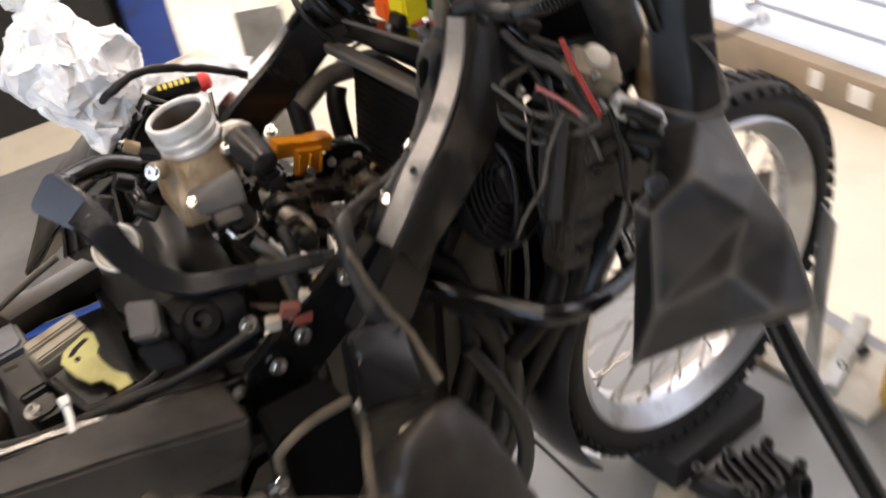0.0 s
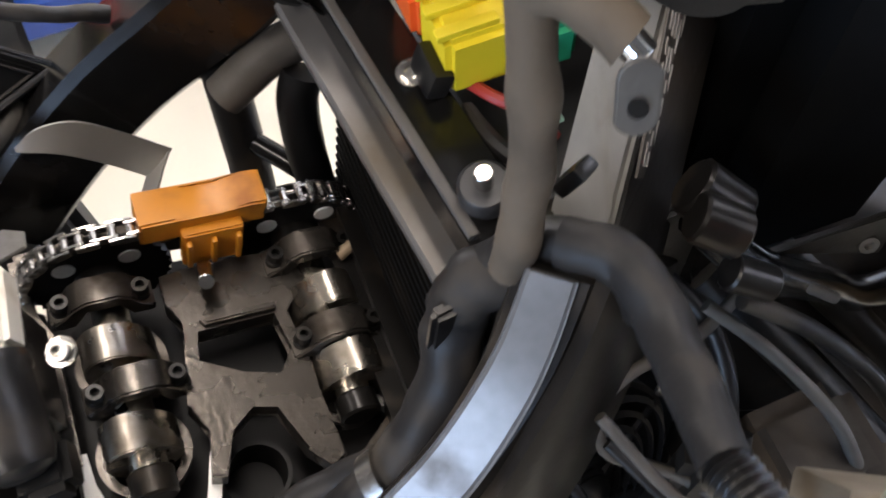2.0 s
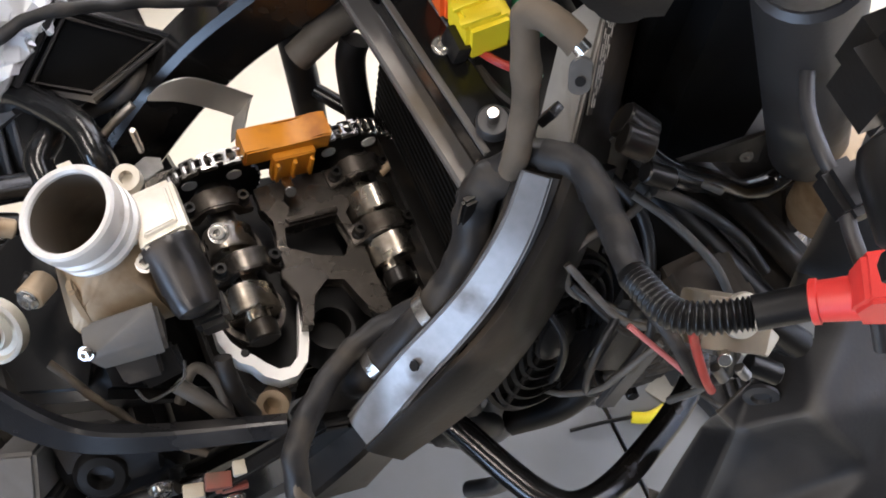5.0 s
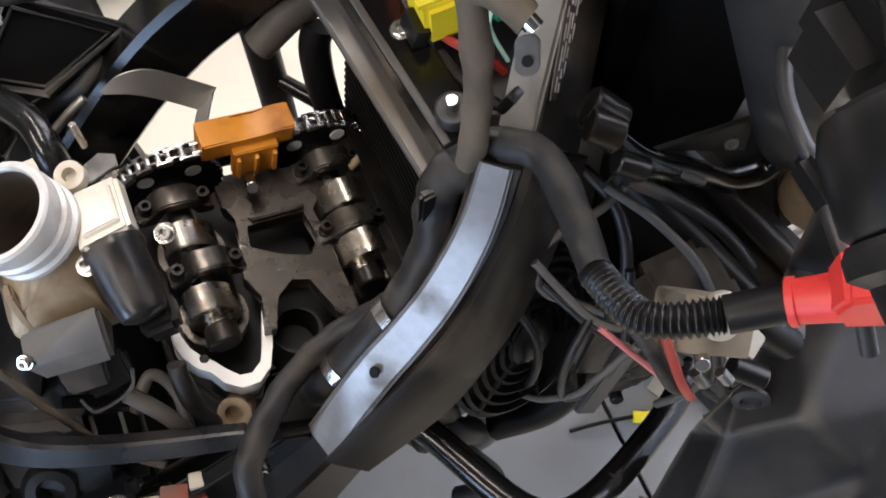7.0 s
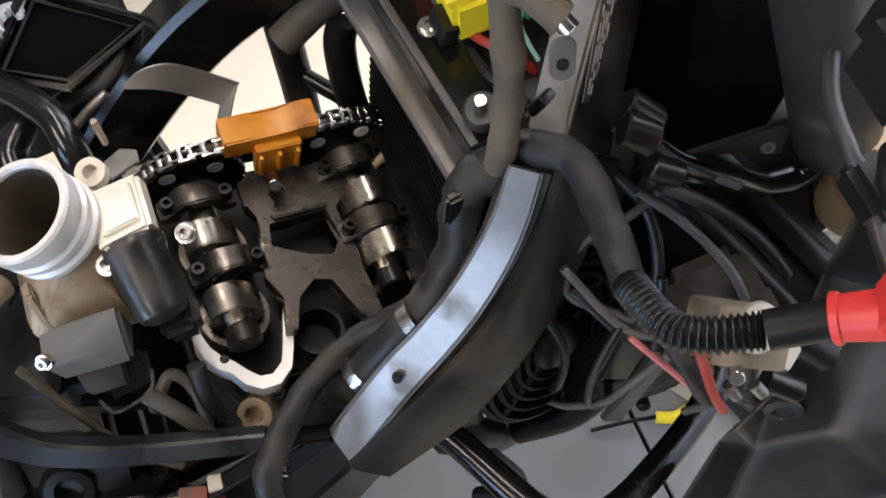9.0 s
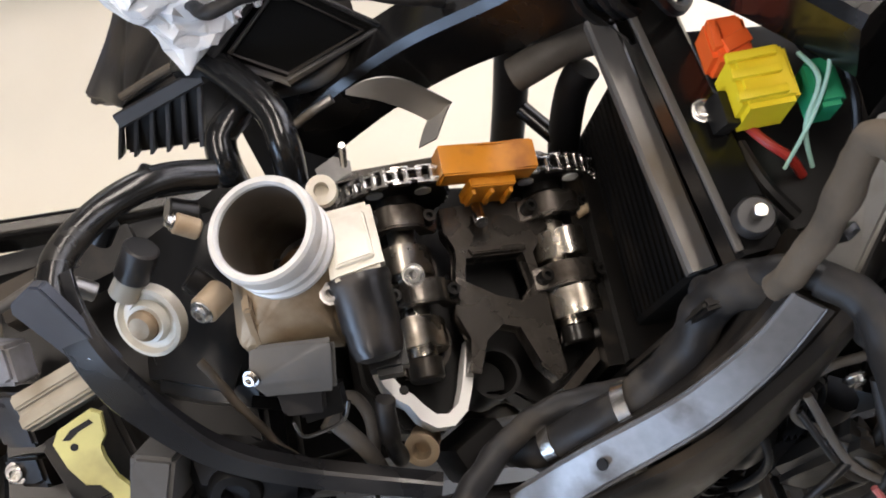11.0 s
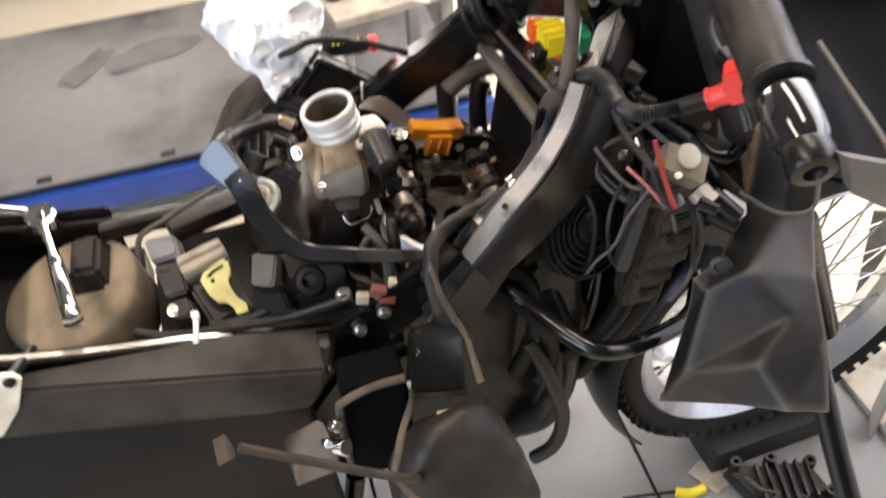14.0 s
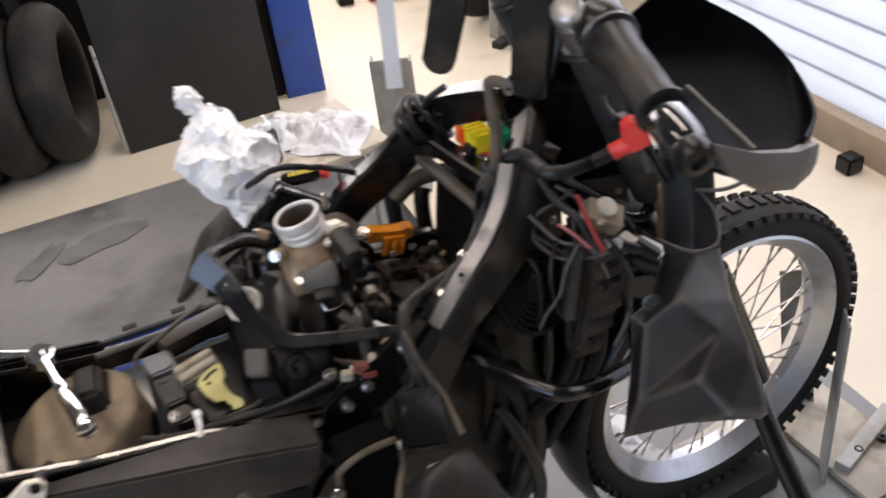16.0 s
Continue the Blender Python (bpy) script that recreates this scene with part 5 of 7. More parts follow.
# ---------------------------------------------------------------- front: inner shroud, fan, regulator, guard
# closed block whose near-black colour stands for a shaded cavity
part("inner_shroud", hull([(0.215, -0.085, 1.05), (0.215, 0.06, 1.05), (0.33, -0.095, 1.05), (0.36, 0.09, 1.07), (0.186, -0.112, 0.86), (0.20, 0.07, 0.84), (0.305, -0.110, 0.84), (0.36, 0.09, 0.82)], 0.020), hollow_shade, bike, "inner shroud behind the forks, near-black for the shade of the cavity")
fan = part("radiator_fan", lathe(axis_frame((0.112, -0.176, 0.826), (0.35, -0.85, 0.40)), [(0.060, -0.020), (0.063, -0.016), (0.063, 0.0), (0.060, 0.0), (0.058, -0.014), (0.0, -0.016)], 40), hole_dark, bike, "black radiator fan with ring guard")
FM = axis_frame((0.112, -0.176, 0.826), (0.35, -0.85, 0.40))
for k in range(6):
    r = 0.018 + 0.0078 * k
    bm = bmesh.new()
    skin(bm, [[FM @ V(((r + 0.0018 * math.cos(b)) * math.cos(a), (r + 0.0018 * math.cos(b)) * math.sin(a), 0.004 + 0.0018 * math.sin(b))) for b in (0, 2.1, 4.2)] for a in (2 * math.pi * i / 40 for i in range(40))], closed=True)
    part("guard_ring", bm, matte_black, fan)
for k in range(6):
    a = math.pi / 3 * k + 0.3
    part("guard_spoke", rod(FM @ V((0.012 * math.cos(a), 0.012 * math.sin(a), 0.003)), FM @ V((0.060 * math.cos(a), 0.060 * math.sin(a), 0.003)), 0.0022, 6), matte_black, fan)
part("fan_hub", lathe(FM, [(0.018, -0.012), (0.018, 0.006), (0.014, 0.009), (0, 0.009)], 20), black_plastic, fan)
# regulator / horn column in front of the fan
place(0.018, -0.004, 0.0)
reg = part("regulator", hull([(0.178 + dx, -0.200 + dy, z) for dx, dy, z in ((-0.024, -0.020, 0.900), (0.024, -0.020, 0.905), (0.024, 0.025, 0.905), (-0.024, 0.025, 0.900), (-0.022, -0.016, 0.80), (0.026, -0.014, 0.80), (0.026, 0.03, 0.80), (-0.022, 0.03, 0.80), (-0.05, -0.010, 0.71), (-0.005, -0.005, 0.70), (-0.005, 0.03, 0.70), (-0.05, 0.03, 0.71))], 0.008), casting_brown, bike, "dusty stepped casting below the shroud")
for k, (x, z, w, h, y) in enumerate(((0.180, 0.882, 0.052, 0.022, -0.222), (0.181, 0.852, 0.046, 0.020, -0.219), (0.179, 0.822, 0.044, 0.024, -0.217), (0.173, 0.788, 0.048, 0.018, -0.214), (0.162, 0.758, 0.044, 0.020, -0.212), (0.150, 0.728, 0.046, 0.022, -0.208))):
    part("rib", hull([(x + sx * w / 2, y + dy, z + sz * h / 2 + 0.10 * sx * w / 2) for sx in (-1, 1) for dy in (-0.004, 0.02) for sz in (-1, 1)] + [(x, y - 0.010, z)], 0.003), casting_brown, reg)
for x, y, z in ((0.162, -0.226, 0.838), (0.196, -0.222, 0.868), (0.148, -0.216, 0.744)):
    part("casting_bolt", rod((x, y, z), (x - 0.002, y - 0.008, z + 0.003), 0.005, 8), dark_steel, reg)
place()
part("lever_strip", hull([(0.146, -0.222, 0.900), (0.156, -0.226, 0.900), (0.122, -0.232, 0.805), (0.134, -0.236, 0.803), (0.146, -0.217, 0.900), (0.122, -0.227, 0.805)], 0.001), grey_plastic, bike)
part("side_shell", hull([(0.150, -0.190, 0.885), (0.172, -0.205, 0.885), (0.132, -0.200, 0.77), (0.160, -0.212, 0.77), (0.16, -0.17, 0.88), (0.15, -0.18, 0.78)], 0.006), dusty_plastic, bike)
# small relay with bright cap and clutter of plugs
place(-0.018, 0.009, 0.0)
RL_M = Matrix.Translation((0.194, -0.242, 0.944)) @ Euler((radians(28), radians(24), radians(-22))).to_matrix().to_4x4()
bm = box((0, 0, 0), (0.046, 0.030, 0.026), bevel=0.003)
bmesh.ops.transform(bm, matrix=RL_M, verts=bm.verts)
rl = part("starter_relay", bm, dusty_lid, bike, "dusty tan starter relay with a bright lid")
part("bright_lid", lathe(RL_M @ Matrix.Translation((0.0, 0.006, 0.012)), [(0.0125, 0.0), (0.0130, 0.001), (0.0126, 0.0035), (0.010, 0.005), (0.0, 0.0052)], 28), cream_plastic, rl, "dull bright round lid")
part("relay_stud", rod((0.184, -0.258, 0.946), (0.180, -0.263, 0.953), 0.004, 10), steel, rl)
part("tan_block", box((0.222, -0.252, 0.902), (0.018, 0.020, 0.018), (20, 10, 30), 0.003), cream_plastic, rl)
place()
for p, q, r, m_ in (((0.166, -0.252, 0.925), (0.170, -0.259, 0.917), 0.0034, cast_alu), ((0.178, -0.257, 0.925), (0.182, -0.263, 0.919), 0.0034, cast_alu), ((0.19, -0.255, 0.91), (0.205, -0.268, 0.905), 0.007, black_plastic), ((0.154, -0.244, 0.915), (0.158, -0.250, 0.908), 0.004, cast_alu), ((0.218, -0.232, 0.893), (0.242, -0.254, 0.872), 0.010, dark_steel), ((0.225, -0.225, 0.860), (0.25, -0.248, 0.85), 0.012, black_plastic)):
    part("plug", rod(p, q, r, 12), m_, bike)
part("spade_plate", prism([(-0.016, -0.008), (0.014, -0.010), (0.020, 0.0), (0.014, 0.010), (-0.016, 0.009)], 0, 0.004, Matrix.Translation((0.238, -0.243, 0.880)) @ Euler((radians(30), radians(35), radians(-30))).to_matrix().to_4x4(), 0.001), cast_alu, bike)
part("wire", tube([(0.130, -0.168, 0.978), (0.134, -0.200, 0.962), (0.142, -0.235, 0.955), (0.152, -0.252, 0.925), (0.16, -0.256, 0.915)], 0.0042, 10, 6), tape, bike, "grey wire bundle")
part("wire", tube([(0.143, -0.234, 0.986), (0.148, -0.243, 0.962), (0.153, -0.256, 0.938), (0.160, -0.262, 0.918)], 0.0026, 10, 6), red_wire, bike, "red wire")
part("wire", tube([(0.128, -0.214, 0.940), (0.140, -0.232, 0.930), (0.152, -0.246, 0.915)], 0.0018, 8, 6), pink_wire, bike, "pale red wire")
# small stuff beside the beam head
for p, q, r in (((0.158, -0.128, 0.99), (0.172, -0.138, 0.984), 0.009), ((0.165, -0.115, 0.985), (0.178, -0.128, 0.975), 0.011), ((0.170, -0.142, 0.965), (0.185, -0.150, 0.957), 0.007)):
    part("fitting", rod(p, q, r, 14), dark_steel, bike)
part("stay_tube", tube([(0.175, -0.115, 0.955), (0.195, -0.134, 0.932), (0.24, -0.140, 0.888), (0.272, -0.142, 0.854), (0.300, -0.142, 0.848), (0.315, -0.140, 0.880), (0.325, -0.13, 0.94)], 0.0085, 12), black_paint, bike, "glossy black stay")
web = part("stay_web", hull([(x, y, z) for x, z in ((0.205, 0.928), (0.285, 0.866), (0.276, 0.915)) for y in (-0.128, -0.131)], 0.0006), dusty_plastic, bike)
part("web_bolt", lathe(axis_frame((0.266, -0.131, 0.893), (-0.3, -0.8, 0.4)), [(0.0045, 0), (0.0045, 0.003), (0.0022, 0.003), (0.002, 0.001)], 14), cast_alu, web)
part("steering_bush", rod((0.330, -0.160, 0.91), (0.338, -0.166, 0.81), 0.026, 22, 0.004), tan_alu, bike, "dull stained steering fitting")

# plastic guard on the fork leg, a folded shell
GV = {k: V(p) for k, p in dict(t0=(0.299, -0.160, 1.000), t1=(0.322, -0.196, 1.000), t2=(0.352, -0.206, 1.000), a0=(0.300, -0.175, 0.938), a1=(0.322, -0.205, 0.938), a2=(0.350, -0.215, 0.942), b0=(0.291, -0.200, 0.8216), b1=(0.316, -0.232, 0.836), b2=(0.3495, -0.240, 0.8333), r2=(0.315, -0.310, 0.8107), shr=(0.2953, -0.375, 0.7849), re=(0.2925, -0.415, 0.7168), g=(0.2236, -0.369, 0.7679), g2=(0.2401, -0.412, 0.7377), st=(0.1673, -0.327, 0.7244), ll=(0.1615, -0.305, 0.6408), bm=(0.2142, -0.370, 0.7021), lf=(0.1986, -0.268, 0.7516), c=(0.2751, -0.338, 0.7948), ap=(0.2445, -0.294, 0.8317), al=(0.203, -0.283, 0.799), er=(0.2272, -0.258, 0.8071), el=(0.195, -0.268, 0.8069), x0=(0.172, -0.290, 0.630), x1=(0.222, -0.345, 0.672), x2=(0.298, -0.400, 0.692)).items()}
bm = bmesh.new()
gv = {k: bm.verts.new(p) for k, p in GV.items()}
for f in ("t0 t1 a1 a0", "t1 t2 a2 a1", "a0 a1 b1 b0", "a1 a2 b2 b1", "b0 b1 ap", "b1 b2 r2", "b1 r2 c ap", "r2 shr c", "b0 ap er", "er ap al", "er al el", "ap c al", "al c st", "al st lf", "el al lf", "lf st ll", "c g st", "g bm st", "st bm ll", "c shr g", "shr re g2", "shr g2 g", "g g2 bm", "g2 re bm", "ll bm x1 x0", "bm re x2 x1"):
    bm.faces.new([gv[k] for k in f.split()])
bmesh.ops.triangulate(bm, faces=bm.faces)
bmesh.ops.recalc_face_normals(bm, faces=bm.faces)
bmesh.ops.subdivide_edges(bm, edges=bm.edges, cuts=11, use_grid_fill=True)
for q in range(2):
    bmesh.ops.smooth_vert(bm, verts=[v for v in bm.verts if not v.is_boundary], factor=0.35, use_axis_x=True, use_axis_y=True, use_axis_z=True)
for v in bm.verts:
    v.co += V((-0.55, -0.72, 0.42)) * (0.0016 * noise.noise(v.co * 30) + 0.0022 * noise.noise(v.co * 12))
bmesh.ops.solidify(bm, geom=list(bm.faces), thickness=0.003)
guard = part("fork_guard", bm, dusty_fold, bike, "scuffed black folded plastic fork guard", 35)
part("guard_strap", tube([(0.300, -0.176, 0.918), (0.318, -0.200, 0.914), (0.352, -0.232, 0.918), (0.386, -0.236, 0.922)], 0.0028, 8, 6), wire_grey, guard)
for p in ((0.388, -0.238, 0.925), (0.380, -0.232, 0.940)):
    part("strap_buckle", rod(p, (p[0] + 0.006, p[1] - 0.010, p[2] + 0.004), 0.006, 10), steel, guard)
part("guard_rivet", lathe(axis_frame((0.226, -0.268, 0.816), (-0.5, -0.7, 0.3)), [(0.012, 0), (0.012, 0.003), (0.007, 0.004), (0.006, 0.001)], 16), grey_plastic, guard)
# support tube from the guard down to the lift
part("support_tube", tube([(0.395, -0.255, 0.62), (0.410, -0.325, 0.505), (0.425, -0.42, 0.385), (0.455, -0.62, 0.13), (0.468, -0.71, 0.016)], 0.016, 14, 4), black_paint, bike, "black support tube")

# ---------------------------------------------------------------- handlebar side
hb = part("handlebar", tube([(0.227, MID, 1.180), (0.217, -0.12, 1.197), (0.180, -0.215, 1.199), (0.158, -0.276, 1.188), (0.134, -0.405, 1.163)], 0.011, 14, 6), black_paint, bike, "black handlebar")
place()
gp0, gp1 = V((0.158, -0.276, 1.188)), V((0.134, -0.405, 1.163))
grip_d = (gp1 - gp0).normalized()
part("grip", lathe(axis_frame(gp0, grip_d), [(0.028, 0.0), (0.030, 0.003), (0.030, 0.008), (0.0255, 0.011), (0.0245, 0.020), (0.0225, 0.030), (0.0215, 0.118), (0.0245, 0.121), (0.0245, 0.126), (0.018, 0.129)], 32), rubber, hb, "black rubber grip")
part("bar_end", lathe(axis_frame(gp1, grip_d), [(0.0185, 0.0), (0.0205, 0.003), (0.0190, 0.040), (0.0165, 0.047), (0.012, 0.048), (0, 0.048)], 32), gloss_black, hb, "glossy black bar end weight")
part("bar_end_cap", lathe(axis_frame(gp1 + grip_d * 0.046, grip_d), [(0.0165, 0.0), (0.0175, 0.004), (0.0175, 0.016), (0.0150, 0.020), (0.008, 0.021), (0.006, 0.016), (0, 0.016)], 24), black_plastic, hb)
part("throttle_housing", lathe(axis_frame(gp0 - grip_d * 0.034, grip_d), [(0.020, 0.0), (0.026, 0.003), (0.0285, 0.010), (0.0285, 0.031), (0.026, 0.034), (0.02, 0.034)], 28), black_plastic, hb)
part("switch_housing", hull([(0.176 + dx, -0.222 + dy, 1.182 + dz) for dx in (-0.018, 0.022) for dy in (-0.016, 0.022) for dz in (-0.028, 0.012)], 0.009), black_plastic, hb)
part("red_switch", rod((0.2014, -0.1767, 1.1619), (0.1914, -0.1827, 1.1759), 0.0080, 16, 0.003), red_plastic, hb, "red stop switch")
part("master_cylinder", lathe(axis_frame((0.1919, -0.1408, 1.1653), (-0.5, -0.35, 0.6)), [(0.020, -0.03), (0.020, 0.0), (0.0185, 0.005), (0.014, 0.008), (0.0, 0.009)], 26), tin_mat, hb, "dull silver reservoir lid")
for p, r in (((0.1998, -0.1406, 1.1366), 0.010), ((0.1985, -0.1355, 1.1183), 0.011)):
    part("clamp_piece", rod(V(p) + V((0.005, 0.010, -0.010)), p, r, 14, 0.002), cast_alu, hb)
hg = [[(0.132, -0.463, 1.138), (0.165, -0.461, 1.120), (0.205, -0.458, 1.104), (0.240, -0.453, 1.105), (0.258, -0.449, 1.122)],
      [(0.150, -0.425, 1.125), (0.205, -0.415, 1.085), (0.270, -0.412, 1.080), (0.302, -0.408, 1.090), (0.315, -0.400, 1.110)],
      [(0.158, -0.345, 1.140), (0.235, -0.345, 1.095), (0.300, -0.340, 1.090), (0.345, -0.330, 1.095), (0.364, -0.318, 1.108)],
      [(0.168, -0.285, 1.152), (0.230, -0.285, 1.125), (0.290, -0.283, 1.120), (0.330, -0.280, 1.125), (0.349, -0.274, 1.141)],
      [(0.174, -0.255, 1.162), (0.212, -0.256, 1.150), (0.255, -0.258, 1.155), (0.282, -0.262, 1.165), (0.298, -0.266, 1.180)],
      [(0.178, -0.24, 1.172), (0.1943, -0.2425, 1.1824), (0.2107, -0.245, 1.1927), (0.2271, -0.2475, 1.203), (0.2434, -0.25, 1.2134)]]
hf = [smooth(r, 6) for r in hg]
hf = [[c[k] for c in [smooth([r[q] for r in hf], 6) for q in range(len(hf[0]))]] for k in range(31)]
hgd = part("hand_guard", sheet(hf, 0.003), guard_black, hb, "black plastic hand guard", 50)
part("guard_ridge", tube([(0.216, -0.327, 1.137), (0.214, -0.365, 1.130), (0.210, -0.405, 1.126), (0.206, -0.440, 1.122)], 0.0024, 8, 5), dusty_fold, hgd)
part("hand_guard_arm", sheet([[(0.132, -0.468, 1.166), (0.140, -0.470, 1.150), (0.148, -0.468, 1.134)], [(0.180, -0.462, 1.140), (0.186, -0.463, 1.116), (0.192, -0.458, 1.098)], [(0.232, -0.453, 1.120), (0.236, -0.454, 1.096), (0.239, -0.448, 1.079)], [(0.266, -0.444, 1.114), (0.270, -0.440, 1.092), (0.271, -0.434, 1.077)]], 0.010), dusty_fold, hb, "dusty flat arm of the hand guard")
place()
# black padded arms of the upper fairing stay
def paddle(p, q, r, thick):
    """A padded flat arm with a rounded end."""
    d = (V(q) - V(p)).normalized()
    side = d.cross(V((0.42, 0.80, -0.42))).normalized()
    m = Matrix.Translation(p) @ Matrix((side, d, side.cross(d))).transposed().to_4x4()
    L = (V(q) - V(p)).length
    out = [(r * math.cos(a), r + r * math.sin(a)) for a in (math.pi + math.pi * k / 10 for k in range(11))] + [(r * 1.25, L), (-r * 1.25, L)]
    return prism(out, -thick, thick, m, thick * 0.7)


part("fairing_arm", paddle((0.162, -0.086, 1.046), (0.178, -0.108, 1.24), 0.021, 0.011), dusty_plastic, bike, "black padded fairing arm")
part("fairing_arm", paddle((0.108, 0.068, 1.034), (0.142, 0.010, 1.24), 0.022, 0.011), dusty_plastic, bike, "black padded fairing arm")
part("stem_clamp", rod((0.205, -0.075, 1.13), (0.225, -0.085, 1.165), 0.022, 20, 0.003), cast_alu, bike)

place(-0.036, -0.020, 0.024)
part("paper_strip", hull([(0.110, 0.215, 0.945), (0.132, 0.205, 0.945), (0.128, 0.236, 1.23), (0.150, 0.226, 1.23), (0.111, 0.217, 0.945), (0.129, 0.238, 1.23), (0.133, 0.207, 0.945), (0.151, 0.228, 1.23)]), white_plain, bike, "white plastic strip hanging from the bar")
place()
part("handlebar", tube([(0.225, MID, 1.165), (0.215, 0.04, 1.185), (0.165, 0.17, 1.215), (0.14, 0.24, 1.225), (0.12, 0.40, 1.19)], 0.011, 14, 6), black_paint, bike, "black handlebar")
for y, z in ((-0.135, 1.17), (0.05, 1.17)):
    part("fork_cap", rod((0.235, y, 1.165), (0.228, y, 1.182), 0.024, 18, 0.003), dark_steel, bike)
part("top_yoke", hull([(0.20, -0.17, 1.13), (0.20, 0.08, 1.13), (0.26, -0.17, 1.12), (0.26, 0.08, 1.12), (0.20, -0.17, 1.15), (0.20, 0.08, 1.15), (0.26, -0.17, 1.14), (0.26, 0.08, 1.14)], 0.006), black_paint, bike)

# ---------------------------------------------------------------- tail end between the rails
can = part("fuel_canister", lathe(Matrix.Translation((-0.462, -0.014, 0.678)) @ Euler((radians(3), radians(-10), 0)).to_matrix().to_4x4(), [(0.080, 0), (0.084, 0.006), (0.084, 0.072), (0.080, 0.078), (0.070, 0.081), (0.0, 0.081)], 44), dusty_lid, bike, "round canister with a dusty tan lid")
part("lid_box", hull([(-0.478, -0.030, 0.750), (-0.425, -0.040, 0.756), (-0.418, 0.040, 0.756), (-0.472, 0.050, 0.748), (-0.466, -0.020, 0.788), (-0.434, -0.026, 0.790), (-0.430, 0.030, 0.794), (-0.462, 0.038, 0.790)], 0.006), taupe_cover, can, "dusty grey hump on the lid")
for x, y, z in ((-0.428, -0.052, 0.7625), (-0.412, -0.040, 0.7655)):
    part("lid_hole", rod((x, y, z - 0.004), (x, y, z), 0.004, 10), hole_dark, can)
part("battery_tray", hull([(x, y, z) for x in (-0.38, -0.19) for y in (-0.150, 0.06) for z in (0.66, 0.735)], 0.006), black_plastic, bike)
part("tail_tray", hull([(x, y, z) for x in (-0.86, -0.40) for y in (-0.150, 0.10) for z in (0.64, 0.70)], 0.006), black_plastic, bike)


def slab(quad, d, bevel=0.002):
    """A box from its four upper corners, going back by d."""
    return hull([V(p) for p in quad] + [V(p) + V(d) for p in quad], bevel)


rel = part("relay", slab(((-0.376, -0.012, 0.806), (-0.339, -0.022, 0.814), (-0.337, -0.048, 0.803), (-0.371, -0.040, 0.793)), (0.004, 0.012, -0.030), 0.003), light_relay, bike, "pale grey plastic relay")
part("relay_base", slab(((-0.371, -0.042, 0.789), (-0.339, -0.051, 0.797), (-0.336, -0.086, 0.780), (-0.363, -0.080, 0.772)), (0.004, 0.012, -0.034), 0.003), grey_plastic, rel, "dark grey relay base")
part("relay_slot", slab(((-0.365, -0.050, 0.7882), (-0.352, -0.054, 0.7905), (-0.351, -0.057, 0.7893), (-0.364, -0.053, 0.787)), (0, 0, -0.002), 0), hole_dark, rel)
part("relay_foot", slab(((-0.366, -0.086, 0.770), (-0.337, -0.090, 0.777), (-0.334, -0.112, 0.768), (-0.358, -0.106, 0.762)), (0.002, 0.006, -0.030), 0.003), black_plastic, rel)
bolt(rel, (-0.356, -0.097, 0.767), (-0.1, -0.4, 1), 0.006, 0.005, steel)
fuse = part("fuse_block", slab(((-0.342, -0.056, 0.803), (-0.290, -0.034, 0.799), (-0.285, -0.058, 0.793), (-0.336, -0.078, 0.793)), (0.002, 0.006, -0.022), 0.002), cream_plastic, bike, "pale cream fuse block")
part("fuse_ridge", slab(((-0.341, -0.055, 0.808), (-0.291, -0.034, 0.804), (-0.289, -0.043, 0.802), (-0.339, -0.064, 0.804)), (0, 0, -0.008), 0.0015), cream_plastic, fuse)
part("fuse_ridge", slab(((-0.338, -0.068, 0.8035), (-0.288, -0.048, 0.8005), (-0.286, -0.056, 0.798), (-0.336, -0.077, 0.800)), (0, 0, -0.008), 0.0015), cream_plastic, fuse)
part("fuse_socket", slab(((-0.334, -0.084, 0.785), (-0.284, -0.064, 0.785), (-0.268, -0.120, 0.765), (-0.316, -0.132, 0.765)), (0, 0, -0.04), 0.004), rubber, fuse, "black rubber socket")
grey_box = part("flasher_relay", slab(((-0.254, -0.114, 0.845), (-0.229, -0.121, 0.839), (-0.240, -0.152, 0.824), (-0.263, -0.143, 0.826)), (0.010, 0.020, -0.028), 0.0025), sensor_grey, bike, "plain mid-grey flasher relay")
part("relay_holder", slab(((-0.262, -0.140, 0.815), (-0.232, -0.148, 0.812), (-0.228, -0.160, 0.792), (-0.258, -0.154, 0.792)), (0.010, 0.020, -0.02), 0.003), rubber, grey_box)
part("side_casing", hull([(-0.232, -0.105, 0.826), (-0.185, -0.110, 0.836), (-0.150, -0.140, 0.826), (-0.226, -0.150, 0.806), (-0.160, -0.160, 0.802), (-0.230, -0.11, 0.76), (-0.15, -0.13, 0.76), (-0.22, -0.155, 0.76), (-0.155, -0.158, 0.76)], 0.008), matte_black, bike, "black rounded casing beside the engine")
part("round_fitting", lathe(axis_frame((-0.2005, -0.146, 0.8145), (-0.05, -0.65, 0.75)), [(0.019, -0.014), (0.0185, -0.003), (0.015, 0.001), (0.009, 0.0015), (0.0075, -0.002), (0.007, -0.010)], 28), black_plastic, bike, "black round fitting with a hole")
for c, sz, r, m_, l_ in (
    ((-0.30, 0.025, 0.790), (0.10, 0.03, 0.024), (0, 2, 18), dusty_plastic, "black harness cover"),
    ((-0.33, 0.045, 0.782), (0.20, 0.016, 0.02), (0, 2, 4), rubber, "black harness"),
):
    part("harness_cover", box(c, sz, r, 0.003), m_, bike, l_)
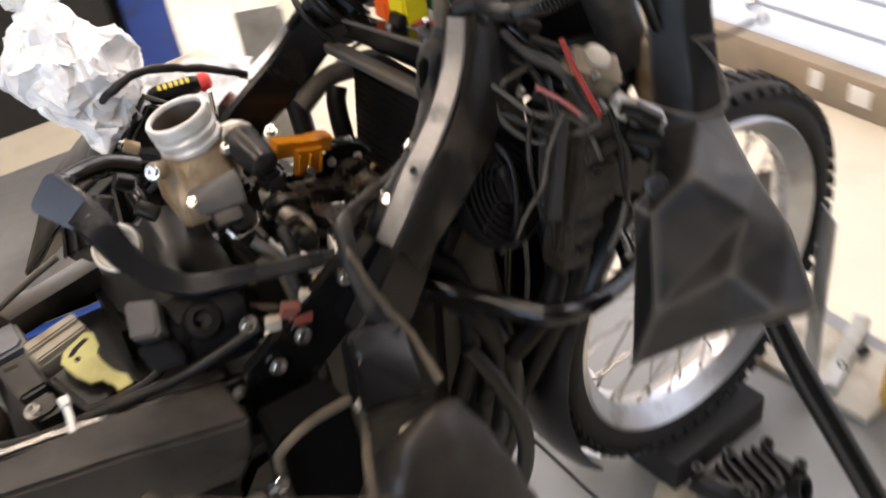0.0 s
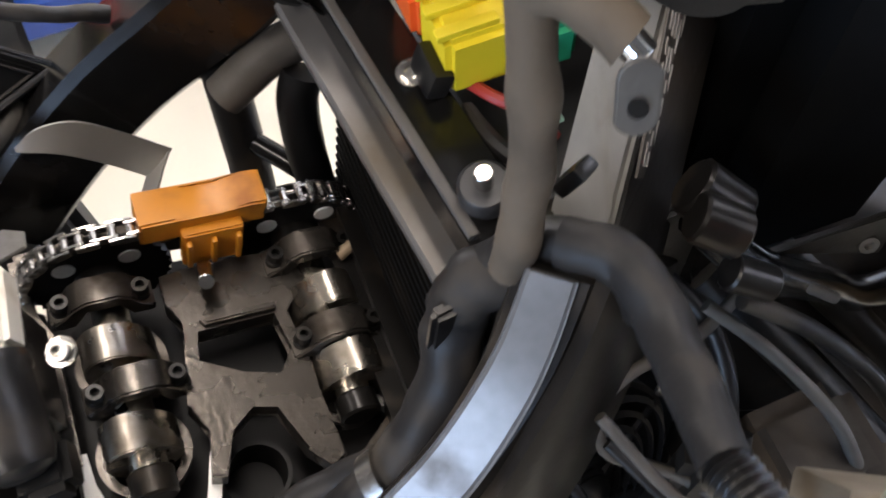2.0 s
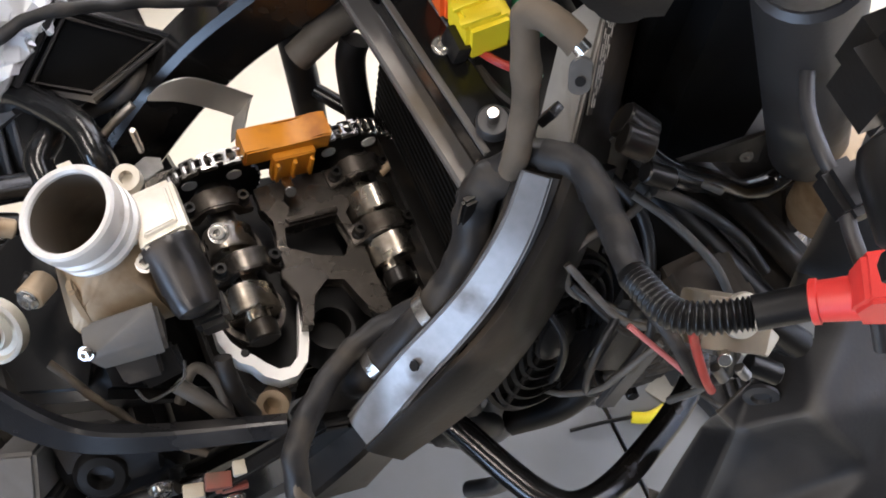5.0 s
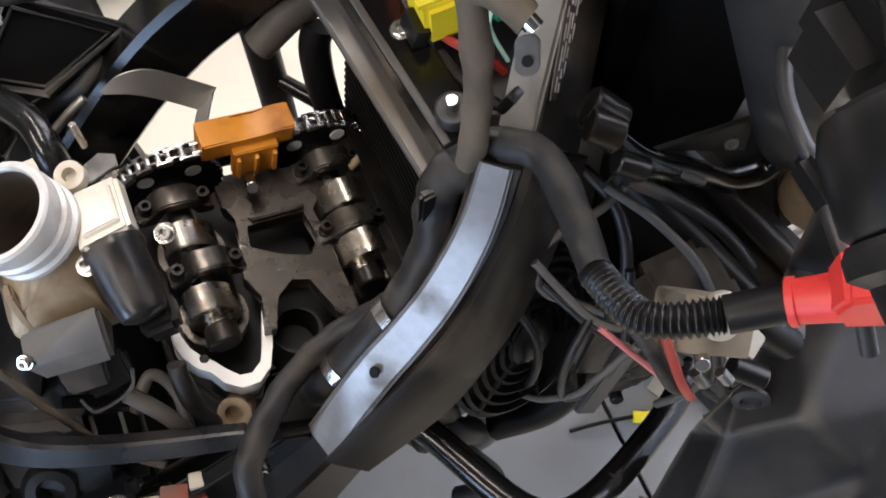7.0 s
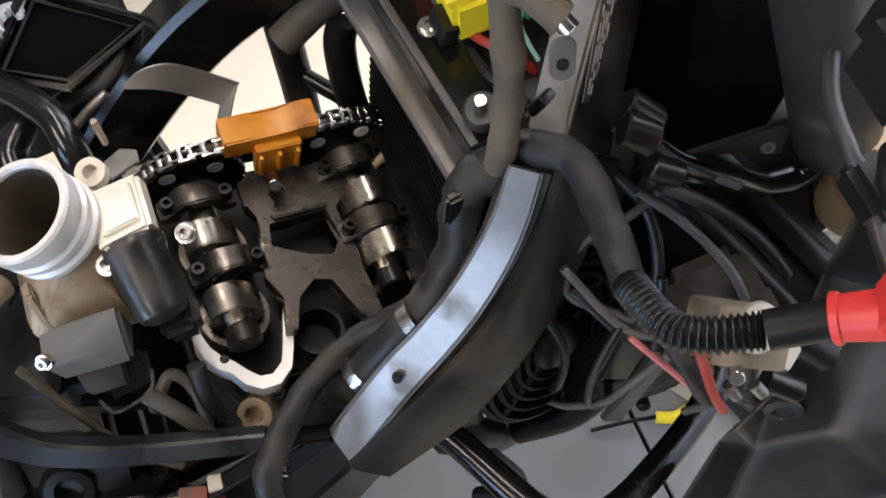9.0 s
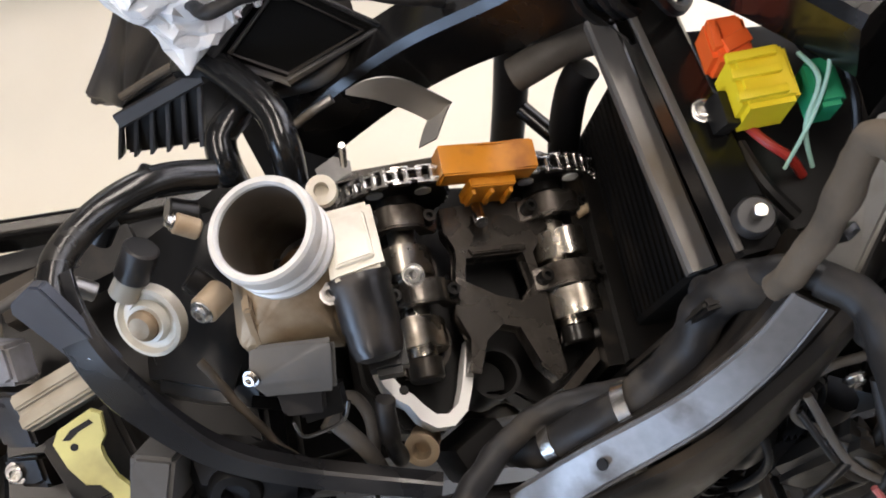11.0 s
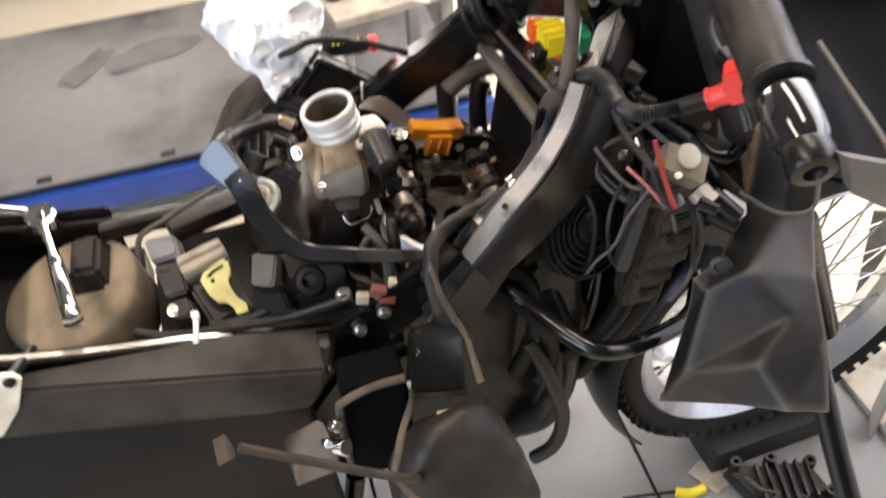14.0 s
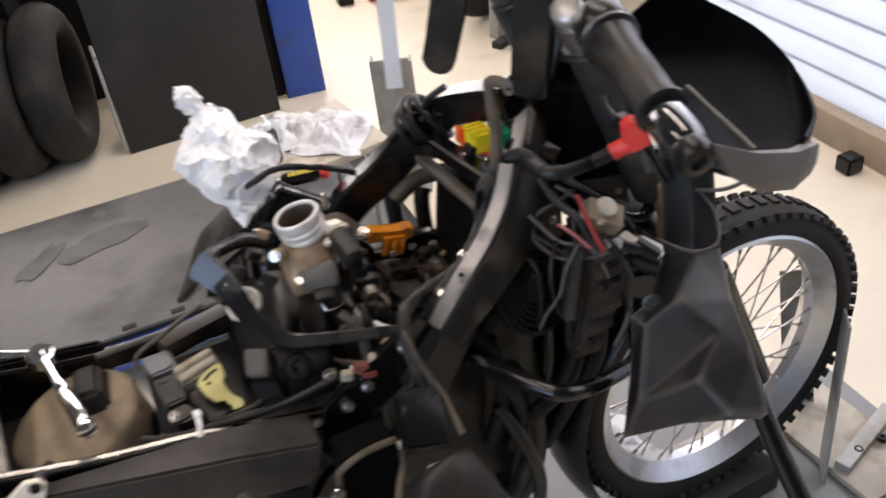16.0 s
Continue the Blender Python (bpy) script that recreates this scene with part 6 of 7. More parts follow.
for pts_, r_, m_ in (([(-0.385, -0.020, 0.790), (-0.378, -0.006, 0.806), (-0.345, 0.000, 0.818), (-0.310, 0.012, 0.826), (-0.280, 0.020, 0.832)], 0.0036, wire_grey), ([(-0.318, -0.135, 0.772), (-0.285, -0.142, 0.774), (-0.255, -0.142, 0.778), (-0.236, -0.128, 0.786), (-0.240, -0.110, 0.790)], 0.0042, tape), ([(-0.40, -0.115, 0.765), (-0.36, -0.135, 0.768), (-0.30, -0.146, 0.772), (-0.23, -0.158, 0.778), (-0.16, -0.168, 0.798)], 0.0052, tape)):
    part("wire", tube(pts_, r_, 10, 6), m_, bike)
# pale yellow tab with a round eye
key_u = V((1, 0.08, 0.05)).normalized()
key_v = V((-0.011, 0.055, 0.027))
key_v = (key_v - key_u * key_v.dot(key_u)).normalized()
KEY_M = Matrix.Translation((-0.301, -0.076, 0.800)) @ Matrix((key_u, key_v, key_u.cross(key_v))).transposed().to_4x4()
ky = part("fuse_puller", prism([(0.0006 * a, 0.0006 * b) for a, b in ((-32, -20), (-22, -6), (18, 7), (29, 0), (26, -25), (15, -36), (17, -50), (22, -74), (36, -90), (35, -106), (12, -106), (13, -90), (4, -76), (-12, -74), (-25, -50))], -0.0025, 0.0025, KEY_M, 0.0008), pale_yellow, bike, "pale yellow plastic lock tab")
part("tab_slot", prism([(0.0006 * a, 0.0006 * b) for a, b in ((-20, -18), (-8, -9), (14, -3), (18, -8), (0, -13), (-12, -20))], 0.0024, 0.0031, KEY_M), hole_dark, ky)
part("tab_eye", lathe(KEY_M @ Matrix.Translation((-0.006, -0.017, 0.0024)), [(0.0026, 0), (0.0026, 0.0007), (0, 0.0007)], 12), hole_dark, ky)
part("cable_tie", tube([(-0.330, -0.126, 0.782), (-0.330, -0.134, 0.787), (-0.332, -0.154, 0.786), (-0.335, -0.172, 0.780), (-0.336, -0.190, 0.764), (-0.336, -0.196, 0.752)], 0.0032, 8, 6), white_plain, bike, "white cable tie round the rail")
part("tie_head", box((-0.330, -0.134, 0.790), (0.009, 0.010, 0.008), (20, 0, 0), 0.002), white_plain, bike)
# side cover and lower panels
COVER = [(-0.206, -0.228, 0.76), (-0.3015, -0.222, 0.7825), (-0.402, -0.2, 0.7844), (-0.5006, -0.182, 0.7843), (-0.216, -0.24, 0.735), (-0.233, -0.238, 0.71), (-0.3118, -0.23, 0.7289), (-0.3961, -0.212, 0.7189), (-0.5433, -0.19, 0.7526)] + [(-0.62, -0.172, 0.815), (-0.62, -0.178, 0.735)]
part("side_cover", hull(COVER + [(x, -0.165, z) for x, y, z in COVER], 0.008), taupe_cover, bike, "dusty brown-grey side cover")
part("lower_cover", hull([(-0.235, -0.225, 0.700), (-0.62, -0.172, 0.738), (-0.60, -0.185, 0.42), (-0.22, -0.215, 0.36), (-0.235, -0.165, 0.700), (-0.62, -0.165, 0.752), (-0.60, -0.18, 0.42), (-0.22, -0.18, 0.36)], 0.008), matte_black, bike)
WFM = Matrix.Translation((0, -0.235, 0)) @ Euler((radians(90), 0, 0)).to_matrix().to_4x4()
place(0.002, 0.043, -0.053)
wf = part("tail_fairing", prism([(-0.501, 0.878), (-0.505, 0.888), (-0.519, 0.892), (-0.530, 0.884), (-0.545, 0.872), (-0.580, 0.886), (-0.626, 0.900), (-0.70, 0.925), (-0.76, 0.935), (-0.76, 0.74), (-0.62, 0.76), (-0.548, 0.800), (-0.520, 0.835)], -0.003, 0.003, WFM, 0.001), white_paint, bike, "cream-white tail fairing panel")
bolt(wf, (-0.512, -0.238, 0.880), (0, -1, 0.1), 0.005, 0.004, dark_steel)
part("fairing_stay", rod((-0.512, -0.233, 0.880), (-0.505, -0.17, 0.845), 0.006, 10), dark_steel, wf)
place()
part("rear_tyre", lathe(Matrix.Translation((-0.90, MID, 0.66)) @ Euler((radians(90), 0, 0)).to_matrix().to_4x4(), [(0.22 + 0.10 * max(0, math.cos(a)) + 0.02 * math.cos(a), 0.060 * math.sin(a)) for a in (2 * math.pi * k / 16 for k in range(16))], 56, closed=True), tyre_rubber, bike, "dusty rear tyre")
# black boxes and wiring below the frame plate
rb = part("relay_box", hull([(-0.112, -0.243, 0.809), (-0.058, -0.234, 0.798), (-0.116, -0.262, 0.800), (-0.060, -0.254, 0.790), (-0.126, -0.284, 0.756), (-0.068, -0.291, 0.744), (-0.112, -0.225, 0.79), (-0.058, -0.215, 0.78), (-0.126, -0.25, 0.735), (-0.068, -0.25, 0.73)], 0.004), black_plastic, bike, "dusty black relay box")
part("box_clip", box((-0.1215, -0.268, 0.752), (0.010, 0.008, 0.013), (30, 0, 10), 0.001), cream_plastic, rb, "pale clip")
part("box_lip", hull([(-0.127, -0.286, 0.758), (-0.067, -0.293, 0.746), (-0.127, -0.288, 0.752), (-0.067, -0.295, 0.740), (-0.12, -0.27, 0.750), (-0.07, -0.275, 0.74)], 0.0015), dusty_plastic, rb)
part("gap_plate", hull([(-0.105, -0.300, 0.735), (-0.070, -0.302, 0.735), (-0.105, -0.325, 0.700), (-0.066, -0.328, 0.708), (-0.105, -0.296, 0.732), (-0.070, -0.298, 0.732)], 0.001), cream_plastic, bike, "pale plate behind the side cover")
part("cover_bolt", rod((-0.083, -0.306, 0.722), (-0.085, -0.318, 0.728), 0.006, 10), dark_steel, bike)
# closed block in near-black in place of a shaded hollow
part("hollow_box", hull([(-0.196, -0.250, 0.742), (-0.125, -0.250, 0.742), (-0.200, -0.272, 0.60), (-0.125, -0.272, 0.60), (-0.196, -0.20, 0.742), (-0.125, -0.20, 0.742), (-0.200, -0.2, 0.60), (-0.125, -0.2, 0.60)], 0.004), hollow_shade, bike, "near-black block standing in for the dark hollow behind the foot rest")
part("box_rim", tube([(-0.203, -0.262, 0.62), (-0.203, -0.262, 0.725), (-0.196, -0.264, 0.746), (-0.165, -0.262, 0.756), (-0.128, -0.262, 0.757)], 0.0045, 10, 4), cloth_tube, bike, "dusty brown tube along the hollow")
for p, q, r in (((-0.214, -0.268, 0.715), (-0.208, -0.276, 0.722), 0.007), ((-0.214, -0.280, 0.690), (-0.204, -0.288, 0.697), 0.010), ((-0.226, -0.276, 0.70), (-0.222, -0.284, 0.706), 0.005)):
    part("foot_rest_bolt", rod(p, q, r, 12, 0.001), chrome, bike)
bm = hull([(-0.128, -0.333, 0.755), (-0.085, -0.322, 0.768), (-0.052, -0.319, 0.757), (-0.160, -0.352, 0.700), (-0.175, -0.372, 0.60), (-0.038, -0.345, 0.722), (0.000, -0.375, 0.60), (-0.020, -0.36, 0.67), (-0.085, -0.352, 0.748), (-0.10, -0.372, 0.69), (-0.13, -0.28, 0.70), (-0.17, -0.26, 0.60), (0.0, -0.27, 0.58), (-0.04, -0.27, 0.70)])
bmesh.ops.triangulate(bm, faces=bm.faces)
bmesh.ops.subdivide_edges(bm, edges=bm.edges, cuts=5, use_grid_fill=True)
for q in range(3):
    bmesh.ops.smooth_vert(bm, verts=bm.verts, factor=0.5, use_axis_x=True, use_axis_y=True, use_axis_z=True)
rough(bm, 0.003, 30)
part("foot_cover", bm, taupe_cover, bike, "dusty grey engine side cover", 70)
part("brake_pedal", tube([(-0.297, -0.354, 0.848), (-0.255, -0.358, 0.815), (-0.20, -0.368, 0.780), (-0.164, -0.375, 0.760), (-0.15, -0.372, 0.745), (-0.14, -0.35, 0.70)], 0.0048, 12, 6), casting_brown, bike, "dusty bare brake pedal")
part("pedal_tip", hull([(-0.312 + dx, -0.356 + dy, 0.852 + dz) for dx, dy, dz in ((-0.006, -0.016, 0.0), (0.008, -0.014, 0.004), (-0.008, 0.014, 0.002), (0.006, 0.016, 0.006), (0.012, -0.004, -0.008), (0.010, 0.006, -0.006))], 0.0015), casting_brown, bike)
part("wire", tube([(-0.120, -0.262, 0.752), (-0.124, -0.276, 0.738), (-0.145, -0.315, 0.742), (-0.158, -0.345, 0.745), (-0.164, -0.365, 0.745), (-0.150, -0.385, 0.722), (-0.140, -0.395, 0.68)], 0.0042, 12, 8), cloth_tube, bike, "beige sleeved wire")
part("foot_peg", hull([(-0.27, -0.24, 0.68), (-0.22, -0.24, 0.70), (-0.27, -0.30, 0.66), (-0.21, -0.30, 0.67), (-0.27, -0.24, 0.66), (-0.22, -0.24, 0.67)], 0.004), dark_steel, bike)
for p in ((0.040, -0.13, 0.72), (-0.05, -0.14, 0.74), (0.05, -0.145, 0.78)):
    part("bracket_block", box(p, (0.04, 0.03, 0.05), (20, 15, 30), 0.005), matte_black, bike)
# spar mark
part("drain_hole", lathe(axis_frame((0.0135, -0.1755, 0.8868), (-0.62, -0.05, 0.78)), [(0.0034, 0), (0.0034, 0.0012), (0, 0.0012)], 12), hole_dark, bike)

ip = part("inner_panel", hull([(0.215, -0.085, 0.862), (0.255, -0.075, 0.865), (0.330, -0.215, 0.800), (0.285, -0.232, 0.795), (0.215, -0.085, 0.848), (0.255, -0.075, 0.85), (0.33, -0.215, 0.785), (0.285, -0.232, 0.78)], 0.004), dusty_plastic, bike, "dusty brown inner panel")
part("panel_rib", tube([(0.232, -0.085, 0.868), (0.270, -0.150, 0.842), (0.308, -0.222, 0.805)], 0.009, 10, 4), dusty_plastic, ip)
part("panel_rib", tube([(0.205, -0.110, 0.865), (0.232, -0.160, 0.845), (0.262, -0.222, 0.82)], 0.010, 10, 4), rubber, ip)
part("lower_shell", hull([(0.20, -0.09, 0.86), (0.35, -0.06, 0.86), (0.30, -0.20, 0.80), (0.20, -0.16, 0.78), (0.22, -0.08, 0.74), (0.34, -0.05, 0.78), (0.30, -0.18, 0.72)], 0.008), black_plastic, bike)
for n_, pts_, r_, m_ in (
    ("wire", [(0.115, -0.165, 0.93), (0.135, -0.20, 0.905), (0.155, -0.215, 0.90), (0.175, -0.225, 0.885), (0.185, -0.235, 0.85)], 0.0024, wire_grey),
    ("wire", [(0.12, -0.17, 0.90), (0.14, -0.205, 0.885), (0.16, -0.21, 0.86), (0.15, -0.215, 0.82)], 0.0022, rubber),
    ("wire", [(0.16, -0.19, 0.93), (0.15, -0.215, 0.90), (0.14, -0.225, 0.86), (0.135, -0.22, 0.80), (0.15, -0.20, 0.74)], 0.003, rubber),
    ("wire", [(0.10, -0.16, 0.88), (0.11, -0.19, 0.86), (0.105, -0.20, 0.80), (0.09, -0.19, 0.76)], 0.0028, rubber),
    ("wire", [(0.205, -0.225, 0.88), (0.215, -0.24, 0.84), (0.205, -0.245, 0.78), (0.19, -0.24, 0.74)], 0.003, wire_grey),
    ("hose", [(0.17, -0.16, 0.76), (0.16, -0.19, 0.70), (0.13, -0.20, 0.66), (0.09, -0.19, 0.62)], 0.013, matte_black),
    ("hose", [(0.22, -0.15, 0.72), (0.20, -0.17, 0.66), (0.16, -0.16, 0.58), (0.13, -0.14, 0.50)], 0.016, matte_black),
    ("hose", [(0.02, -0.16, 0.78), (0.045, -0.175, 0.74), (0.05, -0.18, 0.66), (0.03, -0.17, 0.58)], 0.012, matte_black),
):
    part(n_, tube(pts_, r_, 10, 6), m_, bike)

part("water_port", lathe(axis_frame((-0.084, -0.138, 0.786), (-0.2, -0.5, 0.85)), [(0.0105, -0.02), (0.0105, -0.004), (0.0118, -0.003), (0.0118, 0.0), (0.0095, 0.001), (0.0065, 0.001), (0.006, -0.010)], 22), tan_alu, bike, "stub with a pale sealing ring")
part("rubber_channel", tube([(-0.262, -0.040, 0.922), (-0.258, -0.010, 0.916), (-0.236, 0.018, 0.906), (-0.206, 0.034, 0.898), (-0.176, 0.040, 0.880)], 0.0095, 14, 8), gloss_rubber, bike, "black rubber channel round the throttle well")

# added filler that keeps the gap between beam and fan dark
part("inner_plate", hull([(0.070, -0.118, 0.955), (0.190, -0.108, 0.950), (0.200, -0.108, 0.72), (0.045, -0.122, 0.72), (0.070, -0.112, 0.955), (0.190, -0.102, 0.950), (0.200, -0.102, 0.72), (0.045, -0.116, 0.72)], 0.002), dark_steel, bike, "added dark plate filling the shaded gap beside the radiator")
# added arc that darkens the gap between engine and tyre
mg = []
for k in range(15):
    a = radians(112 + 7.5 * k)
    rr = 0.322
    c = V((WC.x, WC.y, WC.z)) + V((0.998 * math.cos(a), 0.061 * math.cos(a), math.sin(a))) * rr
    side = V((0.061, -0.998, 0.0))
    out = V((math.cos(a), 0.0, math.sin(a)))
    mg.append([c + side * s - out * (0.018 * (abs(s) / 0.062) ** 3) for s in (-0.062, -0.052, -0.03, 0.0, 0.03, 0.052, 0.062)])
part("mudguard", sheet(mg, 0.003), black_plastic, bike, "added black mudguard filling the dark gap behind the front wheel")
for k, (pts_, r_, m_) in enumerate((
    ([(-0.13, -0.118, 0.850), (-0.118, -0.132, 0.835), (-0.112, -0.142, 0.815), (-0.11, -0.15, 0.79)], 0.0055, wire_grey),
    ([(0.135, -0.200, 0.905), (0.118, -0.212, 0.890), (0.112, -0.220, 0.860), (0.118, -0.222, 0.820), (0.135, -0.22, 0.79)], 0.0026, rubber),
    ([(0.150, -0.225, 0.910), (0.128, -0.228, 0.880), (0.120, -0.226, 0.845), (0.105, -0.215, 0.81), (0.10, -0.20, 0.77)], 0.0022, wire_grey),
    ([(0.19, -0.24, 0.905), (0.195, -0.25, 0.87), (0.20, -0.25, 0.83), (0.21, -0.245, 0.79)], 0.0032, rubber),
    ([(0.175, -0.150, 0.952), (0.20, -0.165, 0.935), (0.225, -0.185, 0.91), (0.24, -0.205, 0.885)], 0.0038, rubber),
    ([(0.165, -0.145, 0.945), (0.185, -0.168, 0.93), (0.20, -0.195, 0.915), (0.205, -0.215, 0.90)], 0.0028, wire_grey),
)):
    part("hose", tube(pts_, r_, 10, 7), m_, bike)

place(0.002, 0.045, -0.050)
tl = part("tail_disc", lathe(axis_frame((-0.668, -0.245, 0.905), (0.15, -0.75, 0.6)), [(0.052, -0.012), (0.056, -0.008), (0.056, 0.0), (0.050, 0.003), (0.0, 0.003)], 36), black_plastic, bike, "black rimmed round cap")
part("disc_face", lathe(axis_frame((-0.668, -0.245, 0.905), (0.15, -0.75, 0.6)), [(0.047, 0.003), (0.046, 0.006), (0.030, 0.007), (0.028, 0.0045), (0.0, 0.0045)], 36), white_paint, tl, "white round face")
place()

for k in range(6):
    s = 0.004 * k
    pts_ = [(0.066 + s, 0.078 - 0.5 * s, 0.962 - s), (0.046 + s, 0.104 + 0.3 * s, 0.938), (0.052 + s, 0.124, 0.908 + 0.5 * s), (0.078 + s, 0.126 - s, 0.896), (0.100 + 0.5 * s, 0.104, 0.912 + s), (0.098 + 0.6 * s, 0.086 - s, 0.950 + s), (0.078 + s, 0.074, 0.972)]
    part("cable_loop", tube([V(p) + noise.noise_vector(V(p) * 30 + V((k, 0, 0))) * 0.004 for p in pts_], 0.0042, 10, 7), rubber, bike)
part("hanging_hose", tube([(0.040, -0.185, 0.66), (0.062, -0.205, 0.60), (0.078, -0.22, 0.53), (0.070, -0.22, 0.46), (0.045, -0.21, 0.42)], 0.010, 12, 8), rubber, bike, "black hose curling below the frame")
part("flap", hull([(0.075, 0.04, 0.945), (0.088, 0.05, 0.915), (0.080, 0.075, 0.905), (0.062, 0.07, 0.935), (0.075, 0.043, 0.945), (0.088, 0.053, 0.915)], 0.001), rubber, bike)

# added plate: hides the bright floor where the gap lies in deep shade
part("frame_shield", hull([(0.150, -0.045, 0.80), (0.285, -0.045, 0.78), (0.300, -0.045, 0.50), (0.140, -0.045, 0.42), (0.150, -0.032, 0.80), (0.285, -0.032, 0.78), (0.300, -0.032, 0.50), (0.140, -0.032, 0.42)], 0.003), hollow_shade, bike, "added near-black plate filling the dark gap behind the radiator")

part("clutch_cable", tube([(0.262, -0.100, 1.13), (0.240, -0.138, 1.07), (0.220, -0.170, 1.055), (0.213, -0.198, 1.052), (0.214, -0.215, 1.048), (0.208, -0.233, 1.046), (0.204, -0.262, 1.040), (0.205, -0.285, 1.020)], 0.0038, 12, 8), grey_plastic, bike, "grey control cable")
part("cable_boot", hull([(0.216 + dx, -0.216 + dy, 1.050 + dz) for dx in (-0.010, 0.010) for dy in (-0.015, 0.013) for dz in (-0.012, 0.007)], 0.004), rubber, bike, "black rubber cable boot")
for c, s, r, m_ in (((-0.150, -0.176, 0.800), (0.014, 0.010, 0.012), (0, 10, -12), cream_plastic), ((-0.132, -0.177, 0.806), (0.017, 0.011, 0.013), (0, 18, -14), faded_red), ((-0.114, -0.176, 0.811), (0.012, 0.010, 0.012), (0, 14, -10), cream_plastic), ((-0.126, -0.180, 0.796), (0.022, 0.010, 0.010), (0, 12, -8), faded_red)):
    part("connector", box(c, s, r, 0.0015), m_, bike)
for p, d in (((-0.20, -0.186, 0.755), (0, -1, 0.1)), ((0.152, -0.158, 0.905), (0.1, -1, 0.2))):
    bolt(bike, p, d, 0.005, 0.005, steel)

# turns of black cable round the far frame beam
turn_c, turn_d = V((0.088, 0.098, 0.952)), V((0.045, -0.027, 0.040)).normalized()
turn_a = turn_d.cross(V((0, 0, 1))).normalized()
turn_b = turn_d.cross(turn_a)
for k in range(5):
    o = turn_c + turn_d * (0.010 * (k - 2)) + turn_a * (0.003 * math.sin(k * 2.3)) + turn_b * (0.004 * math.cos(k * 1.7))
    r = 0.037 + 0.003 * math.sin(k * 3.1)
    tilt = 0.25 * math.sin(k * 1.9)
    part("cable_turn", tube([o + turn_a * r * math.cos(a) + turn_b * r * math.sin(a) + turn_d * (tilt * r * math.cos(a)) for a in (2 * math.pi * q / 14 for q in range(14))], 0.0042, 8, 2, True), rubber, bike, "loop of black cable")
# added sheet that keeps the space between the rails dark
part("inner_mudguard", hull([(-0.80, -0.155, 0.790), (-0.80, 0.060, 0.760), (-0.475, -0.150, 0.728), (-0.475, 0.060, 0.712), (-0.80, -0.155, 0.780), (-0.80, 0.060, 0.750), (-0.475, -0.150, 0.718), (-0.475, 0.060, 0.702)], 0.004), matte_black, bike, "added black inner mudguard closing the dark gap under the seat rails")

# added sheet that blocks the view across to the other lift
part("far_side_cover", hull([(-0.80, 0.082, 0.845), (-0.42, 0.082, 0.782), (-0.80, 0.094, 0.845), (-0.42, 0.094, 0.782), (-0.80, 0.10, 0.62), (-0.42, 0.10, 0.58), (-0.80, 0.115, 0.62), (-0.42, 0.115, 0.58)], 0.004), matte_black, bike, "added black sheet keeping the view under the seat rail dark")

# ---------------------------------------------------------------- loose things on and round the bike
ra = thing("ratchet_wrench", (-0.47, 0.0, 0.83), "chrome ratchet wrench lying across the seat rails", "wrench")
part("handle", lathe(axis_frame((-0.493, 0.068, 0.797), V((-0.447, -0.140, 0.826)) - V((-0.493, 0.068, 0.797))), [(0.0065, 0), (0.0065, 0.07), (0.0085, 0.085), (0.0085, 0.10), (0.0070, 0.104), (0.0098, 0.112), (0.0098, 0.185), (0.0072, 0.19), (0.0105, 0.197), (0.0105, 0.207), (0.004, 0.209)], 20), chrome, ra)
part("head", lathe(axis_frame((-0.497, 0.080, 0.783), (0.05, -0.1, 1)), [(0.013, 0), (0.019, 0.003), (0.019, 0.018), (0.015, 0.022), (0.006, 0.022), (0.006, 0.026), (0, 0.026)], 24), chrome, ra)
part("second_handle", tube([(-0.508, 0.092, 0.790), (-0.56, 0.105, 0.803), (-0.62, 0.122, 0.822), (-0.72, 0.14, 0.85)], 0.009, 14, 4), chrome, ra)

# airbox lid, film bag, rags, trolley beyond the bike
ab = thing("airbox_lid", (-0.20, 0.20, 0.10), "black ribbed airbox lid leaning beside the engine", "airbox lid")
LID = [V(p) for p in ((-0.3145, 0.2137, 0.710), (-0.3001, 0.196, 0.720), (-0.2557, 0.1447, 0.795), (-0.1905, 0.1521, 0.820), (-0.1629, 0.1466, 0.850), (-0.155, 0.222, 0.872), (-0.2429, 0.2577, 0.795))]
part("lid", rough(hull(LID + [p + V((0.010, 0.018, -0.012)) for p in LID], 0.004), 0.003, 40, 3), dusty_plastic, ab, "scuffed dark felt-covered lid")
rdg = part("ridge", beam([(-0.258, 0.1410, 0.800), (-0.2223, 0.1455, 0.814), (-0.188, 0.149, 0.828)], [(0.2, 0.6, -0.7)] * 3, 0.013, 0.012, 4), grey_plastic, ab, "grey moulded ridge")
part("seal_edge", tube([(-0.250, 0.1475, 0.809), (-0.222, 0.1520, 0.821), (-0.195, 0.155, 0.832)], 0.0030, 8, 6), cloth_tube, rdg)
RB_T, RB_B = (V((-0.2543, 0.1395, 0.797)), V((-0.1899, 0.1470, 0.820))), (V((-0.2665, 0.127, 0.762)), V((-0.2003, 0.1150, 0.780)))
part("rib_box", hull([*RB_T, *RB_B] + [p + V((0.012, 0.020, -0.030)) for p in (*RB_T, *RB_B)], 0.003), black_plastic, ab)
for k in range(6):
    u = k / 5
    p, q = RB_T[0].lerp(RB_T[1], u), RB_B[0].lerp(RB_B[1], u)
    e = (RB_T[1] - RB_T[0]).normalized() * 0.0022
    n = V((-0.12, -0.62, 0.55)) * 0.012
    part("rib", hull([p + e, p - e, q + e, q - e, p + n * 0.3 + e, p + n * 0.3 - e, q + n + e, q + n - e], 0.0008), grey_plastic, ab)
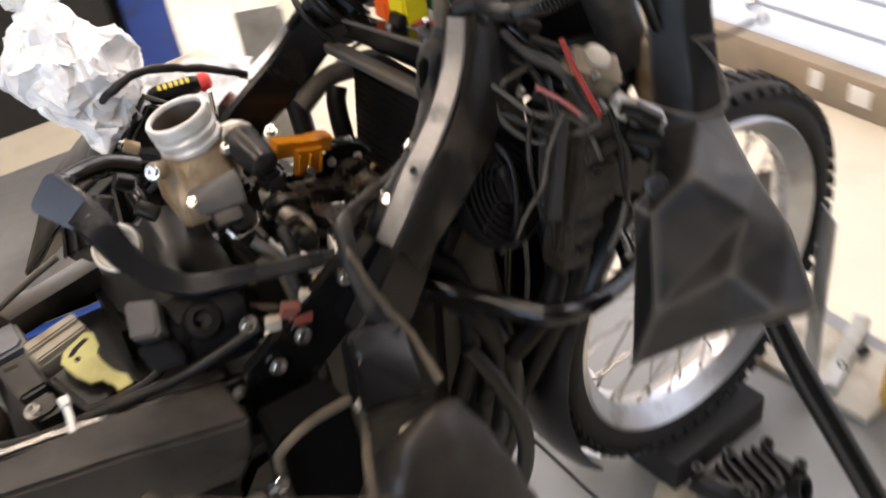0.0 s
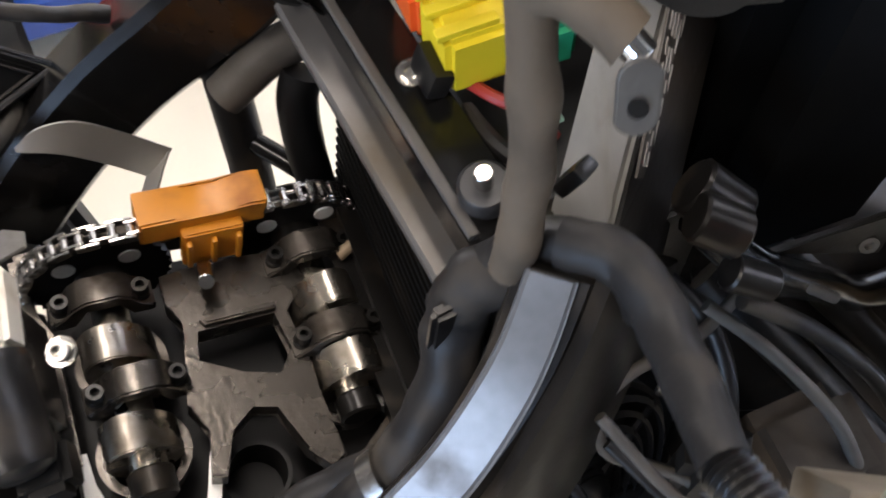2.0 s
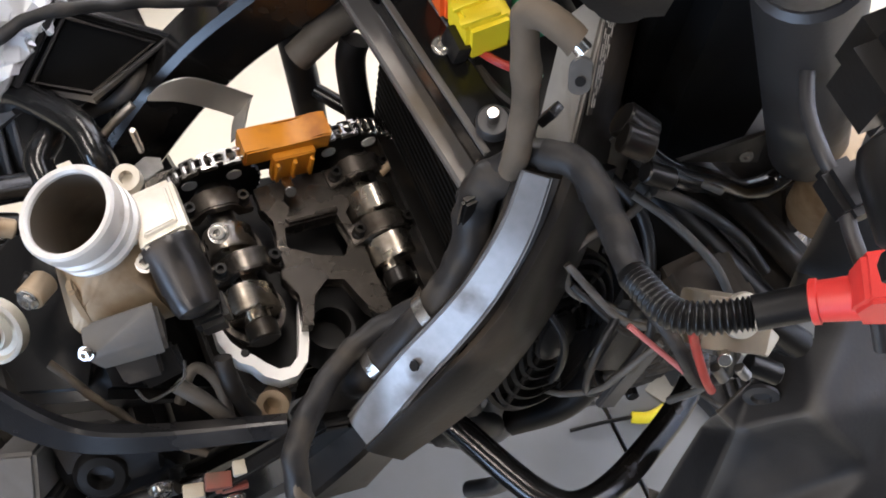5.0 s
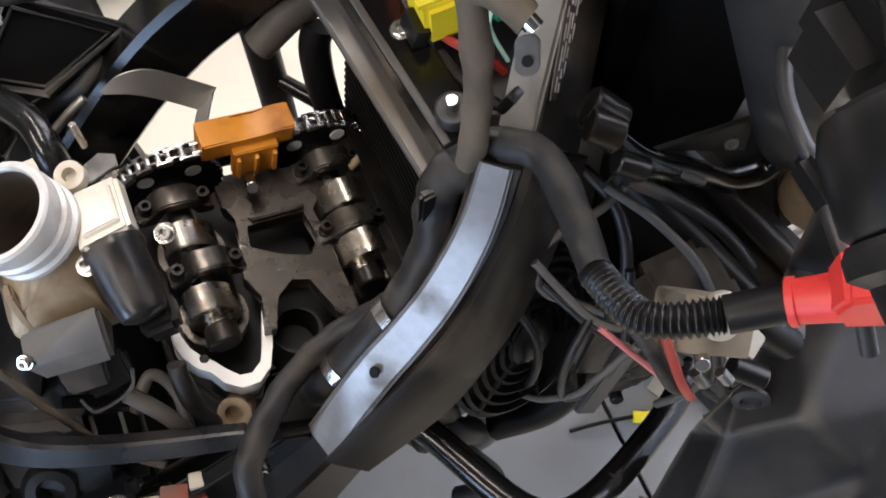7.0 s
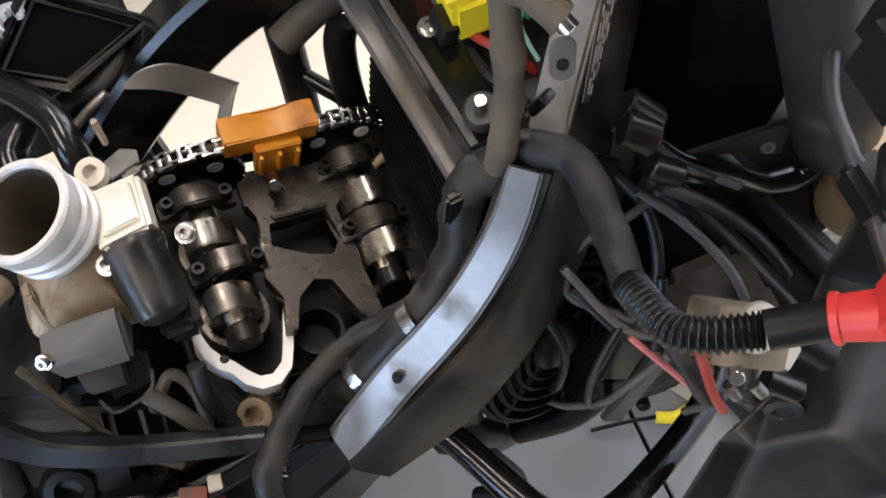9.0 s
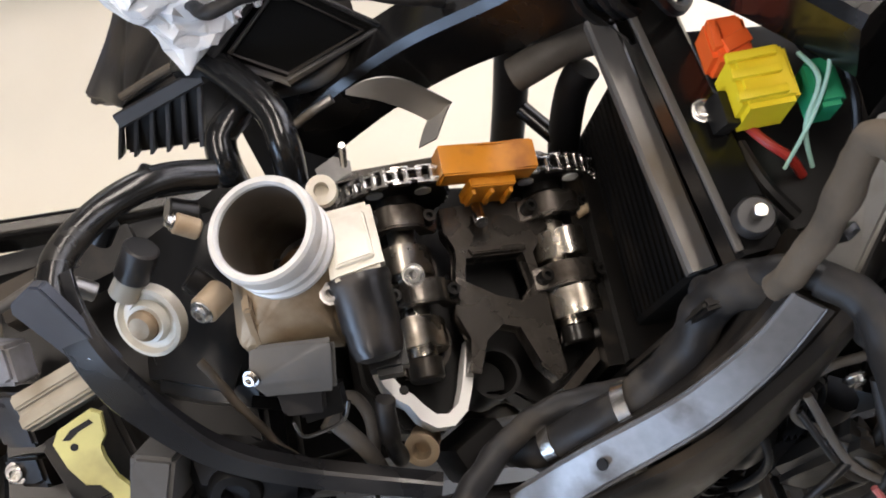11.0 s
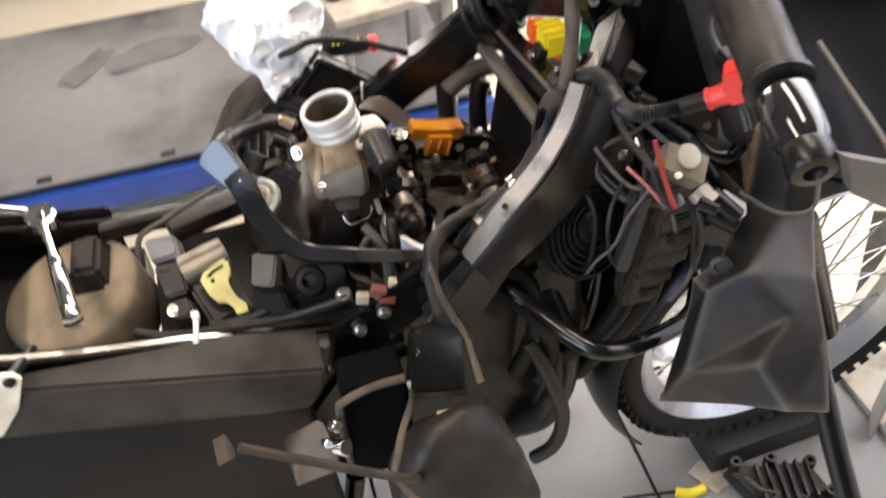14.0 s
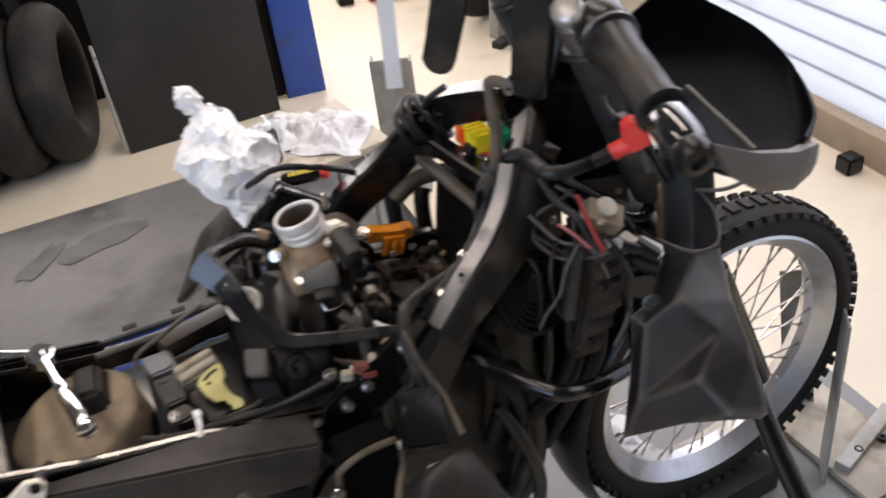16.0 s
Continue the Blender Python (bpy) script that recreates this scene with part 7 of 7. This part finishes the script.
FR = [V(p) for p in ((-0.1727, 0.1385, 0.855), (-0.1213, 0.1700, 0.888), (-0.0559, 0.1400, 0.850), (-0.1263, 0.1194, 0.835))]
part("side_frame", hull([p - V((0, 0, 0.006)) for p in FR] + [p + V((0.004, 0.016, -0.030)) for p in FR], 0.003), hollow_shade, ab, "dark recessed panel")
part("frame_rim", tube(FR, 0.0040, 8, 1, True), grey_plastic, ab, "grey raised rim")
fr_c = sum(FR, V()) / 4
part("frame_rim", tube([fr_c + (p - fr_c) * 0.78 - V((0, 0, 0.003)) for p in FR], 0.0018, 6, 1, True), taupe_cover, ab)
part("airbox_side", hull([(-0.262, 0.165, 0.765), (-0.179, 0.155, 0.800), (-0.070, 0.160, 0.822), (-0.08, 0.28, 0.83), (-0.20, 0.28, 0.77), (-0.25, 0.16, 0.70), (-0.12, 0.15, 0.72), (-0.12, 0.27, 0.72)], 0.006), black_plastic, ab)
part("stand", hull([(x, y, z) for x in (-0.20, -0.12) for y in (0.19, 0.23) for z in (0.10, 0.74)], 0.01), dark_panel_mat, ab)

BAG = [(-0.198, 0.223, 1.016), (-0.165, 0.216, 1.013), (-0.113, 0.181, 0.959), (-0.130, 0.151, 0.896), (-0.174, 0.141, 0.866), (-0.245, 0.197, 0.951)]
BAG_V = V((0.32, 0.755, -0.57))
bm = hull([V(p) * 0.999 + BAG_V * d for p in BAG for d in (-0.004, 0.050)] + [(-0.186, 0.150, 0.967), (-0.158, 0.148, 0.952), (-0.185, 0.143, 0.930)])
bmesh.ops.triangulate(bm, faces=bm.faces)
bmesh.ops.subdivide_edges(bm, edges=bm.edges, cuts=13, use_grid_fill=True)
for v in bm.verts:
    c = v.co.copy()
    f1 = noise.cell_vector(c * 38 + noise.noise_vector(c * 20) * 0.9)
    v.co += (f1 - V((0.5, 0.5, 0.5))) * 0.009 + noise.noise_vector(c * 60) * 0.006 + noise.noise_vector(c * 130) * 0.0035 + noise.noise_vector(c * 22) * 0.010
place(-0.008, -0.006, -0.004)
fb = thing("film_bag", (-0.18, 0.20, 0.88), "crumpled bright clear film bag over the airbox lid", "plastic bag")
part("film", bm, foil_mat, fb, flat=20)
bm = bmesh.new()
bmesh.ops.create_icosphere(bm, subdivisions=3, radius=1.0)
for v in bm.verts:
    c = v.co.copy()
    v.co = V((c.x * 0.016, c.y * 0.014, c.z * 0.026)) + c * noise.noise(c * 4) * 0.008
bmesh.ops.transform(bm, matrix=pose(-0.198, 0.228, 1.028, 10, -30, 0), verts=bm.verts)
part("twisted_neck", bm, foil_mat, fb, flat=20)

place()
tr = thing("parts_trolley", (0.1, 0.75, 0.0), "low steel trolley with tools and rags", "trolley")
part("shelf", box((0.11, 1.00, 0.50), (0.30, 0.30, 0.02), (0, 0, 8), 0.004), cream_plastic, tr)
for x, y in ((0.00, 0.88), (0.24, 0.91), (-0.02, 1.10), (0.21, 1.13)):
    part("leg", box((x, y, 0.245), (0.03, 0.03, 0.49), (0, 0, 8), 0.003), galvanised, tr)


def rag(at, size, seed, label, parent_name="cleaning_rag"):
    bm = bmesh.new()
    bmesh.ops.create_grid(bm, x_segments=26, y_segments=22, size=0.5)
    for v in bm.verts:
        p = v.co.copy()
        q = V((p.x * 3 + seed, p.y * 3, seed * 0.7))
        fold = abs(noise.noise(q * 1.3)) * 0.9 + abs(noise.noise(q * 3.1)) * 0.45
        edge = max(0.0, 1 - 3.2 * p.x * p.x - 3.2 * p.y * p.y)
        v.co = V((p.x * size[0] + noise.noise(q) * 0.03, p.y * size[1] + noise.noise(q + V((5, 5, 5))) * 0.03, fold * size[2] * edge + 0.002))
    fs = list(bm.faces)
    bmesh.ops.solidify(bm, geom=fs, thickness=0.002)
    bmesh.ops.transform(bm, matrix=Matrix.Translation(at) @ Euler((0, 0, seed)).to_matrix().to_4x4(), verts=bm.verts)
    return solid(parent_name, bm, rag_mat, label, "rag", at=at, flat=60)


rag((0.16, 0.98, 0.51), (0.22, 0.20, 0.09), 1.0, "crumpled white cleaning rag on the trolley")
rag((0.06, 1.06, 0.51), (0.16, 0.16, 0.07), 2.2, "grey-white crumpled rag on the trolley")
BOT = V((0.00, 0.93, 0.51))
bo = thing("spray_bottle", BOT, "dark bottle with a white nozzle cap", "bottle")
part("body", lathe(Matrix.Translation(BOT), [(0.020, 0), (0.024, 0.004), (0.024, 0.075), (0.018, 0.085), (0.012, 0.09)], 24), dark_panel_mat, bo)
part("cap", lathe(Matrix.Translation(BOT + V((0, 0, 0.088))), [(0.014, 0), (0.014, 0.014), (0.007, 0.02), (0.005, 0.034), (0, 0.035)], 18), white_plain, bo)
dr = thing("screwdriver", (-0.07, 0.192, 0.862), "screwdriver with a black handle, yellow marks and a red end", "screwdriver")
sd0, sd1 = V((-0.112, 0.198, 0.872)), V((-0.036, 0.186, 0.872))
sd_d = (sd1 - sd0).normalized()
part("handle", lathe(axis_frame(sd0, sd_d), [(0.006, 0), (0.010, 0.004), (0.012, 0.012), (0.012, 0.050), (0.0105, 0.058), (0.008, 0.060)], 8), black_plastic, dr)
part("handle_end", lathe(axis_frame(sd0 + sd_d * 0.060, sd_d), [(0.010, 0), (0.0115, 0.003), (0.0115, 0.010), (0.007, 0.014), (0, 0.014)], 16), red_plastic, dr)
for k in range(6):
    part("mark", box(sd0 + sd_d * (0.014 + 0.0065 * k) + V((0, -0.006, 0.0105)), (0.0036, 0.007, 0.0016), (30, 0, -10), 0.0003), yellow_plastic, dr)
part("shaft", rod(sd0, sd0 - sd_d * 0.03, 0.003, 10), chrome, dr)

# channel post behind the trolley
po = thing("channel_post", (0.495, 1.45, 0.0), "dull galvanised steel channel post", "post")
pm = Matrix.Translation((0.495, 1.45, 0.0)) @ Euler((0, 0, radians(-24))).to_matrix().to_4x4()
part("web", prism([(-0.055, -0.004), (0.055, -0.004), (0.055, 0.004), (-0.055, 0.004)], 0, 0.445, pm, 0.001), galvanised, po)
part("flange", prism([(0.055, -0.004), (0.063, -0.004), (0.063, 0.045), (0.055, 0.045)], 0, 0.435, pm, 0.001), galvanised, po)
part("flange", prism([(-0.063, -0.004), (-0.055, -0.004), (-0.055, 0.045), (-0.063, 0.045)], 0, 0.445, pm, 0.001), galvanised, po)
part("foot_plate", box((0.495, 1.45, 0.006), (0.16, 0.12, 0.012), (0, 0, -24), 0.002), galvanised, po)
solid("floor_cable", tube([(1.3, 1.9, 0.008), (1.0, 1.95, 0.008), (0.75, 1.75, 0.008), (0.6, 1.6, 0.008), (0.45, 1.55, 0.01), (0.3, 1.3, 0.008)], 0.006, 8, 8), rubber, "black cable lying on the workshop floor", "cable", at=(0.7, 1.7, 0.0))

# tyres, dark panel and blue cabinet at the back


def floor_tyre(at, tilt, yaw, label):
    ty = thing("spare_tyre", at, label, "tyre", "tyres at the back")
    m = Matrix.Translation((at[0], at[1], 0.287)) @ Euler((radians(90 + tilt), 0, radians(yaw))).to_matrix().to_4x4()
    prof = []
    for k in range(18):
        a = 2 * math.pi * k / 18
        prof.append((0.222 + 0.065 * math.cos(a), 0.080 * math.sin(a)))
    part("casing", lathe(m, prof, 56, closed=True), tyre_rubber, ty)
    for s in (-0.03, 0.0, 0.03):
        part("groove", lathe(m, [(0.283 - abs(s) * 0.35, s - 0.003), (0.2878 - abs(s) * 0.28, s - 0.003), (0.2878 - abs(s) * 0.28, s + 0.003), (0.283 - abs(s) * 0.35, s + 0.003)], 56, closed=True), hole_dark, ty)
    return ty


floor_tyre((-0.465, 2.38, 0.0), 0, 78, "upright worn black tyre in a rack")
floor_tyre((-0.635, 2.36, 0.0), 0, 80, "upright black tyre beside another in a rack")
floor_tyre((-0.805, 2.34, 0.0), 0, 80, "upright black tyre beside another in a rack")
place(-0.26, 0.02, 0.0)
rk = thing("tyre_rack", (-0.86, 2.5, 0.0), "blue and grey steel tyre rack", "rack")
part("rail", box((-0.55, 2.46, 0.60), (0.9, 0.05, 0.03), (0, 0, 4), 0.003), blue_paint, rk)
part("rail", box((-0.55, 2.66, 0.40), (0.9, 0.05, 0.03), (0, 0, 4), 0.003), blue_paint, rk)
part("back", box((-0.50, 2.80, 0.52), (1.1, 0.03, 1.04), (0, 0, 4), 0.003), matte_black, rk, "dark back panel")
part("bar", rod((-0.95, 2.40, 0.62), (-0.2, 2.45, 0.62), 0.018, 12), galvanised, rk)
for x in (-0.98, -0.27):
    part("upright", box((x, 2.72, 0.42), (0.05, 0.05, 0.84), bevel=0.003), dark_panel_mat, rk)
    part("upright", box((x, 2.66, 0.30), (0.04, 0.04, 0.60), bevel=0.003), dark_panel_mat, rk)

place()
dk = thing("dark_panel", (-0.01, 2.3, 0.0), "large charcoal panel standing on the floor", "panel")
part("board", box((-0.008, 2.275, 0.45), (0.585, 0.05, 0.90), (0, 0, 1), 0.004), dark_panel_mat, dk)
part("side_strip", box((-0.310, 2.33, 0.20), (0.014, 0.16, 0.36), (0, 0, 1), 0.004), galvanised, dk)
part("foot", box((-0.008, 2.40, 0.012), (0.56, 0.20, 0.024), (0, 0, 1), 0.004), dark_panel_mat, dk)
bc = thing("blue_cabinet", (0.44, 2.45, 0.0), "blue painted metal cabinet", "cabinet")
part("body", box((0.430, 2.45, 0.6), (0.155, 0.26, 1.2), (0, 0, -6), 0.006), blue_paint, bc)
# added slab standing in for the dark gap towards the charcoal panel
part("side_panel", box((0.318, 2.50, 0.6), (0.07, 0.24, 1.2), (0, 0, -6), 0.004), matte_black, bc, "added black slab filling the dark gap beside the cabinet")
part("paper_label", box((0.445, 2.3165, 0.70), (0.055, 0.003, 0.055), (0, 0, -6), 0.0005), white_plain, bc)
cr = thing("red_crate", (1.07, 3.16, 0.0), "small flat red tray on the floor", "tray")
part("tray", hull([(x, y, z) for x, y in ((0.98, 3.12), (1.14, 3.06), (1.18, 3.16), (1.00, 3.22)) for z in (0.0, 0.045)], 0.008), red_paint, cr)
part("tray_lip", tube([(0.98, 3.12, 0.047), (1.14, 3.06, 0.047), (1.18, 3.16, 0.047), (1.00, 3.22, 0.047)], 0.006, 8, 2, True), red_paint, cr)
solid("floor_shoe_block", hull([(0.84, 3.16, 0.0), (0.92, 3.14, 0.0), (0.94, 3.24, 0.0), (0.85, 3.26, 0.0), (0.85, 3.17, 0.06), (0.90, 3.16, 0.06), (0.92, 3.22, 0.035), (0.86, 3.24, 0.04)], 0.012), black_plastic, "small black rubber block on the floor", "block", at=(0.88, 3.2, 0.0))
bn = thing("tool_bench", (1.75, 3.35, 0.0), "low dark brown bench at the far wall", "bench")
part("top", box((1.78, 3.42, 0.50), (1.10, 0.44, 0.04), (0, 0, -18), 0.004), dark_panel_mat, bn)
part("front", box((1.72, 3.27, 0.24), (1.06, 0.03, 0.48), (0, 0, -18), 0.004), casting_brown, bn)
part("side", box((1.28, 3.58, 0.24), (0.03, 0.40, 0.48), (0, 0, -18), 0.004), casting_brown, bn)
fp = thing("fairing_panel", (1.45, 2.12, 0.0), "loose white and black fairing panel on the floor", "fairing panel")
part("shell", hull([(1.36, 2.10, 0.02), (1.50, 2.00, 0.0), (1.62, 2.06, 0.02), (1.42, 2.18, 0.12), (1.56, 2.12, 0.20), (1.68, 2.16, 0.16), (1.52, 2.20, 0.02)], 0.015), white_paint, fp)
part("dark_edge", tube([(1.36, 2.10, 0.03), (1.30, 2.22, 0.16), (1.36, 2.34, 0.30), (1.52, 2.40, 0.36)], 0.03, 12, 6), black_plastic, fp)
sd = thing("front_stand", (1.33, 2.32, 0.0), "grey steel paddock stand by the parked motorcycle", "stand")
part("upright", box((1.30, 2.36, 0.25), (0.035, 0.05, 0.50), (0, 4, 25), 0.004), galvanised, sd)
part("foot", box((1.36, 2.30, 0.015), (0.30, 0.05, 0.03), (0, 0, 25), 0.004), dark_panel_mat, sd)
part("plate", hull([(1.32, 2.38, 0.16), (1.56, 2.46, 0.18), (1.56, 2.48, 0.26), (1.34, 2.42, 0.24), (1.32, 2.40, 0.15), (1.58, 2.50, 0.17)], 0.004), galvanised, sd)

# second motorcycle behind
b2 = thing("motorcycle", (1.75, 2.45, 0.0), "dark parked motorcycle with pale bodywork", "motorcycle")
place(-0.22, 0.0, 0.0)
part("tyre", lathe(Matrix.Translation((1.600, 2.600, 0.31)) @ Euler((radians(90), 0, radians(20))).to_matrix().to_4x4(), [(0.25 + 0.055 * math.cos(a), 0.055 * math.sin(a)) for a in (2 * math.pi * k / 14 for k in range(14))], 48, closed=True), tyre_rubber, b2)
part("bodywork", hull([(1.700, 2.400, 0.55), (1.700, 2.600, 0.55), (2.150, 2.500, 0.60), (2.150, 2.700, 0.60), (1.750, 2.420, 0.78), (1.750, 2.580, 0.78), (2.050, 2.500, 0.85), (2.050, 2.650, 0.85)], 0.03), white_paint, b2, "pale tank and side panel")
part("engine", hull([(1.750, 2.420, 0.2), (1.750, 2.650, 0.2), (2.150, 2.500, 0.2), (2.150, 2.750, 0.2), (1.750, 2.420, 0.5), (1.750, 2.650, 0.5), (2.150, 2.500, 0.52), (2.150, 2.750, 0.52)], 0.03), dark_steel, b2)
part("fork_leg", rod((1.600, 2.530, 0.31), (1.770, 2.440, 0.9), 0.025, 16), cast_alu, b2)
part("fork_leg", rod((1.640, 2.690, 0.31), (1.810, 2.620, 0.9), 0.025, 16), cast_alu, b2)
part("tyre", lathe(Matrix.Translation((2.080, 2.780, 0.31)) @ Euler((radians(90), 0, radians(20))).to_matrix().to_4x4(), [(0.25 + 0.055 * math.cos(a), 0.065 * math.sin(a)) for a in (2 * math.pi * k / 14 for k in range(14))], 48, closed=True), tyre_rubber, b2)
place()

# wheel chock, cans and lying parts in front
ck = thing("wheel_chock", (0.80, -0.10, TABLE_Z), "grey steel wheel chock at the front wheel", "wheel chock")
part("upright", prism([(-0.030, -0.004), (0.030, -0.004), (0.030, 0.0), (-0.030, 0.0)], 0.0, 0.37, Matrix.Translation((0.712, -0.160, TABLE_Z)) @ Euler((0, radians(5), radians(55))).to_matrix().to_4x4(), 0.001), galvanised, ck)
part("upright", prism([(-0.030, -0.004), (0.030, -0.004), (0.030, 0.0), (-0.030, 0.0)], 0.0, 0.36, Matrix.Translation((0.800, 0.00, TABLE_Z)) @ Euler((0, radians(-7), radians(-35))).to_matrix().to_4x4(), 0.001), galvanised, ck)
part("cradle", box((0.505, -0.105, TABLE_Z + 0.031), (0.22, 0.10, 0.061), (0, 0, 3.5), 0.004), dark_panel_mat, ck)
part("base", box((0.80, -0.09, TABLE_Z + 0.008), (0.16, 0.34, 0.016), (0, 0, 4), 0.003), cream_plastic, ck)
part("base_arm", box((0.83, -0.15, TABLE_Z + 0.022), (0.20, 0.03, 0.03), (0, 0, 20), 0.003), galvanised, ck)
for p in ((0.79, -0.17, 0.13), (0.85, -0.17, 0.13)):
    bolt(ck, p, (0, 0, 1), 0.009, 0.008, dark_steel)
part("carrier", box((0.82, -0.12, 0.05), (0.22, 0.42, 0.10), bevel=0.004), table_mat, ck)


def tin_can(at, r, h, a, b, label):
    c = thing("spray_can", at, label, "can")
    m = Matrix.Translation(at)
    part("body", lathe(m, [(r * 0.94, 0), (r, 0.004), (r, h * 0.55), (r * 1.001, h * 0.56)], 28), a, c)
    part("band", lathe(m, [(r * 1.002, h * 0.55), (r * 1.002, h * 0.86), (r * 0.9, h * 0.92), (r * 0.5, h * 0.97)], 28), b, c)
    part("cap", lathe(m, [(r * 0.62, h * 0.92), (r * 0.62, h * 1.06), (r * 0.5, h * 1.10), (0, h * 1.10)], 24), white_plain, c)
    return c


tin_can((0.815, -0.270, 0.10), 0.034, 0.20, can_yellow, can_blue, "blue and amber spray can beside the chock")
tin_can((0.770, -0.335, 0.10), 0.032, 0.12, grey_plastic, label_mat, "grey can with a pale cap beside the chock")
st = thing("parts_shelf", (0.80, -0.30, 0.0), "low dark grey step beside the lift holding cans", "step")
part("top", box((0.80, -0.38, 0.09), (0.26, 0.30, 0.018), (0, 0, 8), 0.003), dark_panel_mat, st)
part("body", box((0.80, -0.38, 0.04), (0.24, 0.28, 0.08), (0, 0, 8), 0.003), dark_panel_mat, st)

# engine cover lying on the lift
cv = thing("engine_cover", (0.50, -0.23, TABLE_Z), "black cast engine cover lying on the lift", "engine cover")
part("shell", hull([(0.41, -0.165, 0.10), (0.56, -0.20, 0.10), (0.57, -0.28, 0.10), (0.44, -0.27, 0.10), (0.42, -0.175, 0.135), (0.55, -0.205, 0.140), (0.56, -0.27, 0.140), (0.45, -0.26, 0.135)], 0.006), dusty_plastic, cv)
for x, y in ((0.43, -0.175), (0.49, -0.185), (0.55, -0.21), (0.555, -0.27), (0.50, -0.272), (0.455, -0.262)):
    part("boss", lathe(Matrix.Translation((x, y, 0.125)), [(0.010, 0), (0.010, 0.026), (0.005, 0.026), (0.005, 0.012)], 14), black_plastic, cv)
for k in range(6):
    part("fin", box((0.452 + 0.017 * k, -0.222 - 0.003 * k, 0.143), (0.005, 0.07, 0.014), (0, 0, -12), 0.001), black_plastic, cv)
part("outlet", lathe(axis_frame((0.53, -0.28, 0.12), (0.3, -1, 0.5)), [(0.022, 0), (0.022, 0.02), (0.016, 0.02), (0.016, 0.004)], 20), black_plastic, cv)
part("harness", tube([(0.42, -0.19, 0.14), (0.43, -0.215, 0.155), (0.445, -0.235, 0.15), (0.47, -0.25, 0.15)], 0.004, 8, 6), label_mat, cv)
solid("tan_plate", prism([(-0.03, -0.02), (0.03, -0.02), (0.034, 0.012), (0.0, 0.024), (-0.03, 0.016)], 0, 0.004, Matrix.Translation((0.392, -0.165, TABLE_Z + 0.001)) @ Euler((0, 0, radians(-60))).to_matrix().to_4x4(), 0.001), cream_plastic, "small cream metal plate lying on the lift", "plate", at=(0.392, -0.165, TABLE_Z))
pl = thing("screwdriver", (0.30, -0.17, TABLE_Z), "small screwdriver with a yellow handle on the lift", "screwdriver")
part("handle", tube([(0.372, -0.186, 0.110), (0.345, -0.188, 0.110), (0.322, -0.178, 0.110)], 0.0085, 10, 4), yellow_plastic, pl)
part("shaft", tube([(0.322, -0.178, 0.110), (0.28, -0.168, 0.108), (0.232, -0.160, 0.105)], 0.003, 8, 4), dark_steel, pl)
rag((0.40, 0.06, 0.102), (0.17, 0.15, 0.06), 5.0, "pale blue crumpled rag on the lift", "blue_rag")
solid("floor_box", hull([(x, y, z) for x in (1.64, 1.70) for y in (0.715, 0.775) for z in (0.0, 0.055)], 0.006), black_plastic, "small black box on the floor by the shutter", "box", at=(1.67, 0.745, 0.0))

for y, w, z in ((0.46, 0.065, 0.062), (0.60, 0.04, 0.066)):
    solid("paper_notice", box((1.7275, y, z), (0.003, w, 0.052), (0, 0, 0), 0.0005), white_plain, "white paper notice stuck to the shutter sill", "notice", "notices on the sill", at=(1.7275, y, z))
